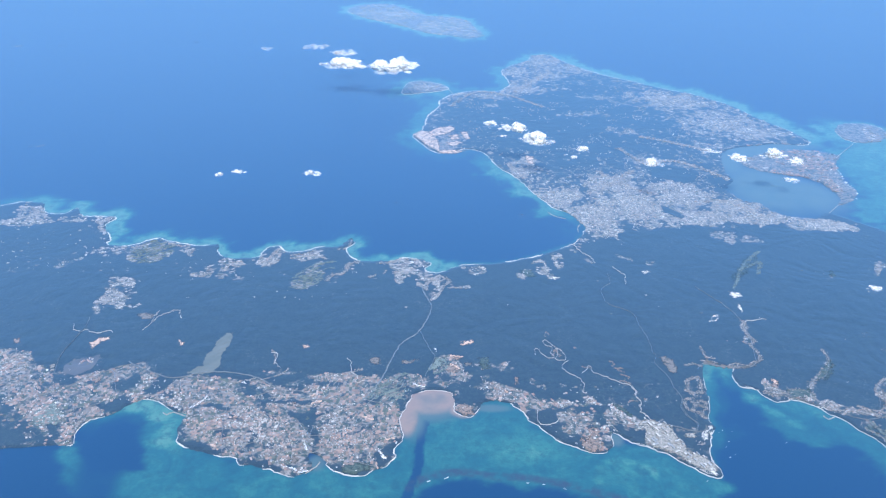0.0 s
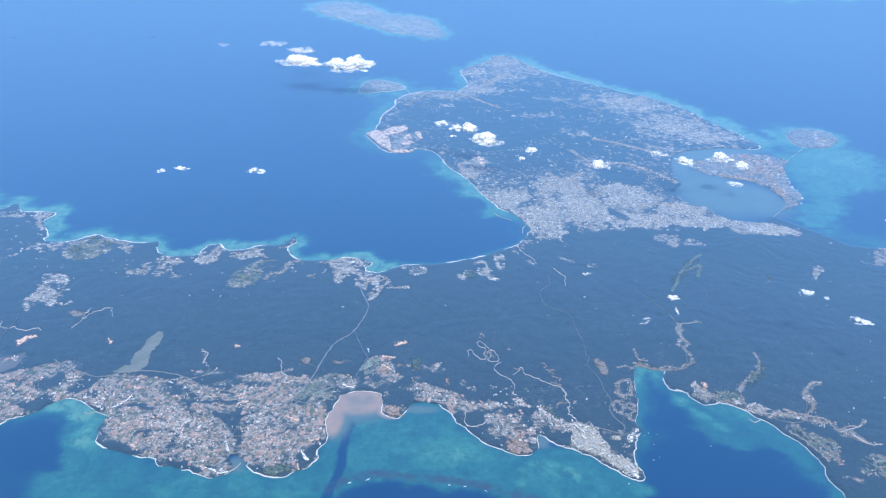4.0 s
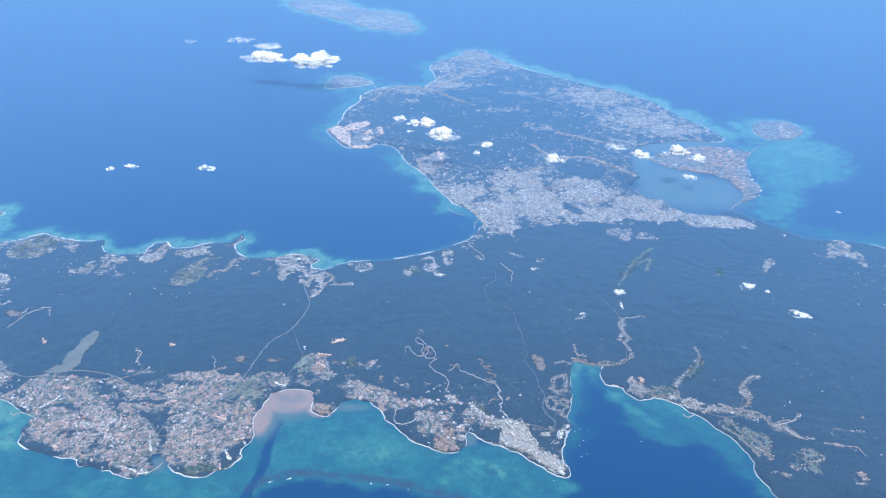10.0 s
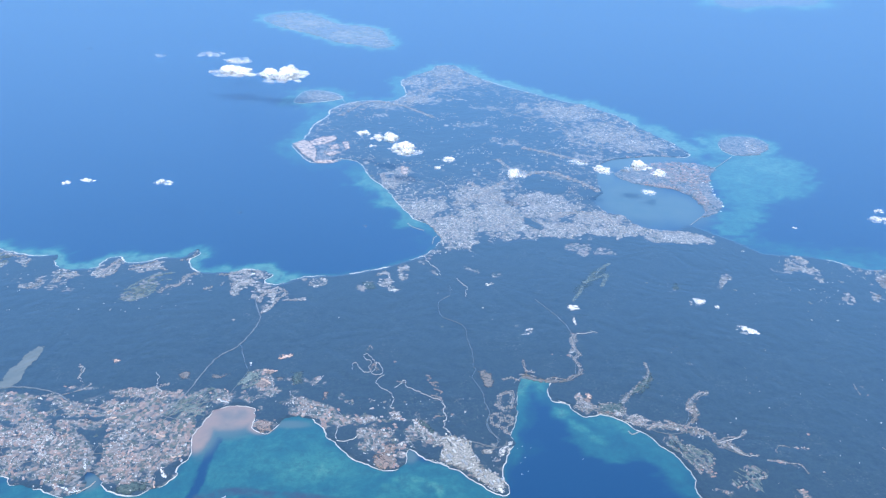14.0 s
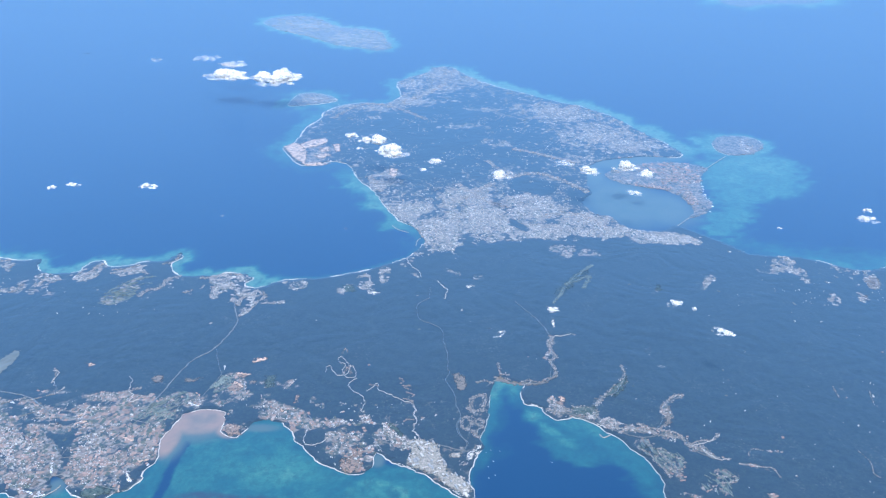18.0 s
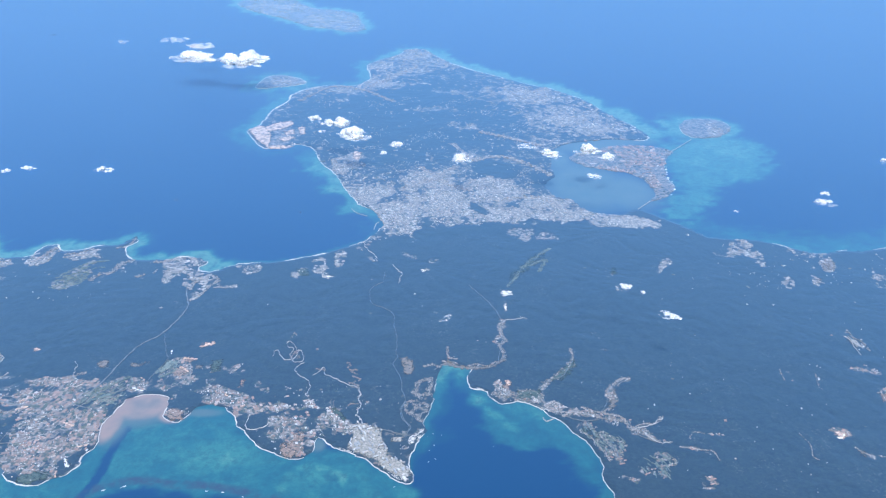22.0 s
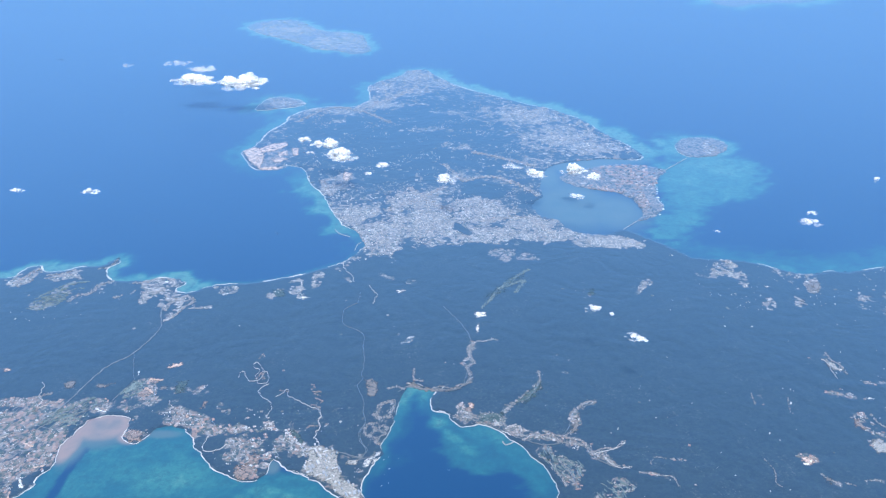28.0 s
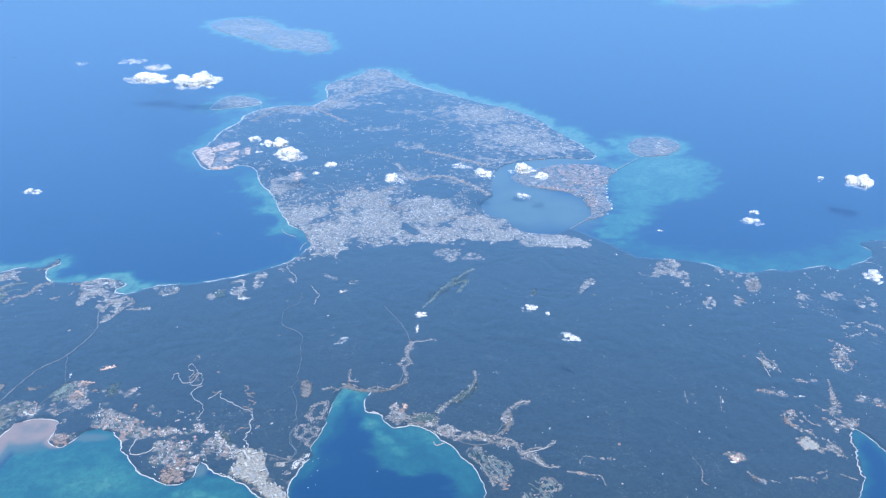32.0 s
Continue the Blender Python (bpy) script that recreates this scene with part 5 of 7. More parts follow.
SLABS += [
    ([(646.3, 724.6), (651.2, 719.6), (649.2, 704.8), (643.9, 709.7)], 0.45, DRY, 'clearing', 'bare cutting on a hill', 'clearing'),
    ([(580.1, 554.0), (588.1, 551.3), (582.9, 542.8), (579.6, 546.1)], 0.45, DRY, 'clearing', 'bare cutting in the woods', 'clearing'),
]
SLABS += [
    ([(207.9, 682.0), (214.9, 684.8), (220.9, 678.4), (222.6, 662.4), (218.5, 653.8), (213.0, 658.1)], 0.45, DRY, 'clearing', 'dull grey clearing beside the valley road', 'clearing'),
]
SLABS += [
    ([(88.5, 857.5), (102.0, 858.8), (107.3, 841.9), (95.5, 839.4)], 0.45, DRYGREEN, 'clearing', 'pale grass clearing behind the shore', 'clearing'),
    ([(116.1, 838.1), (126.2, 843.2), (134.0, 840.6), (127.6, 835.6)], 0.45, WHITE_ROCK, 'clearing', 'bright bare cutting behind the bay shore', 'clearing'),
    ([(226.1, 857.4), (235.3, 860.1), (238.2, 854.8), (229.8, 850.9)], 0.45, WHITE_ROCK, 'clearing', 'bright bare cutting on the slope', 'clearing'),
]
SLABS += [
    ([(301.3, 645.9), (306.0, 648.4), (311.3, 645.0), (305.6, 636.6)], 0.45, EARTH_PALE, 'clearing', 'bare orange cutting above the village', 'clearing'),
    ([(570.2, 569.8), (577.5, 571.2), (574.9, 566.3), (570.4, 566.3)], 0.45, WHITE_ROCK, 'yard', 'bright roof-like bare yard in the woods', 'yard'),
]
SLABS += [
    ([(634.4, 628.1), (641.7, 630.5), (640.0, 620.1), (643.3, 613.8), (636.6, 611.5), (633.4, 619.3)], 0.45, EARTH, 'clearing', 'bare pinkish cutting in the woods', 'clearing'),
    ([(635.6, 597.1), (646.9, 601.6), (651.3, 594.1), (653.2, 585.3), (643.3, 581.7), (635.4, 581.7), (635.2, 590.4)], 0.45, CONCRETE, 'yard', 'grey levelled yard with pale roofs', 'yard'),
    ([(648.7, 727.6), (651.6, 717.6), (655.5, 710.7), (656.0, 702.0), (649.6, 702.0), (646.5, 709.7)], 0.45, CONCRETE, 'clearing', 'pale quarry floor on a ridge', 'clearing'),
]
SLABS += [
    ([(697.0, 883.4), (705.6, 879.2), (694.3, 856.1), (688.9, 862.7)], 0.45, DRY, 'yard', 'bare pinkish yard behind the coast', 'yard'),
    ([(638.5, 874.6), (646.5, 871.9), (640.1, 863.7)], 0.45, WHITE_ROCK, 'yard', 'bright white yard behind the coast', 'yard'),
    ([(670.7, 886.0), (676.8, 883.2), (671.4, 874.8)], 0.45, WHITE_ROCK, 'yard', 'bright white yard behind the coast', 'yard'),
]



# ---- geometry helpers ----
def curve_points(pts, step=4.0, closed=False, rough=0.0, seed=0.0, straight=False, grain=0.11):
    """A smooth line through plan points, in even short steps, with a ragged edge."""
    p = np.array(pts, float)
    n = len(p)
    out = []
    for i in range(n if closed else n - 1):
        if closed:
            a, b, c, d = p[i - 1], p[i], p[(i + 1) % n], p[(i + 2) % n]
        else:
            a, b, c, d = p[max(i - 1, 0)], p[i], p[i + 1], p[min(i + 2, n - 1)]
        k = max(2, int(np.hypot(*(c - b)) / step))
        for u in np.linspace(0, 1, k, endpoint=False):
            q = 0.5 * (2 * b + (c - a) * u + (2 * a - 5 * b + 4 * c - d) * u * u + (3 * b - a - 3 * c + d) * u ** 3)
            if straight:
                q = b + (c - b) * u
            if rough:
                v = Vector((q[0] * grain, q[1] * grain, seed))
                q = q + rough * np.array([noise.fractal(v, 0.8, 2.1, 4), noise.fractal(v + Vector((9, 7, 3)), 0.8, 2.1, 4)])
            out.append(q)
    if not closed:
        out.append(p[-1])
    return np.array(out)


def inside(poly, x, y):
    """Which of the points lie in the polygon."""
    px, py = poly[:, 0], poly[:, 1]
    qx, qy = np.roll(px, -1), np.roll(py, -1)
    odd = np.zeros(len(x), bool)
    for a, b, c, d in zip(px, py, qx, qy):
        if b != d:
            cross = (b > y) != (d > y)
            odd ^= cross & (x < (c - a) * (y - b) / (d - b) + a)
    return odd


def gap(line, x, y, closed=True):
    """How far the points are from a line in plan."""
    best = np.full(len(x), 1e9)
    ends = np.roll(line, -1, 0) if closed else line[1:]
    for (a, b), (c, d) in zip(line, ends):
        ux, uy = c - a, d - b
        k = np.clip(((x - a) * ux + (y - b) * uy) / max(ux * ux + uy * uy, 1e-9), 0, 1)
        best = np.minimum(best, (x - a - k * ux) ** 2 + (y - b - k * uy) ** 2)
    return np.sqrt(best)


def smooth(v):
    v = np.clip(v, 0, 1)
    return v * v * (3 - 2 * v)


def mesh_object(name, verts, faces, mat, parent=None, attrs=()):
    me = bpy.data.meshes.new(name)
    me.from_pydata([tuple(map(float, v)) for v in verts], [], [tuple(map(int, f)) for f in faces])
    for key, values in attrs:
        me.attributes.new(key, "FLOAT", "POINT").data.foreach_set("value", np.asarray(values, np.float32))
    me.materials.append(mat)
    me.update()
    ob = new(name, me)
    if parent:
        ob.parent = parent
    return ob


def part(name, bm, material, parent, label=""):
    me = bpy.data.meshes.new(name)
    bm.to_mesh(me)
    bm.free()
    me.materials.append(material)
    ob = new(name, me)
    ob.parent = parent
    return tagged(ob, label) if label else ob


def empty(name, x, y, z=0.0, turn=0.0):
    ob = new(name)
    ob.matrix_basis = pose(x, y, z, 0, 0, turn)
    return ob


# ---- the land's plan ----
MAIN = curve_points(WEST_SHORE + BAY_SHORE + NORTH_SHORE + [(1000, 960), (1250, 990), (1400, 700), (1100, 470), (820, 470)] + PACIFIC_SHORE_C[::-1] + PACIFIC_SHORE_B[::-1] + PACIFIC_SHORE_A[::-1] + [(-520, 535), (-900, 560), (-1100, 800), (-900, 985), (-700, 1000)], 2.6, True, 2.2)
ISLANDS = {
    "ie_shape": curve_points(IE_ISLAND, 5, True, 3.0, 1.0),
    "sesoko_shape": curve_points(SESOKO_ISLAND, 4, True, 2.5, 2.0),
    "kouri_shape": curve_points(KOURI_ISLAND, 4, True, 2.5, 3.0),
    "yagaji_shape": curve_points(YAGAJI_ISLAND, 4, True, 2.5, 4.0),
    "izena_shape": curve_points(IZENA_ISLAND, 8, True, 5.0, 5.0),
}
DISTRICTS = PENINSULA + PENINSULA_B + FLAT_ISLAND + ROUND_ISLAND + SOUTH_FARMS + CAPE_TOWN + CAPE_TOWN_B + RED_BAY + CAMP
QUARTERS = [(kind, curve_points(line, 3.0, True)) for kind, line in LAND_USES]
QUARTER_BOXES = [(line.min(0) - 4, line.max(0) + 4) for kind, line in QUARTERS]


def quarters(x, y):
    """Each traced quarter with the points in or near it and how far inside they are."""
    for (kind, line), (lo, hi) in zip(QUARTERS, QUARTER_BOXES):
        k = np.flatnonzero((x > lo[0]) & (x < hi[0]) & (y > lo[1]) & (y < hi[1]))
        if len(k):
            yield kind, k, gap(line, x[k], y[k]) * np.where(inside(line, x[k], y[k]), 1, -1)


def ragged(x, y):
    """How far the edge of a town strays in or out."""
    return np.array([0.55 * noise.fractal(Vector((p * 0.045, q * 0.03, 7.0)), 0.8, 2.1, 4) for p, q in zip(x, y)])


def rural(x, y):
    """Scattered clearings: many on the peninsula, few in the main woods."""
    base = np.where((y > 1040) & (x < 640), 0.40 - 0.22 * smooth(1.4 - np.hypot((x - 210) / 170, (y - 1420) / 210)), 0.0)
    base = np.maximum(base, np.where((y > 860) & (x > 560), 0.20, 0.0))
    base = np.maximum(base, np.where((y > 840) & (x < -20), 0.22, 0.0))
    return np.maximum(base, np.where((y < 640) & (x < 240), 0.30, 0.06))


def behind_ridge(x, y):
    """The wooded slope south of the city, where the houses stop short."""
    edge = np.interp(x, [150, 184, 221, 281, 349, 440, 517, 580], [915, 930, 948, 972, 977, 971, 966, 940])
    return (x > 150) & (x < 580) & (y < edge) & (y > 880)


def gullies(x, y):
    """1 along the wooded stream beds that cut up the farmland and the towns."""
    out = np.empty(len(x))
    for i in range(len(x)):
        v = Vector((x[i] * 0.016, y[i] * 0.021, 31.0))
        out[i] = 1.0 - abs(noise.noise(v) + 0.45 * noise.noise(v * 2.7) + 0.25 * noise.noise(v * 6.1)) / 0.075
    return smooth(out) * np.where(y > 950, 0.6, np.where((y < 700) & (x < 40), 0.55, 1.0))


def valleys(x, y):
    """1 along the winding valley floors where hill villages string out."""
    out = np.empty(len(x))
    for i in range(len(x)):
        v = Vector((x[i] * 0.042, y[i] * 0.038, 77.0))
        out[i] = 1.25 - abs(noise.noise(v) + 0.45 * noise.noise(v * 2.4) + 0.3 * noise.noise(v * 5.3)) / 0.24
    return smooth(out)


def thickets(x, y):
    """Belts of scrub that run aslant through the farmland of the near coast: 0 in the scrub, 1 outside."""
    out = np.array([0.9 + 1.5 * noise.fractal(Vector((p * 0.055 + q * 0.045, (q - 0.7 * p) * 0.085, 19.0)), 0.8, 2.1, 4) for p, q in zip(x, y)])
    return np.where(y < 700, smooth(out), 1.0)


def strung_out(x, y):
    """How far the settlements keep to the valleys: hardly on the open coast, more in the hills."""
    near = np.interp(x, [-40, 0, 200, 250], [0.1, 0.35, 0.35, 0.45])
    return np.where(y < 700, near, np.where((y > 930) & (x > 100) & (x < 560) & (y < 1180), 0.25, 0.5))


def urban(x, y):
    """0 in the woods, 1 in the middle of a town or of farmland."""
    u = rural(x, y)
    bend = ragged(x, y)
    for a, b, rx, ry, kind in DISTRICTS:
        if kind == "g":
            continue
        if kind != "s":
            u = np.maximum(u, 1.40 + bend - np.sqrt(((x - a) / rx) ** 2 + ((y - b) / ry) ** 2))
        else:
            u = np.maximum(u, 0.75 + bend * 0.5 - 0.6 * np.sqrt(((x - a) / rx) ** 2 + ((y - b) / ry) ** 2))
    u = np.where(behind_ridge(x, y), rural(x, y) * 0.8, u)
    for kind, k, d in quarters(x, y):
        fray = d + (1.5 if kind == "f" else 0.0) + 6.0 * bend[k]
        if kind == "w":
            u[k] *= 1 - 0.9 * smooth(0.5 + (d - 1.6 + 3.0 * bend[k]) / 3)
        elif kind == "g":
            u[k] = np.maximum(u[k], 0.50 * smooth(0.6 + fray / 5))
        else:
            u[k] = np.maximum(u[k], (0.75 if kind == "i" else 0.66 if kind in "tf" else 0.50) * smooth(0.6 + fray / 5))
    u = u * (1 - strung_out(x, y) * (1 - valleys(x, y))) * (0.5 + 0.5 * thickets(x, y))
    return np.clip(u, 0, 1) * (1 - 0.85 * gullies(x, y))


def ridges(x, y):
    """Low wooded hills cut up by many small branching valleys."""
    out = np.empty(len(x))
    for i in range(len(x)):
        v = Vector((x[i] * 0.02, y[i] * 0.02, 0.3))
        v += 0.6 * noise.noise_vector(v * 0.8)
        out[i] = 0.55 + 0.5 * noise.noise(v * 0.6) + 0.55 * (abs(noise.noise(v * 1.9)) - 0.2) + 0.45 * (abs(noise.noise(v * 4.3)) - 0.2)
    return np.clip(out, 0, 1.5)


def heights(x, y, shore, u, tall=0.9):
    return 0.25 + smooth(shore / 4) * 0.35 + smooth((shore - 4) / 60) * (1 - 0.85 * smooth(u)) * tall * ridges(x, y)


HILLS, LOW_HILLS = 0.45, 0.4
COARSE = {"main": MAIN[::4], **{k: v[::2] for k, v in ISLANDS.items()}}


SHORE_CELL, SHORE_X, SHORE_Y = 3.0, np.arange(-1110, 1420, 3.0), np.arange(420, 1900, 3.0)


def shore_table():
    """How far inland each point of a fine grid over the mainland lies (below 0: at sea)."""
    gx, gy = (g.ravel() for g in np.meshgrid(SHORE_X, SHORE_Y))
    d = np.full(gx.size, -50.0)
    m = inside(COARSE["main"], gx, gy)
    near = np.full(gx.size, 1e9)
    line = COARSE["main"]
    for (a, b), (c, e) in zip(line, np.roll(line, -1, 0)):
        lo_x, hi_x = np.searchsorted(SHORE_X, (min(a, c) - 75, max(a, c) + 75))
        lo_y, hi_y = np.searchsorted(SHORE_Y, (min(b, e) - 75, max(b, e) + 75))
        if lo_x >= hi_x or lo_y >= hi_y:
            continue
        k = (np.arange(lo_y, hi_y)[:, None] * len(SHORE_X) + np.arange(lo_x, hi_x)).ravel()
        ux, uy = c - a, e - b
        w = np.clip(((gx[k] - a) * ux + (gy[k] - b) * uy) / max(ux * ux + uy * uy, 1e-9), 0, 1)
        near[k] = np.minimum(near[k], np.hypot(gx[k] - a - w * ux, gy[k] - b - w * uy))
    return (np.minimum(near, 75) * np.where(m, 1, -1)).reshape(len(SHORE_Y), len(SHORE_X))


INLAND = shore_table()


def inland(x, y):
    fx = np.clip((x - SHORE_X[0]) / SHORE_CELL, 0, len(SHORE_X) - 1.001)
    fy = np.clip((y - SHORE_Y[0]) / SHORE_CELL, 0, len(SHORE_Y) - 1.001)
    i, j = fx.astype(int), fy.astype(int)
    p, q = fx - i, fy - j
    return (INLAND[j, i] * (1 - p) + INLAND[j, i + 1] * p) * (1 - q) + (INLAND[j + 1, i] * (1 - p) + INLAND[j + 1, i + 1] * p) * q


def lie(x, y):
    """Heights of the ground at plan points, and whether they are on land."""
    x, y = np.asarray(x, float), np.asarray(y, float)
    z, land = np.zeros(len(x)), np.zeros(len(x), bool)
    u = urban(x, y)
    d = inland(x, y)
    m = d > 0
    if m.any():
        z[m] = heights(x[m], y[m], d[m], u[m], HILLS)
        land[m] = d[m] > 1.2
    for key, poly in COARSE.items():
        lo, hi = poly.min(0), poly.max(0)
        box = np.flatnonzero((x > lo[0]) & (x < hi[0]) & (y > lo[1]) & (y < hi[1])) if key != "main" else ()
        if len(box):
            box = box[inside(poly, x[box], y[box])]
        if len(box):
            d = gap(poly, x[box], y[box])
            z[box] = heights(x[box], y[box], d, u[box], LOW_HILLS)
            land[box] = d > 1.2
    return z, land


def settle(p):
    """Plan points taken at sea level, moved to where they lie on the raised ground."""
    eye = np.array([165.0, 13.0])
    h = lie(p[:, 0], p[:, 1])[0]
    q = p + (eye - p) * (h / 450.0)[:, None]
    h = lie(q[:, 0], q[:, 1])[0]
    return p + (eye - p) * (h / 450.0)[:, None]


def land_mesh(name, outline, coarse, cell, tall, farmed=0.0):
    from mathutils.geometry import delaunay_2d_cdt
    rng = np.random.default_rng(4)
    lo, hi = outline.min(0), outline.max(0)
    gx, gy = np.meshgrid(np.arange(lo[0], hi[0], cell), np.arange(lo[1], hi[1], cell))
    gx, gy = gx.ravel() + rng.uniform(-0.35, 0.35, gx.size) * cell, gy.ravel() + rng.uniform(-0.35, 0.35, gy.size) * cell
    keep = (gx > -760) & (gx < 1150)
    gx, gy = gx[keep], gy[keep]
    keep = inside(coarse, gx, gy)
    gx, gy = gx[keep], gy[keep]
    keep = gap(coarse, gx, gy) > cell * 0.45
    gx, gy = gx[keep], gy[keep]
    n = len(outline)
    pts = [Vector(p) for p in outline] + [Vector(p) for p in zip(gx, gy)]
    vs, _, fs, *_ = delaunay_2d_cdt(pts, [(i, (i + 1) % n) for i in range(n)], [list(range(n))], 1, 1e-4)
    x, y = np.array([v[0] for v in vs]), np.array([v[1] for v in vs])
    d = gap(coarse, x, y)
    u = np.maximum(urban(x, y), farmed)
    z = heights(x, y, d, u, tall)
    z[d < 0.9] = 0.2
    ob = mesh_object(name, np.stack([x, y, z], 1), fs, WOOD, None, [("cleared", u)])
    return ob


# ---- land, sea, shores ----
mainland = land_mesh("ground_mainland", MAIN, COARSE["main"], 3.4, HILLS)
tagged(mainland, "dark green wooded mainland with bare clearings beside the sea", "land", kind="structure")
ISLE_LABELS = {"ie_shape": "long flat farmed island ringed by pale reef", "sesoko_shape": "small low green island beside the peninsula", "kouri_shape": "round green island with a farmed rim", "yagaji_shape": "low island of red fields and woods", "izena_shape": "distant pale island on the open sea"}
ISLE_FARMED = {"ie_shape": 1.0, "sesoko_shape": 0.6, "kouri_shape": 0.55, "yagaji_shape": 0.55, "izena_shape": 0.7}
for key, outline in ISLANDS.items():
    isle = land_mesh("ground_island", outline, COARSE[key], 6.0 if key in ("kouri_shape", "yagaji_shape", "sesoko_shape") else 12.0, LOW_HILLS, ISLE_FARMED[key])
    tagged(isle, ISLE_LABELS[key], "island", kind="structure")


def axis(*runs):
    return np.unique(np.concatenate([np.arange(a, b, s) for a, b, s in runs]))


def build_sea():
    xs = axis((-9000, -1000, 1000), (-1000, -420, 14), (-420, -50, 3.5), (-50, 185, 1.7), (185, 420, 3.5), (420, 960, 7), (960, 2000, 40), (2000, 9001, 1000))
    ys = axis((-3000, 400, 400), (400, 484, 3), (484, 640, 1.5), (640, 700, 3), (700, 1120, 6), (1120, 1460, 8), (1460, 2500, 16), (2500, 3200, 50), (3200, 9001, 580))
    gx, gy = np.meshgrid(xs, ys)
    x, y = gx.ravel(), gy.ravel()
    near = np.full(x.size, 1e9)
    for poly in COARSE.values():
        lo, hi = poly.min(0) - 130, poly.max(0) + 130
        m = (x > lo[0]) & (x < hi[0]) & (y > lo[1]) & (y < hi[1])
        near[m] = np.minimum(near[m], gap(poly, x[m], y[m]))
    shoal = np.zeros(x.size)
    stray = np.zeros(x.size)
    m = np.flatnonzero(near < 100)
    stray[m] = [noise.fractal(Vector((p * 0.03, q * 0.03, 8.0)), 0.7, 2.1, 4) for p, q in zip(x[m], y[m])]
    # fringing reef: narrow on the bay side, wide in the lee of the capes
    for a, b, r, width, depth in FRINGES:
        k = smooth(1.5 - np.hypot(x - a, y - b) / r)
        shoal = np.maximum(shoal, k * depth * smooth(1.9 * (0.85 - near / width + 0.55 * stray * np.clip(near / 8, 0, 1))) ** 0.8)
    for line, soft, depth, rag in SHELVES:
        poly = curve_points(line, 10, True)
        lo, hi = poly.min(0) - 60, poly.max(0) + 60
        m = np.flatnonzero((x > lo[0]) & (x < hi[0]) & (y > lo[1]) & (y < hi[1]))
        d = gap(poly, x[m], y[m]) * np.where(inside(poly, x[m], y[m]), 1, -1)
        d += soft * rag * np.array([noise.fractal(Vector((p * 0.05, q * 0.07, 4.0)), 0.7, 2.1, 5) for p, q in zip(x[m], y[m])])
        shoal[m] = np.maximum(shoal[m], depth * smooth(0.5 + d / soft))
    wave = np.zeros(x.size)
    m = np.flatnonzero((y < 600) & (y > 470) & (np.abs(x + 15) < 30))
    wave[m] = [noise.fractal(Vector((p * 0.10, q * 0.10, 2.0)), 0.7, 2.1, 4) for p, q in zip(x[m], y[m])]
    for line, width, cut in CHANNELS:
        d = gap(curve_points(line, 8), x, y, False)
        shoal *= 1 - cut * smooth((1.5 - (d + 1.5 * wave) / width) * (1.8 if width < 5 else 1.0))
    shoal = np.maximum(shoal, 0.55 * smooth(1 - near / 4.0) * (shoal > 0.02))
    mud = np.zeros(x.size)
    for a, b, rx, ry, reach in MUD:
        mud = np.maximum(mud, smooth(1.6 * (1.4 - np.hypot((x - a) / rx, (y - b) / ry))) * smooth(1.1 - near / reach + 0.35 * stray))
    silt = np.zeros(x.size)
    for a, b, rx, ry in SILT:
        silt = np.maximum(silt, smooth(1.5 - np.hypot((x - a) / rx, (y - b) / ry)))
    for a, b, rx, ry, more in PATCHES:
        shoal += more * smooth(1.4 - np.hypot((x - a) / rx, (y - b) / ry))
    edge = gap(curve_points(REEF_EDGE, 5), x, y, False)
    crest = smooth(1.5 - edge / 4.0) * (y < 560)
    m = np.flatnonzero(crest > 0)
    crest[m] *= np.clip([0.75 + 1.3 * noise.fractal(Vector((p * 0.12, q * 0.12, 5.0)), 0.7, 2.1, 4) for p, q in zip(x[m], y[m])], 0.1, 1)
    nx, ny = len(xs), len(ys)
    i = (np.arange(ny - 1)[:, None] * nx + np.arange(nx - 1)).ravel()
    faces = np.stack([i, i + 1, i + nx + 1, i + nx], 1)
    ob = mesh_object("water", np.stack([x, y, np.zeros(x.size)], 1), faces, SEA, None, [("shoal", np.clip(shoal, 0, 1.2)), ("mud", np.clip(mud, 0, 1)), ("silt", np.clip(silt, 0, 1)), ("crest", crest)])
    tagged(ob, "deep blue sea with turquoise coral shallows", "sea", kind="structure")


build_sea()


def ribbon(name, pts, width, lift, mat, drape=True, closed=False):
    """A raised strip along a line in plan; width may vary along it."""
    p = settle(np.asarray(pts, float)) if drape else np.asarray(pts, float)
    t = np.gradient(p, axis=0)
    t /= np.maximum(np.hypot(t[:, 0], t[:, 1]), 1e-6)[:, None]
    side = np.stack([-t[:, 1], t[:, 0]], 1)
    w = np.broadcast_to(np.asarray(width, float), (len(p),))[:, None]
    a, b = p + side * w / 2, p - side * w / 2
    za = (lie(a[:, 0], a[:, 1])[0] if drape else np.zeros(len(p))) + lift
    zb = (lie(b[:, 0], b[:, 1])[0] if drape else np.zeros(len(p))) + lift
    n = len(p)
    verts = np.concatenate([np.c_[a, za], np.c_[b, zb], np.c_[a, za - 0.6], np.c_[b, zb - 0.6]])
    faces = []
    for i in range(n - 1):
        j = i + 1
        faces += [(i, j, n + j, n + i), (i, 2 * n + i, 2 * n + j, j), (n + i, n + j, 3 * n + j, 3 * n + i)]
    return mesh_object(name, verts, faces, mat)


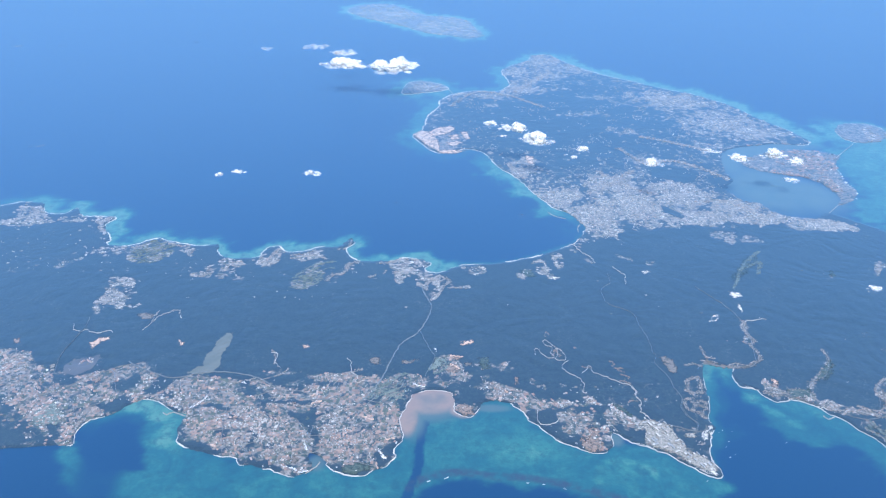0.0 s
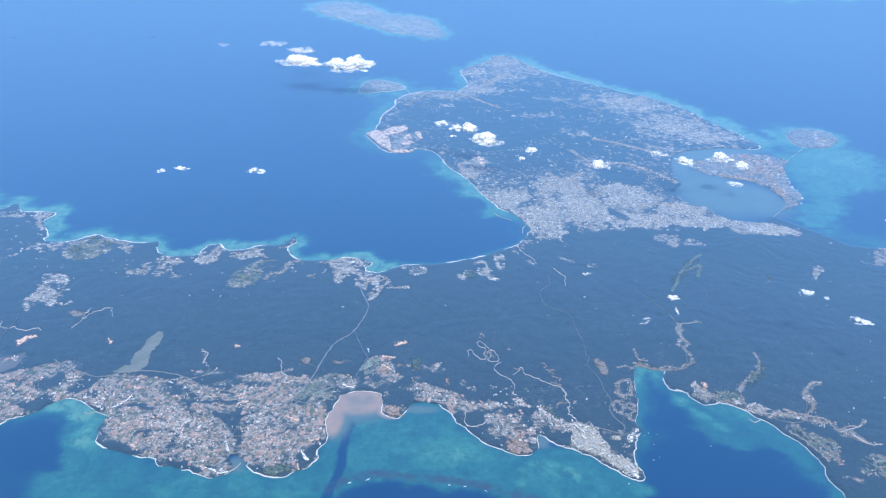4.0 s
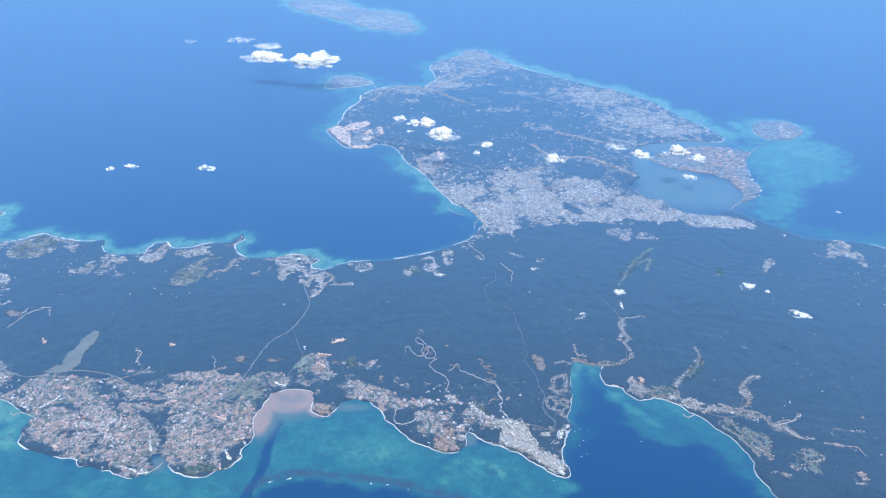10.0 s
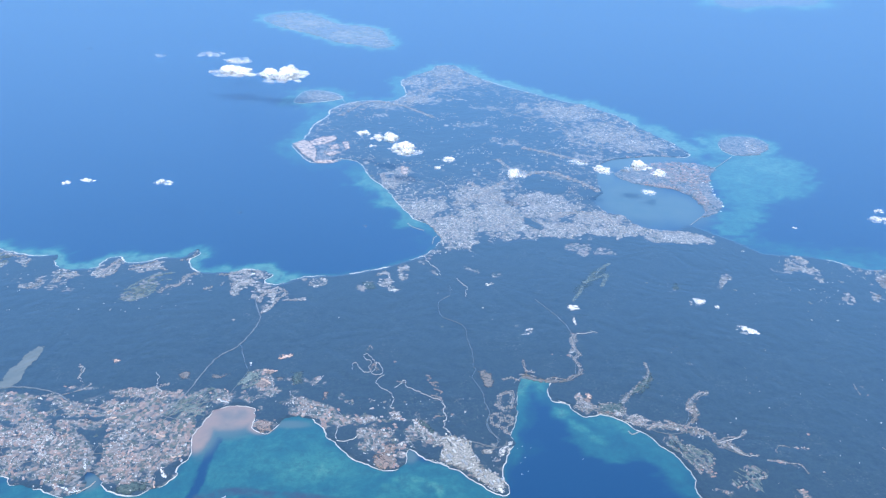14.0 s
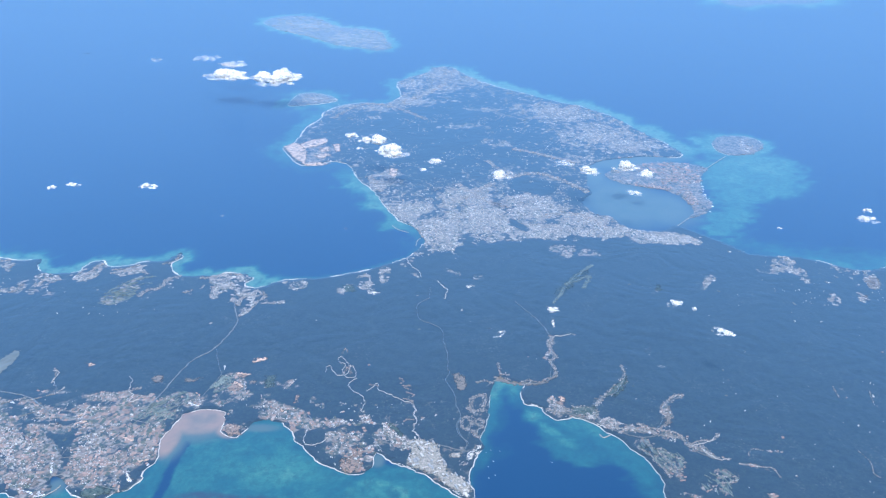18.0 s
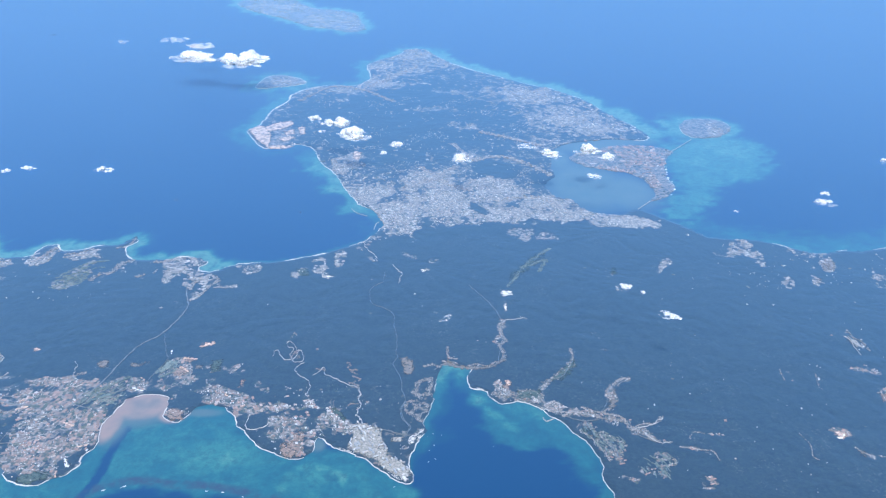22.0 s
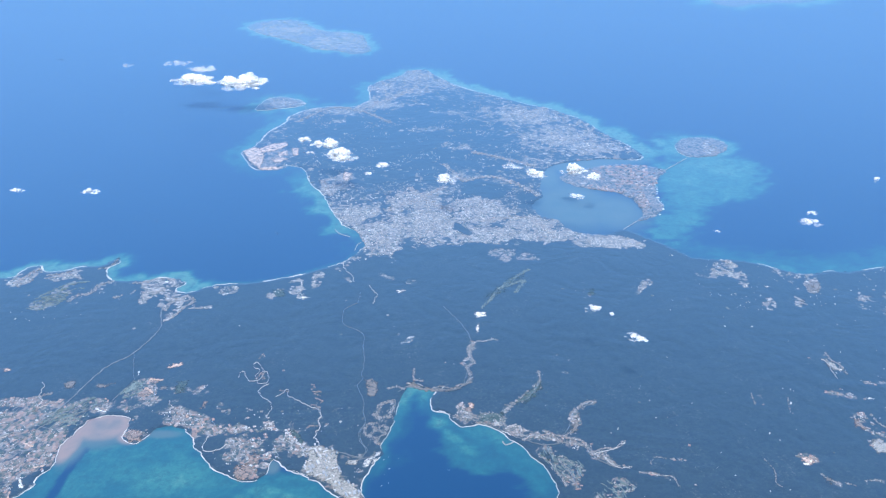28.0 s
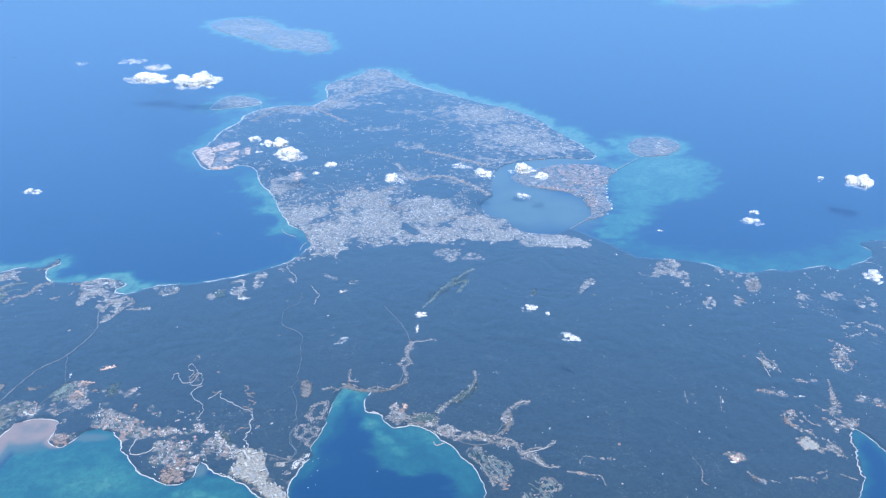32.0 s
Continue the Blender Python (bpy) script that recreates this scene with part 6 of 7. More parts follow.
def build_beaches():
    """Pale sand, broken where rock or town meets the water."""
    for outline, wide, seed in [(MAIN, 1.5, 0.0)] + [(o, 1.0, 5.0 + i) for i, o in enumerate(ISLANDS.values())]:
        c = np.vstack([outline, outline[:2]])
        w = np.array([noise.fractal(Vector((q[0] * 0.035, q[1] * 0.035, seed)), 0.8, 2.1, 5) for q in c])
        w = np.clip(wide * (0.5 + 1.7 * w), 0, 2.8) * np.where(c[:, 1] < 720, 0.55, 0.6)
        w = np.where(((c[:, 0] > 262) & (c[:, 0] < 345) & (c[:, 1] < 645)) | ((c[:, 0] > 148) & (c[:, 0] < 232) & (c[:, 1] < 585)), np.maximum(w, 0.75), w)
        w = np.where((c[:, 0] > 232) & (c[:, 0] < 268) & (c[:, 1] < 720), w * 0.55, w)
        w = np.where((c[:, 0] >= 318) & (c[:, 0] < 430) & (c[:, 1] < 620), np.maximum(w, 0.5) * 0.95, w)
        w = np.where((c[:, 0] > -130) & (c[:, 0] < 190) & (c[:, 1] < 640), np.maximum(w, 0.34 + 0.4 * np.sin(c[:, 0] * 0.31)), w)
        w = np.where((c[:, 0] > 430) & (c[:, 1] < 660), w * 0.45, w)
        w = np.where((c[:, 0] < 150) & (c[:, 1] > 800) & (c[:, 1] < 1040), w * 1.9, w)
        w = np.where((c[:, 0] < 330) & (c[:, 1] > 1040) & (c[:, 1] < 1750), np.maximum(w, 0.5) * np.where((c[:, 1] > 1360) & (seed == 0), 2.8, 1.5), w)
        run = []
        for i in range(len(c)):
            lagoon = 385 < c[i][0] < 562 and 990 < c[i][1] < 1300
            ok = w[i] > 0.25 and -700 < c[i][0] < 1000 and not lagoon
            if ok:
                run.append(i)
            if (not ok or i == len(c) - 1) and run:
                if len(run) > 5:
                    ww = w[run].copy()
                    ww[[0, -1]] = 0.2
                    tagged(ribbon("beach", c[run], ww, 0.32, SAND, False), "pale coral sand along the waterline", "beach", kind="structure")
                run = []


build_beaches()

# ---- roads and standing water ----
for number, (line, width, mat, label) in enumerate(ROADS):
    wild = mat in (TRACK, STREET)
    c = curve_points(line, 1.2, False, 1.7 if wild else 0.8, 0.0, False, 0.24 if wild else 0.11)
    uneven = 0.9 if mat is TRACK else 0.55
    w = np.array([(0.8 if mat is TRACK else 0.68) * width * max(0.25, 0.85 + uneven * noise.noise(Vector((p * 0.12, q * 0.12, 3.0)))) for p, q in c])
    tagged(ribbon("road", c, w, 0.55 + 0.012 * number, mat), label, "road", kind="structure")


FRAYED = {}


def frayed(mat):
    """The same ground, thinning out into the scrub round its rim."""
    if mat.name not in FRAYED:
        m = mat.copy()
        t = m.node_tree
        rim, co, tex, add, ramp = (t.nodes.new("ShaderNode" + k) for k in ("Attribute", "TexCoord", "TexNoise", "Math", "ValToRGB"))
        rim.attribute_name, add.operation = "inner", "ADD"
        tex.inputs["Scale"].default_value, tex.inputs["Detail"].default_value, tex.inputs["Roughness"].default_value = 0.33, 7.0, 0.75
        ramp.color_ramp.elements[0].position, ramp.color_ramp.elements[1].position = 0.56, 0.66
        t.links.new(co.outputs["Object"], tex.inputs["Vector"])
        t.links.new(rim.outputs["Fac"], add.inputs[0])
        t.links.new(tex.outputs["Fac"], add.inputs[1])
        t.links.new(add.outputs[0], ramp.inputs[0])
        t.links.new(ramp.outputs[0], t.nodes["Principled BSDF"].inputs["Alpha"])
        FRAYED[mat.name] = m
    return FRAYED[mat.name]


def patch(name, line, lift, mat, label, category, cell=1.6, rough=0.9):
    """A thin sheet of other ground that follows the land."""
    from mathutils.geometry import delaunay_2d_cdt
    c = curve_points(line, 0.9, True, 1.8 if mat is LAKE else rough, 6.0, True, 0.3)
    mid = c.mean(0)
    c = mid + (c - mid) * 1.06
    lo, hi = c.min(0), c.max(0)
    gx, gy = np.meshgrid(np.arange(lo[0], hi[0], cell), np.arange(lo[1], hi[1], cell))
    gx, gy = gx.ravel(), gy.ravel()
    k = inside(c, gx, gy)
    gx, gy = gx[k], gy[k]
    n = len(c)
    vs, _, fs, *_ = delaunay_2d_cdt([Vector(p) for p in c] + [Vector(p) for p in zip(gx, gy)], [(i, (i + 1) % n) for i in range(n)], [list(range(n))], 1, 1e-4)
    x, y = np.array([v[0] for v in vs]), np.array([v[1] for v in vs])
    d = gap(c, x, y)
    small = max(1.2, 0.35 * min(hi - lo))
    most = 0.22 if mat is QUARRY else 0.08 if mat is GREENS else 0.17 if mat is EARTH else 0.20
    inner = most * np.clip(d / min(3.0, small), 0, 1)
    if mat in (LAKE, DARK_LAKE):
        inner[:] = 0.6
    x, y = settle(np.stack([x, y], 1)).T
    z = lie(x, y)[0] + lift
    return tagged(mesh_object(name, np.stack([x, y, z], 1), fs, frayed(mat), None, [("inner", inner)]), label, category, kind="structure")


SLABS_DONE = 0
for line, lift, mat, name, label, category in SLABS:
    patch(name, line, 0.22 + 0.004 * SLABS_DONE, mat, label, category)
    SLABS_DONE += 1


def links(line, seed):
    """Golf fairways: pale narrow strips side by side along the slope, between belts of trees."""
    rng = np.random.default_rng(seed)
    (a, b), (rx, ry) = (line.min(0) + line.max(0)) / 2, (line.max(0) - line.min(0)) / 2
    turn = -1.1 if a > 300 else 0.5 if a < -100 else 0.9
    reach = max(rx, ry)
    number = 0
    for row in np.arange(-reach, reach, 1.7):
        at = -reach + rng.uniform(0, 6)
        while at < reach:
            span = rng.uniform(4, 11)
            t = np.linspace(-0.5, 0.5, 9)
            lx, ly = at + span * (t + 0.5), row + rng.uniform(-0.4, 0.4) + rng.uniform(-1.2, 1.2) * (1 - 4 * t * t) + 1.6 * np.sin(0.22 * (at + span * t) + seed)
            at += span + rng.uniform(1, 5)
            px, py = a + lx * math.cos(turn) - ly * math.sin(turn), b + lx * math.sin(turn) + ly * math.cos(turn)
            if rng.uniform() < 0.25 or not inside(line, px, py).all() or not lie(px, py)[1].all():
                continue
            w = rng.uniform(0.4, 1.05) * (1 + 0.4 * np.sin(7 * t + number)) * np.sqrt(np.clip(1 - (2 * t) ** 6, 0.05, 1))
            tagged(ribbon("fairway", np.stack([px, py], 1), w, 0.45 + 0.004 * (number % 60), GREEN), "pale mown golf fairway between trees", "fairway", "golf fairways", "structure")
            number += 1


for number, (kind, line) in enumerate(QUARTERS):
    if kind == "g":
        links(line, 300 + number)


# ---- towns and farmland ----
BOX = [(0, 1, 2, 3), (0, 4, 5, 1), (1, 5, 6, 2), (2, 6, 7, 3), (3, 7, 4, 0)]


def block_mesh(name, cx, cy, sx, sy, top, sink, turn, mat):
    """Many low blocks in one mesh: flat roofs, four walls, feet in the ground."""
    n = len(cx)
    z = lie(cx, cy)[0]
    ca, sa = np.cos(turn), np.sin(turn)
    verts = np.empty((n, 8, 3))
    for k, (u, v) in enumerate(((-0.5, -0.5), (0.5, -0.5), (0.5, 0.5), (-0.5, 0.5))):
        x, y = cx + u * sx * ca - v * sy * sa, cy + u * sx * sa + v * sy * ca
        verts[:, k] = np.stack([x, y, z + top], 1)
        verts[:, k + 4] = np.stack([x, y, z - sink], 1)
    faces = (np.array(BOX)[None] + 8 * np.arange(n)[:, None, None]).reshape(-1, 4)
    return mesh_object(name, verts.reshape(-1, 3), faces, mat)


# share of parcels that are tilled or paved, houses to a parcel, size of a house
KINDS = {"c": (0.70, 1.9, 1.0), "t": (0.72, 1.4, 0.95), "s": (0.40, 1.0, 0.9), "f": (0.95, 0.55, 0.9), "i": (0.6, 0.4, 1.2), "g": (0.35, 0.12, 0.8), "r": (0.22, 0.5, 0.8)}


def land_use(x, y):
    """What kind of district each plan point lies in (r: open country)."""
    best, kind = np.full(len(x), 0.0), np.full(len(x), "r")
    for a, b, rx, ry, k in DISTRICTS:
        score = 1.45 - np.hypot((x - a) / rx, (y - b) / ry)
        m = score > best
        best[m], kind[m] = score[m], k
    for use, k, d in quarters(x, y):
        k = k[d > -1.5]
        kind[k] = np.where(kind[k] == "r", "f", kind[k]) if use == "f" else "r" if use == "w" else use
    return kind


def unit_block(name, mat, lip=0.0):
    """A one-metre block with its top at 0; lip: a low parapet round the top."""
    bm = bmesh.new()
    bmesh.ops.create_cube(bm, size=1.0, matrix=Matrix.Translation((0, 0, -0.5)))
    if lip:
        top = [f for f in bm.faces if f.normal.z > 0.9]
        inner = bmesh.ops.inset_region(bm, faces=top, thickness=0.06)
        for v in {v for f in top for v in f.verts}:
            v.co.z -= lip
    me = bpy.data.meshes.new(name)
    bm.to_mesh(me)
    bm.free()
    me.materials.append(mat)
    return me


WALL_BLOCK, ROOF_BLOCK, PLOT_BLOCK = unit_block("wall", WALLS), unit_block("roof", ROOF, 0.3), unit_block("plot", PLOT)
LEFT = {"building": 260, "plot": 300}


def own_building(x, y, sx, sy, top, turn, z, label):
    LEFT["building"] -= 1
    ob = empty("building", x, y, z, math.degrees(turn))
    for name, me, scale, lift in (("wall", WALL_BLOCK, (sx, sy, top + 0.8), top - 0.12), ("roof", ROOF_BLOCK, (sx * 1.04, sy * 1.04, 0.14), top + 0.02)):
        child = new(name, me)
        child.parent = ob
        child.matrix_basis = Matrix.LocRotScale((0, 0, lift), None, scale)
    tagged(ob, label, "building", "large buildings of the coast")


def own_plot(x, y, sx, sy, top, turn, z, label):
    LEFT["plot"] -= 1
    ob = new("field_plot", PLOT_BLOCK)
    ob.matrix_basis = Matrix.LocRotScale((x, y, z + top), Euler((0, 0, turn)), (sx, sy, 1.0))
    tagged(ob, label, "field", "farm plots of the coast")


def near_coast(v):
    """The stretch of coast that the flight passes closest to."""
    return (v[:, 0] > -330) & (v[:, 0] < 400) & (v[:, 1] < 640)


def build_region(x0, x1, y0, y1, zone, pw, ph, small, seed, label):
    """Parcels in small quarters, each quarter laid out its own way, with houses on them."""
    rng = np.random.default_rng(seed)
    nx, ny = max(2, int((x1 - x0) / zone)), max(2, int((y1 - y0) / zone))
    sx, sy = np.meshgrid(np.linspace(x0, x1, nx), np.linspace(y0, y1, ny))
    sx, sy = sx.ravel() + rng.uniform(-0.45, 0.45, sx.size) * zone, sy.ravel() + rng.uniform(-0.45, 0.45, sy.size) * zone
    lay = np.array([2.4 * noise.noise(Vector((p * 0.008, q * 0.008, 3.0))) for p, q in zip(sx, sy)]) + rng.normal(0, 0.18, sx.size)
    plots, homes, lanes = [], [], []
    for k in range(sx.size):
        if not (-660 < sx[k] < 1000):
            continue
        cw, ch = pw * rng.uniform(0.75, 1.35), ph * rng.uniform(0.75, 1.3)
        tilled, lived = rng.choice([(1.0, 0.3), (0.9, 1.0), (0.45, 0.9), (0.8, 2.1), (0.3, 0.3)]) if y0 < 700 else (1.0, 1.0)
        gx, gy = np.meshgrid(np.arange(-zone, zone, cw), np.arange(-zone, zone, ch))
        gx = gx + (np.arange(gx.shape[0]) % 2)[:, None] * cw * 0.45 + 0.12 * gy
        gx, gy = gx.ravel(), gy.ravel() + 1.4 * np.sin(gx.ravel() * 0.13 + k)
        ca, sa = math.cos(lay[k]), math.sin(lay[k])
        x, y = sx[k] + gx * ca - gy * sa, sy[k] + gx * sa + gy * ca
        m = (x > x0) & (x < x1) & (y > y0) & (y < y1)
        x, y = x[m], y[m]
        if len(x) == 0:
            continue
        own = np.full(len(x), True)
        mine = np.hypot(x - sx[k], y - sy[k])
        for j in np.flatnonzero(np.hypot(sx - sx[k], sy - sy[k]) < 3 * zone):
            own &= (j == k) | (mine <= np.hypot(x - sx[j], y - sy[j]))
        x, y = x[own], y[own]
        if len(x):
            dry = lie(x, y)[1]
            x, y = x[dry], y[dry]
        if len(x) == 0:
            continue
        kind, u = land_use(x, y), urban(x, y)
        open_coast = y0 < 700 and x1 < 200
        fq, rag, least = (0.11, 0.26, 0.42) if open_coast else (0.15, 0.34, 0.44)
        wild = np.array([noise.fractal(Vector((p * fq, q * fq, 2.0)), 0.8, 2.0, 4) for p, q in zip(x, y)])
        bare = u + rag * wild + rng.normal(0, 0.09, len(x))
        keep = (bare > least) & (kind != "q") & (~behind_ridge(x, y) | (rng.uniform(0, 1, len(x)) < 0.06))
        x, y, kind, bare = x[keep], y[keep], kind[keep], bare[keep]
        share, count, size = (np.array([KINDS[q][i] for q in kind]) for i in range(3))
        n = len(x)
        if n == 0:
            continue
        pick = rng.uniform(0, 1, n) < share * tilled
        w = cw * rng.uniform(0.80, 1.08, n) * np.where(rng.uniform(0, 1, n) < 0.10, 1.9, 1.0)
        h = ch * rng.uniform(0.75, 1.06, n) * np.where(rng.uniform(0, 1, n) < 0.06, 1.7, 1.0)
        plots.append(np.stack([x, y, w, h, 0.24 + rng.uniform(0, 0.10, n), lay[k] + rng.normal(0, 0.06, n)], 1)[pick])
        r = np.repeat(np.arange(n), rng.poisson(count * lived * np.clip(0.3 + bare, 0.3, 1.3)))
        m = len(r)
        if m:
            px, py = rng.uniform(-0.46, 0.46, m) * cw, rng.choice([-0.42, -0.1, 0.2, 0.42], m) * ch
            big = np.where(rng.uniform(0, 1, m) < 0.05, rng.uniform(1.8, 3.2, m), 1.0)
            base = small * size[r] * rng.uniform(0.42, 0.85, m) * big
            homes.append(np.stack([x[r] + px * ca - py * sa, y[r] + px * sa + py * ca, base * rng.uniform(1.0, 1.9, m), base, 0.42 + 0.45 * rng.uniform(0, 1, m) ** 3 + 0.1 * (big > 1), lay[k] + rng.choice([0, math.pi / 2], m) + rng.normal(0, 0.08, m)], 1))
        if n > 40 and y0 < 640:
            for q in range(2):
                t = np.linspace(-0.55, 0.55, 9) * zone
                off = rng.uniform(-0.35, 0.35) * zone
                th = lay[k] + (math.pi / 2 if q else 0)
                lanes.append(np.stack([sx[k] + t * math.cos(th) - off * math.sin(th), sy[k] + t * math.sin(th) + off * math.cos(th)], 1) + rng.normal(0, 0.9, (9, 2)))
    # far towns take the palettes greyed for haze
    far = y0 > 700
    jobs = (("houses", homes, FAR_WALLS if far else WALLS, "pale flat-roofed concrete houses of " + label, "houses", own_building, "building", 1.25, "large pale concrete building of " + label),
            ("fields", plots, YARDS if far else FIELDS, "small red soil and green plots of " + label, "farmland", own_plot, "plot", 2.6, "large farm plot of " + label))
    for name, sets, mat, text, category, single, key, least, words in jobs:
        v = np.concatenate([q for q in sets if len(q)]) if sets else np.zeros((0, 6))
        v = v[lie(v[:, 0], v[:, 1])[1]] if len(v) else v
        if len(v) == 0:
            continue
        big = np.flatnonzero(near_coast(v) & (np.sqrt(v[:, 2] * v[:, 3]) > least))
        big = rng.permutation(big)[:LEFT[key]]
        z = lie(v[big, 0], v[big, 1])[0] if len(big) else []
        for i, h in zip(big, z):
            single(*v[i], h, words)
        v = np.delete(v, big, 0)
        if name == "fields" and far:
            red = (v[:, 0] > 485) & (v[:, 1] > 1080) & (v[:, 1] < 1300)
            pale = v[:, 1] > 1950
            for pick, soil, words in ((red, FIELDS, "red soil plots and orchards of the low island"), (pale, PALE_FIELDS, "pale dry plots of the flat far island")):
                if pick.any():
                    w = v[pick]
                    tagged(block_mesh(name, w[:, 0], w[:, 1], w[:, 2], w[:, 3], w[:, 4], 0.9, w[:, 5], soil), words, category, kind="stuff")
            v = v[~red & ~pale]
            if len(v) == 0:
                continue
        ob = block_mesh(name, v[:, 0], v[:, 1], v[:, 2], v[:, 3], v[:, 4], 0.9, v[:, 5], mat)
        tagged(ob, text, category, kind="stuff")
    for number, lane in enumerate(lanes):
        ok = lie(lane[:, 0], lane[:, 1])[1] & (urban(lane[:, 0], lane[:, 1]) > 0.35)
        if ok.sum() > 4:
            c = curve_points(lane[ok], 1.5, False, 0.4)
            tagged(ribbon("road", c, rng.uniform(0.22, 0.36), 0.5 + 0.004 * (number % 40), STREET), "narrow pale street through a coastal town", "road", kind="structure")


REGIONS = [
    (-430, -250, 500, 720, 26, 2.1, 3.0, 0.78, "the southern farms"), (-250, -35, 505, 700, 24, 2.0, 2.8, 0.78, "the cape town"),
    (-35, 175, 530, 700, 22, 2.0, 2.6, 0.78, "the villages round the red bay"), (175, 240, 505, 620, 22, 2.6, 1.9, 1.0, "the coastal camp"),
    (240, 460, 500, 760, 20, 1.9, 1.3, 0.62, "the villages east of the bay"), (460, 760, 500, 760, 22, 2.0, 1.4, 0.62, "the eastern valley"),
    (-660, 60, 740, 1050, 26, 3.0, 2.2, 0.9, "the resort coast"), (60, 460, 760, 930, 24, 2.8, 2.2, 0.85, "the slopes behind the city"),
]
FAR_REGIONS = [
    (460, 1000, 760, 1000, 24, 2.8, 2.2, 0.8, "the north coast villages"), (100, 560, 930, 1180, 34, 2.6, 3.4, 0.80, "the peninsula city"),
    (-60, 640, 1180, 1900, 60, 3.8, 5.0, 0.85, "the peninsula hills"), (-270, 100, 2020, 2470, 90, 9.0, 8.0, 1.8, "the flat far island"),
    (-80, 20, 1555, 1655, 40, 6.0, 5.0, 1.4, "the small low island"), (640, 745, 1300, 1410, 40, 5.0, 4.4, 1.3, "the round island"),
]
for number, row in enumerate(REGIONS + FAR_REGIONS):
    build_region(*row[:8], 100 + number, row[8])


def build_hamlets():
    """Single houses strewn along the valleys and shores, between the villages."""
    rng = np.random.default_rng(77)
    for x0, x1, y0, y1, count, size, label in ((-40, 620, 1040, 1880, 16000, 0.8, "the peninsula"), (560, 1000, 800, 1000, 1300, 0.6, "the north coast"), (-640, 60, 780, 1040, 700, 0.65, "the resort coast"), (-420, 240, 500, 640, 2600, 0.6, "the southern coast"), (400, 780, 500, 860, 500, 0.5, "the eastern hills")):
        x, y = rng.uniform(x0, x1, count), rng.uniform(y0, y1, count)
        f = np.array([noise.fractal(Vector((p * 0.022, q * 0.022, 11.0)), 0.7, 2.1, 5) for p, q in zip(x, y)])
        keep = (f + 0.3 * valleys(x, y) + rng.normal(0, 0.09, count) > (0.38 if y0 > 1000 else 0.50)) & lie(x, y)[1]
        x, y = x[keep], y[keep]
        n = len(x)
        k = size * rng.uniform(0.5, 1.2, n) * np.where(rng.uniform(0, 1, n) < 0.06, 2.0, 1.0)
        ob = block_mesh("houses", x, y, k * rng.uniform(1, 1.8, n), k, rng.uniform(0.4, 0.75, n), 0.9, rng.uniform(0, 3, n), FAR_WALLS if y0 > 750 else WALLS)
        tagged(ob, "scattered pale houses and sheds of " + label, "houses", kind="stuff")


build_hamlets()


# ---- bare ground along tracks, valleys and shores ----
def strew(lines, mat, seed, name, label, category, coarse=1.0):
    """Small overlapping scraps of bare ground along lines in plan, thinning out to the sides."""
    rng = np.random.default_rng(seed)
    rows = []
    for line, spread in lines:
        c = curve_points(line, 0.6, False, 0.8)
        t = np.gradient(c, axis=0)
        way = np.arctan2(t[:, 1], t[:, 0])
        k = np.repeat(np.arange(len(c)), rng.poisson((0.5 + 1.15 * spread) / coarse ** 1.3, len(c)))
        n = len(k)
        off = rng.normal(0, 0.55 * spread, n)
        long, wide = coarse * rng.uniform(0.4, 1.5, n), coarse * rng.uniform(0.2, 0.55, n)
        rows.append(np.stack([c[k, 0] - np.sin(way[k]) * off, c[k, 1] + np.cos(way[k]) * off, long, wide, 0.34 + rng.uniform(0, 0.14, n), way[k] + rng.normal(0, 0.35, n)], 1))
    q = np.concatenate(rows)
    q = q[lie(q[:, 0], q[:, 1])[1]]
    tagged(block_mesh(name, q[:, 0], q[:, 1], q[:, 2], q[:, 3], q[:, 4], 0.9, q[:, 5], mat), label, category, kind="stuff")


strew(RANGE_GROUND, SCRAPED, 501, "bare_ground", "grey-brown trodden ground in rings on a wooded knoll", "bare ground")
strew(RIDGE_GROUND, FIELDS, 502, "bare_ground", "scraped pinkish earth along ridge tracks", "bare ground")
strew(BAY_GROUND, SCRAPED, 503, "bare_ground", "grey and tan open ground round the bay head", "bare ground")
strew(EAST_GROUND, SCRAPED, 504, "bare_ground", "pale streaks of open ground behind the east shore", "bare ground")
strew(RESORT_GROUND + RESORT_GROUND_B, SCRAPED, 506, "bare_ground", "grey and tan open ground of the resort coast", "bare ground", 1.35)
strew(LINKS_GROUND, GREEN, 507, "fairway", "pale mown grass winding between dark trees", "fairway", 1.5)
strew(VALLEY_GROUND + VALLEY_GROUND_B, SCRAPED, 508, "bare_ground", "pinkish open ground strung along the eastern valleys", "bare ground")
strew(CAPE_PLOTS, EARTH_PALE, 509, "bare_ground", "bright orange freshly turned plots among the farms", "bare ground", 1.7)
strew(CAPE_YARDS, HULL, 510, "houses", "large white roofs close together in the cape town", "houses", 1.2)
strew(CAPE_GREENS, GREEN, 511, "fairway", "dull green strips of mown grass between trees", "fairway", 1.6)
strew(CAPE_GROUND, SCRAPED, 512, "bare_ground", "grey and tan plots at the edge of the woods", "bare ground", 1.2)
strew(PENINSULA_GROUND, SCRAPED, 513, "bare_ground", "pale open plots between the city and the hills", "bare ground", 2.6)
strew(VALLEY_FIELDS, GREEN, 514, "fields", "blue-green fields on a valley floor", "farmland", 1.5)
strew(SHORE_SANDS, SAND, 505, "beach", "pale sand heaped along the waterline", "beach")


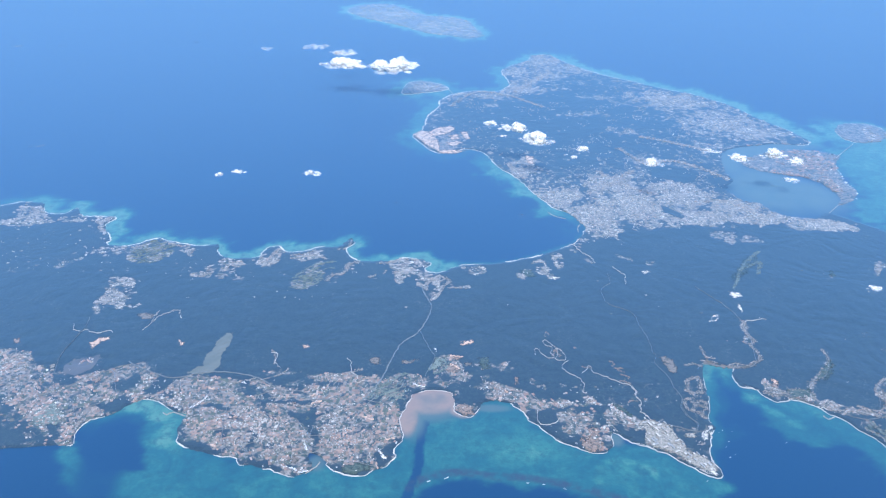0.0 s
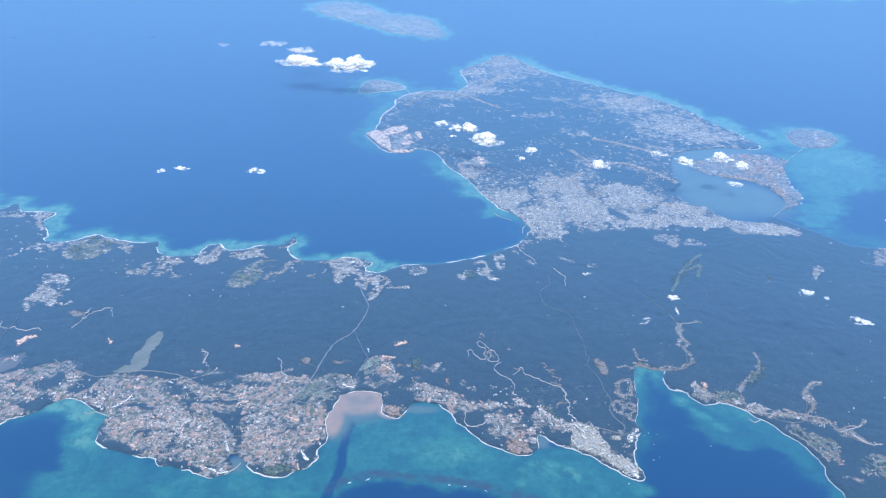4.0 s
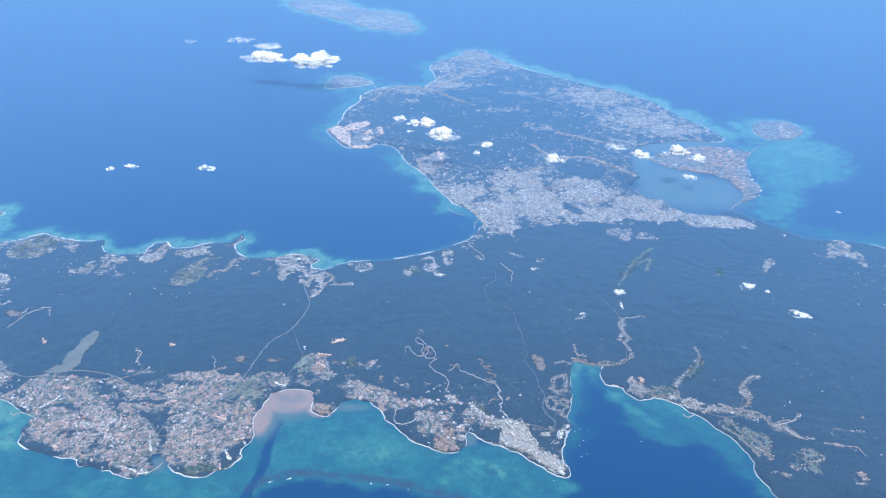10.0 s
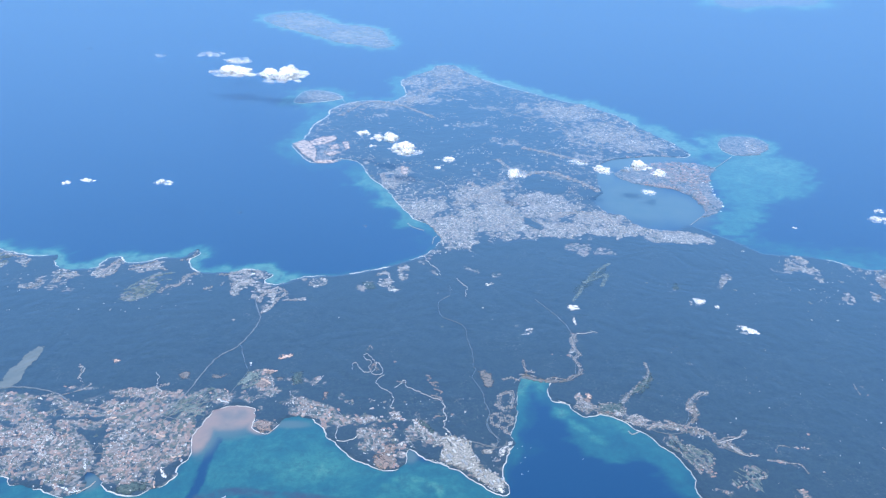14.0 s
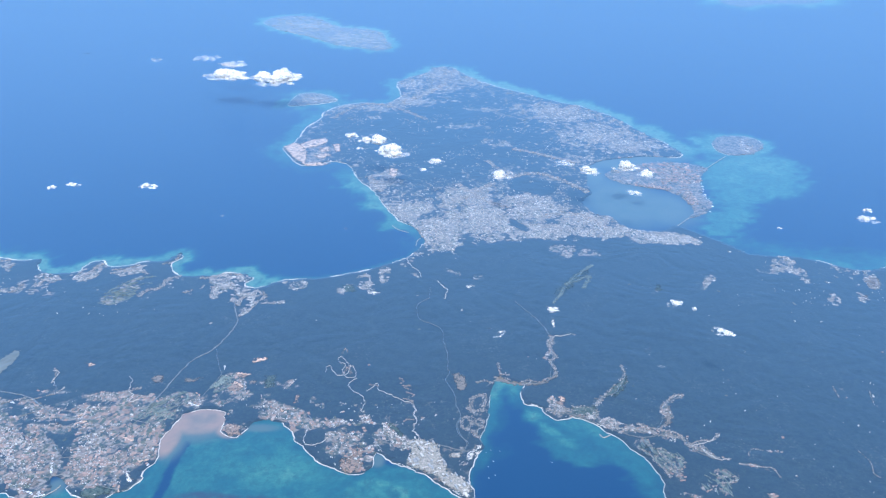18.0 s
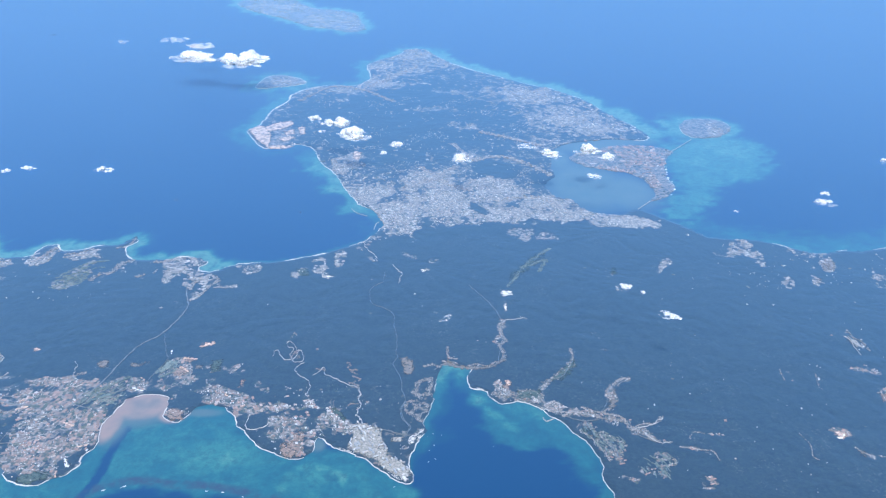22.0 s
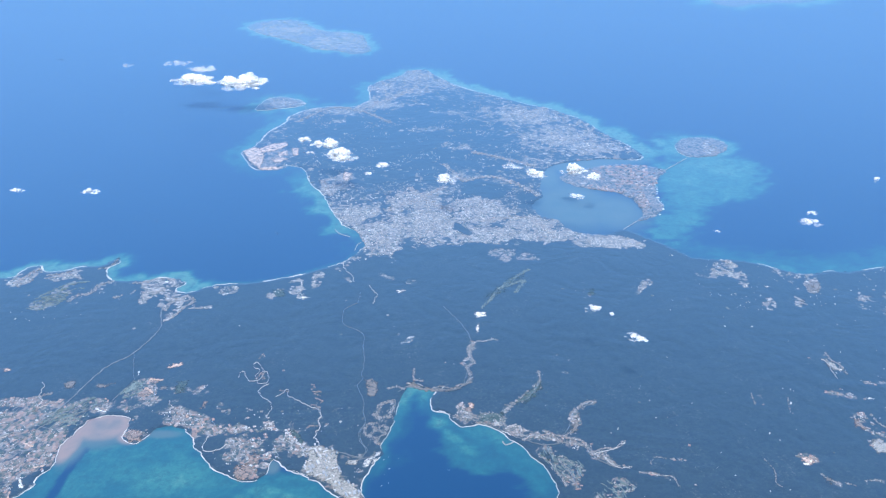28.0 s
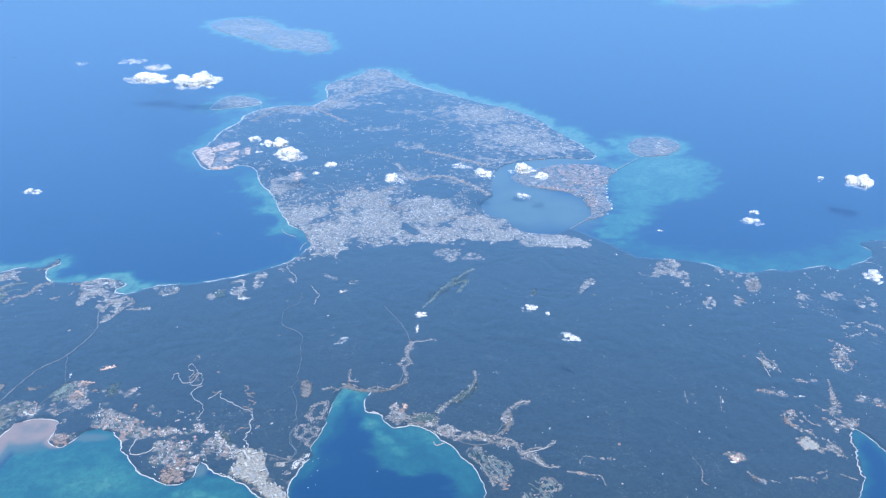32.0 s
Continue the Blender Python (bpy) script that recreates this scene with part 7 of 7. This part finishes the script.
# ---- the camp's long sheds ----
def build_sheds():
    rng = np.random.default_rng(9)
    (ax, ay), (bx, by) = CAMP_LINE
    turn = math.atan2(by - ay, bx - ax)
    area = np.array(CAMP_AREA)
    shed = empty("shed", 0, -9000)
    bm = bmesh.new()
    bmesh.ops.create_cube(bm, size=1.0, matrix=Matrix.Diagonal((4.2, 1.3, 1.4, 1)))
    body = part("wall", bm, CONCRETE, shed)
    bm = bmesh.new()
    ends = [[bm.verts.new((u, v, w)) for v, w in ((-0.74, 0.66), (-0.74, 0.74), (0, 1.02), (0.74, 0.74), (0.74, 0.66))] for u in (-2.2, 2.2)]
    bm.faces.new(ends[0])
    bm.faces.new(ends[1][::-1])
    for i in range(5):
        j = (i + 1) % 5
        bm.faces.new((ends[0][j], ends[0][i], ends[1][i], ends[1][j]))
    bmesh.ops.recalc_face_normals(bm, faces=bm.faces)
    part("roof", bm, ROOF, shed)
    for u in (-1.0, 1.0):
        bm = bmesh.new()
        bmesh.ops.create_cube(bm, size=1.0, matrix=Matrix.Translation((u, -0.66, 0.1)) @ Matrix.Diagonal((0.6, 0.06, 0.8, 1)))
        part("door", bm, PANE, body, "dark sliding door")
    tagged(shed, "long pale shed with a low gabled roof", "shed", "sheds of the coastal camp")
    spots = []
    for i in range(-9, 11):
        for j in range(-7, 8):
            u, v = i * 4.6 + rng.uniform(-1.5, 1.5), j * 3.0 + rng.uniform(-0.9, 0.9)
            if rng.uniform() < 0.5:
                continue
            spots.append((196 + u * math.cos(turn) - v * math.sin(turn), 552 + u * math.sin(turn) + v * math.cos(turn)))
    p = np.array(spots)
    p = p[inside(area, p[:, 0], p[:, 1]) & lie(p[:, 0], p[:, 1])[1]]
    z = lie(p[:, 0], p[:, 1])[0]
    first = True
    for (x, y), h in zip(p, z):
        m = pose(x, y, h + 0.7, 0, 0, math.degrees(turn) + rng.choice([0, 0, 0, 90]))
        k = rng.uniform(0.7, 1.25)
        if first:
            shed.matrix_basis, first = m, False
        else:
            copy_thing(shed, m).scale = (k * rng.choice([0.35, 0.6, 0.9, 1.15]), rng.uniform(0.5, 1.3), 1.0)


build_sheds()


# ---- boats, bridges, breakwaters, surf ----
def build_boat(x, y, turn, size):
    boat = empty("boat", x, y, 0.02, turn)
    bm = bmesh.new()
    rows = []
    for u, w, h in ((-1.0, 0.28, 0.30), (-0.4, 0.36, 0.28), (0.4, 0.32, 0.30), (0.8, 0.16, 0.36), (1.05, 0.01, 0.42)):
        rows.append([bm.verts.new((u * size, v * size, z * size)) for v, z in ((-w, h), (-w * 0.6, -0.1), (w * 0.6, -0.1), (w, h))])
    for a, b in zip(rows, rows[1:]):
        for i in range(4):
            bm.faces.new((a[i], a[(i + 1) % 4], b[(i + 1) % 4], b[i]))
    bm.faces.new(rows[0])
    bmesh.ops.recalc_face_normals(bm, faces=bm.faces)
    part("hull", bm, HULL, boat)
    bm = bmesh.new()
    bmesh.ops.create_cube(bm, size=1.0, matrix=Matrix.Translation((-0.15 * size, 0, 0.42 * size)) @ Matrix.Diagonal((0.7 * size, 0.4 * size, 0.3 * size, 1)))
    cabin = part("cabin", bm, HULL, boat)
    bm = bmesh.new()
    bmesh.ops.create_cube(bm, size=1.0, matrix=Matrix.Translation((0.22 * size, 0, 0.45 * size)) @ Matrix.Diagonal((0.08 * size, 0.36 * size, 0.14 * size, 1)))
    part("windscreen", bm, PANE, cabin)
    tagged(boat, "small white motor boat on the blue bay", "boat", "boats in the bay")


for number, (x, y) in enumerate(BOATS):
    build_boat(x, y, 40 + 67 * number, 0.42 + 0.08 * (number % 3))


def build_bridge(a, b, width, label):
    (ax, ay), (bx, by) = a, b
    span, turn = math.hypot(bx - ax, by - ay), math.atan2(by - ay, bx - ax)
    bridge = empty("bridge", ax, ay, 0, math.degrees(turn))
    bm = bmesh.new()
    bmesh.ops.create_cube(bm, size=1.0, matrix=Matrix.Translation((span / 2, 0, 0.75)) @ Matrix.Diagonal((span, width, 0.12, 1)))
    deck = part("deck", bm, CONCRETE, bridge)
    for side in (-1, 1):
        bm = bmesh.new()
        bmesh.ops.create_cube(bm, size=1.0, matrix=Matrix.Translation((span / 2, side * width * 0.47, 0.86)) @ Matrix.Diagonal((span, 0.05, 0.12, 1)))
        part("parapet", bm, SAND, deck)
    for k in range(1, int(span / 4)):
        bm = bmesh.new()
        bmesh.ops.create_cone(bm, cap_ends=True, segments=8, radius1=0.2, radius2=0.16, depth=1.0, matrix=Matrix.Translation((k * 4.0, 0, 0.22)))
        part("pier", bm, CONCRETE, bridge)
    tagged(bridge, label, "bridge")


build_bridge(*YAGAJI_BRIDGE, 0.9, "short grey road bridge across the strait")
build_bridge(*SESOKO_BRIDGE, 0.9, "grey road bridge to the small island")
build_bridge(*KOURI_BRIDGE, 0.8, "long low road bridge over turquoise shallows")
for line in JETTIES:
    tagged(ribbon("breakwater", curve_points(line, 2), 0.9, 0.45, CONCRETE, False), "pale concrete breakwater in shallow water", "breakwater", kind="structure")


def build_surf():
    rng = np.random.default_rng(21)
    for line, chance, wide in ((REEF_EDGE, 0.6, 0.55), (LAGOON_SURF, 0.95, 4.2)):
        c = curve_points([(x, y - 5) for x, y in line], 0.8, False, 2.4)
        i = 0
        while i < len(c) - 8:
            if rng.uniform() < chance:
                k = int(rng.integers(3, 7))
                w = wide * rng.uniform(0.5, 1.5) * np.sin(np.linspace(0.2, math.pi - 0.2, k))
                tagged(ribbon("surf", c[i:i + k], w, 0.06, SURF, False), "broken white surf on the reef edge", "surf", "surf on the reef", "structure")
                i += k
            i += int(rng.integers(3, 22))


build_surf()


# ---- clouds ----
def build_puff(cloud, at, r, flat, low, level, mat, seed):
    """One billow: heaped at the top, torn at the rim, cut off flat below."""
    bm = bmesh.new()
    bmesh.ops.create_icosphere(bm, subdivisions=level, radius=1.0)
    shift = Vector((seed * 1.7, seed * 0.9, 0))
    for p in bm.verts:
        q = p.co.copy()
        wide = noise.fractal(q * 1.3 + shift, 0.7, 2.2, 5)
        heap = 0.35 - abs(noise.noise(q * 2.4 + shift)) - 0.5 * abs(noise.noise(q * 5.1 + shift))
        p.co = q * r * min(1.7, max(0.3, 0.95 + 0.40 * wide + 0.45 * heap))
        p.co.x *= 1.3
        p.co.z *= flat
        if p.co.z < low:
            p.co.z = low + 0.2 * (p.co.z - low)
    for f in bm.faces:
        f.smooth = True
    puff = part("puff", bm, mat, cloud)
    puff.location = at


def build_cloud(x, y, wide, high, thick, seed):
    """Heaped billows on a flat base, fraying into shreds of thin vapour."""
    rng = np.random.default_rng(seed)
    words = "bright white fair-weather cumulus cloud over the sea and hills" if thick > 0.95 else "small ragged white cloud puff" if thick > 0.35 else "thin scattered wisps of white cloud"
    cloud = empty("cloud", x, y, 52, 0)
    tagged(cloud, words, "cloud", "fair-weather clouds")
    big, solid = wide > 18, thick > 0.75
    reach = 0.6 if big else 0.42
    clumps = [(rng.uniform(-reach, reach), rng.uniform(-0.3, 0.3), rng.uniform(0.6, 1.0)) for _ in range(3)]
    for k in range((10 if big else 6) // (1 if solid else 2) if thick > 0.65 else 0):
        cx, cy, cw = clumps[k % 3]
        u, v = cx + rng.normal(0, 0.14), cy + rng.normal(0, 0.13)
        e = min(1.0, math.hypot(u, v))
        z = high * rng.uniform(0, 1.0) * cw * max(0.15, 1 - e)
        build_puff(cloud, (u * wide, v * wide, z), wide * rng.uniform(0.20, 0.34) * cw, rng.uniform(0.75, 1.0) if big else rng.uniform(0.55, 0.8), -0.15 * high - z, 4 if big else 3, CLOUD if solid and (k % 3 if big else k % 3 == 0) else SOFT if thick > 0.65 else WISP, 13 * seed + k)
    for k in range(int((26 if wide > 12 else 9) + 6 * min(1, thick))):
        cx, cy, cw = clumps[k % 3]
        a, e = rng.uniform(0, 6.28), rng.uniform(0.45, 1.3)
        u, v = cx + 0.52 * e * math.cos(a), cy + 0.5 * e * math.sin(a)
        build_puff(cloud, (u * wide, v * wide, high * rng.uniform(-0.1, 0.3)), wide * rng.uniform(0.06, 0.19), rng.uniform(0.25, 0.45), -0.3 * high, 3 if big else 2, SOFT if solid and k % 3 == 0 else WISP if thick > 0.4 else FAINT, 13 * seed + 40 + k)


for number, (x, y, wide, high, thick) in enumerate(CLOUD_ROWS):
    build_cloud(x, y, wide, high, thick, 40 + number)
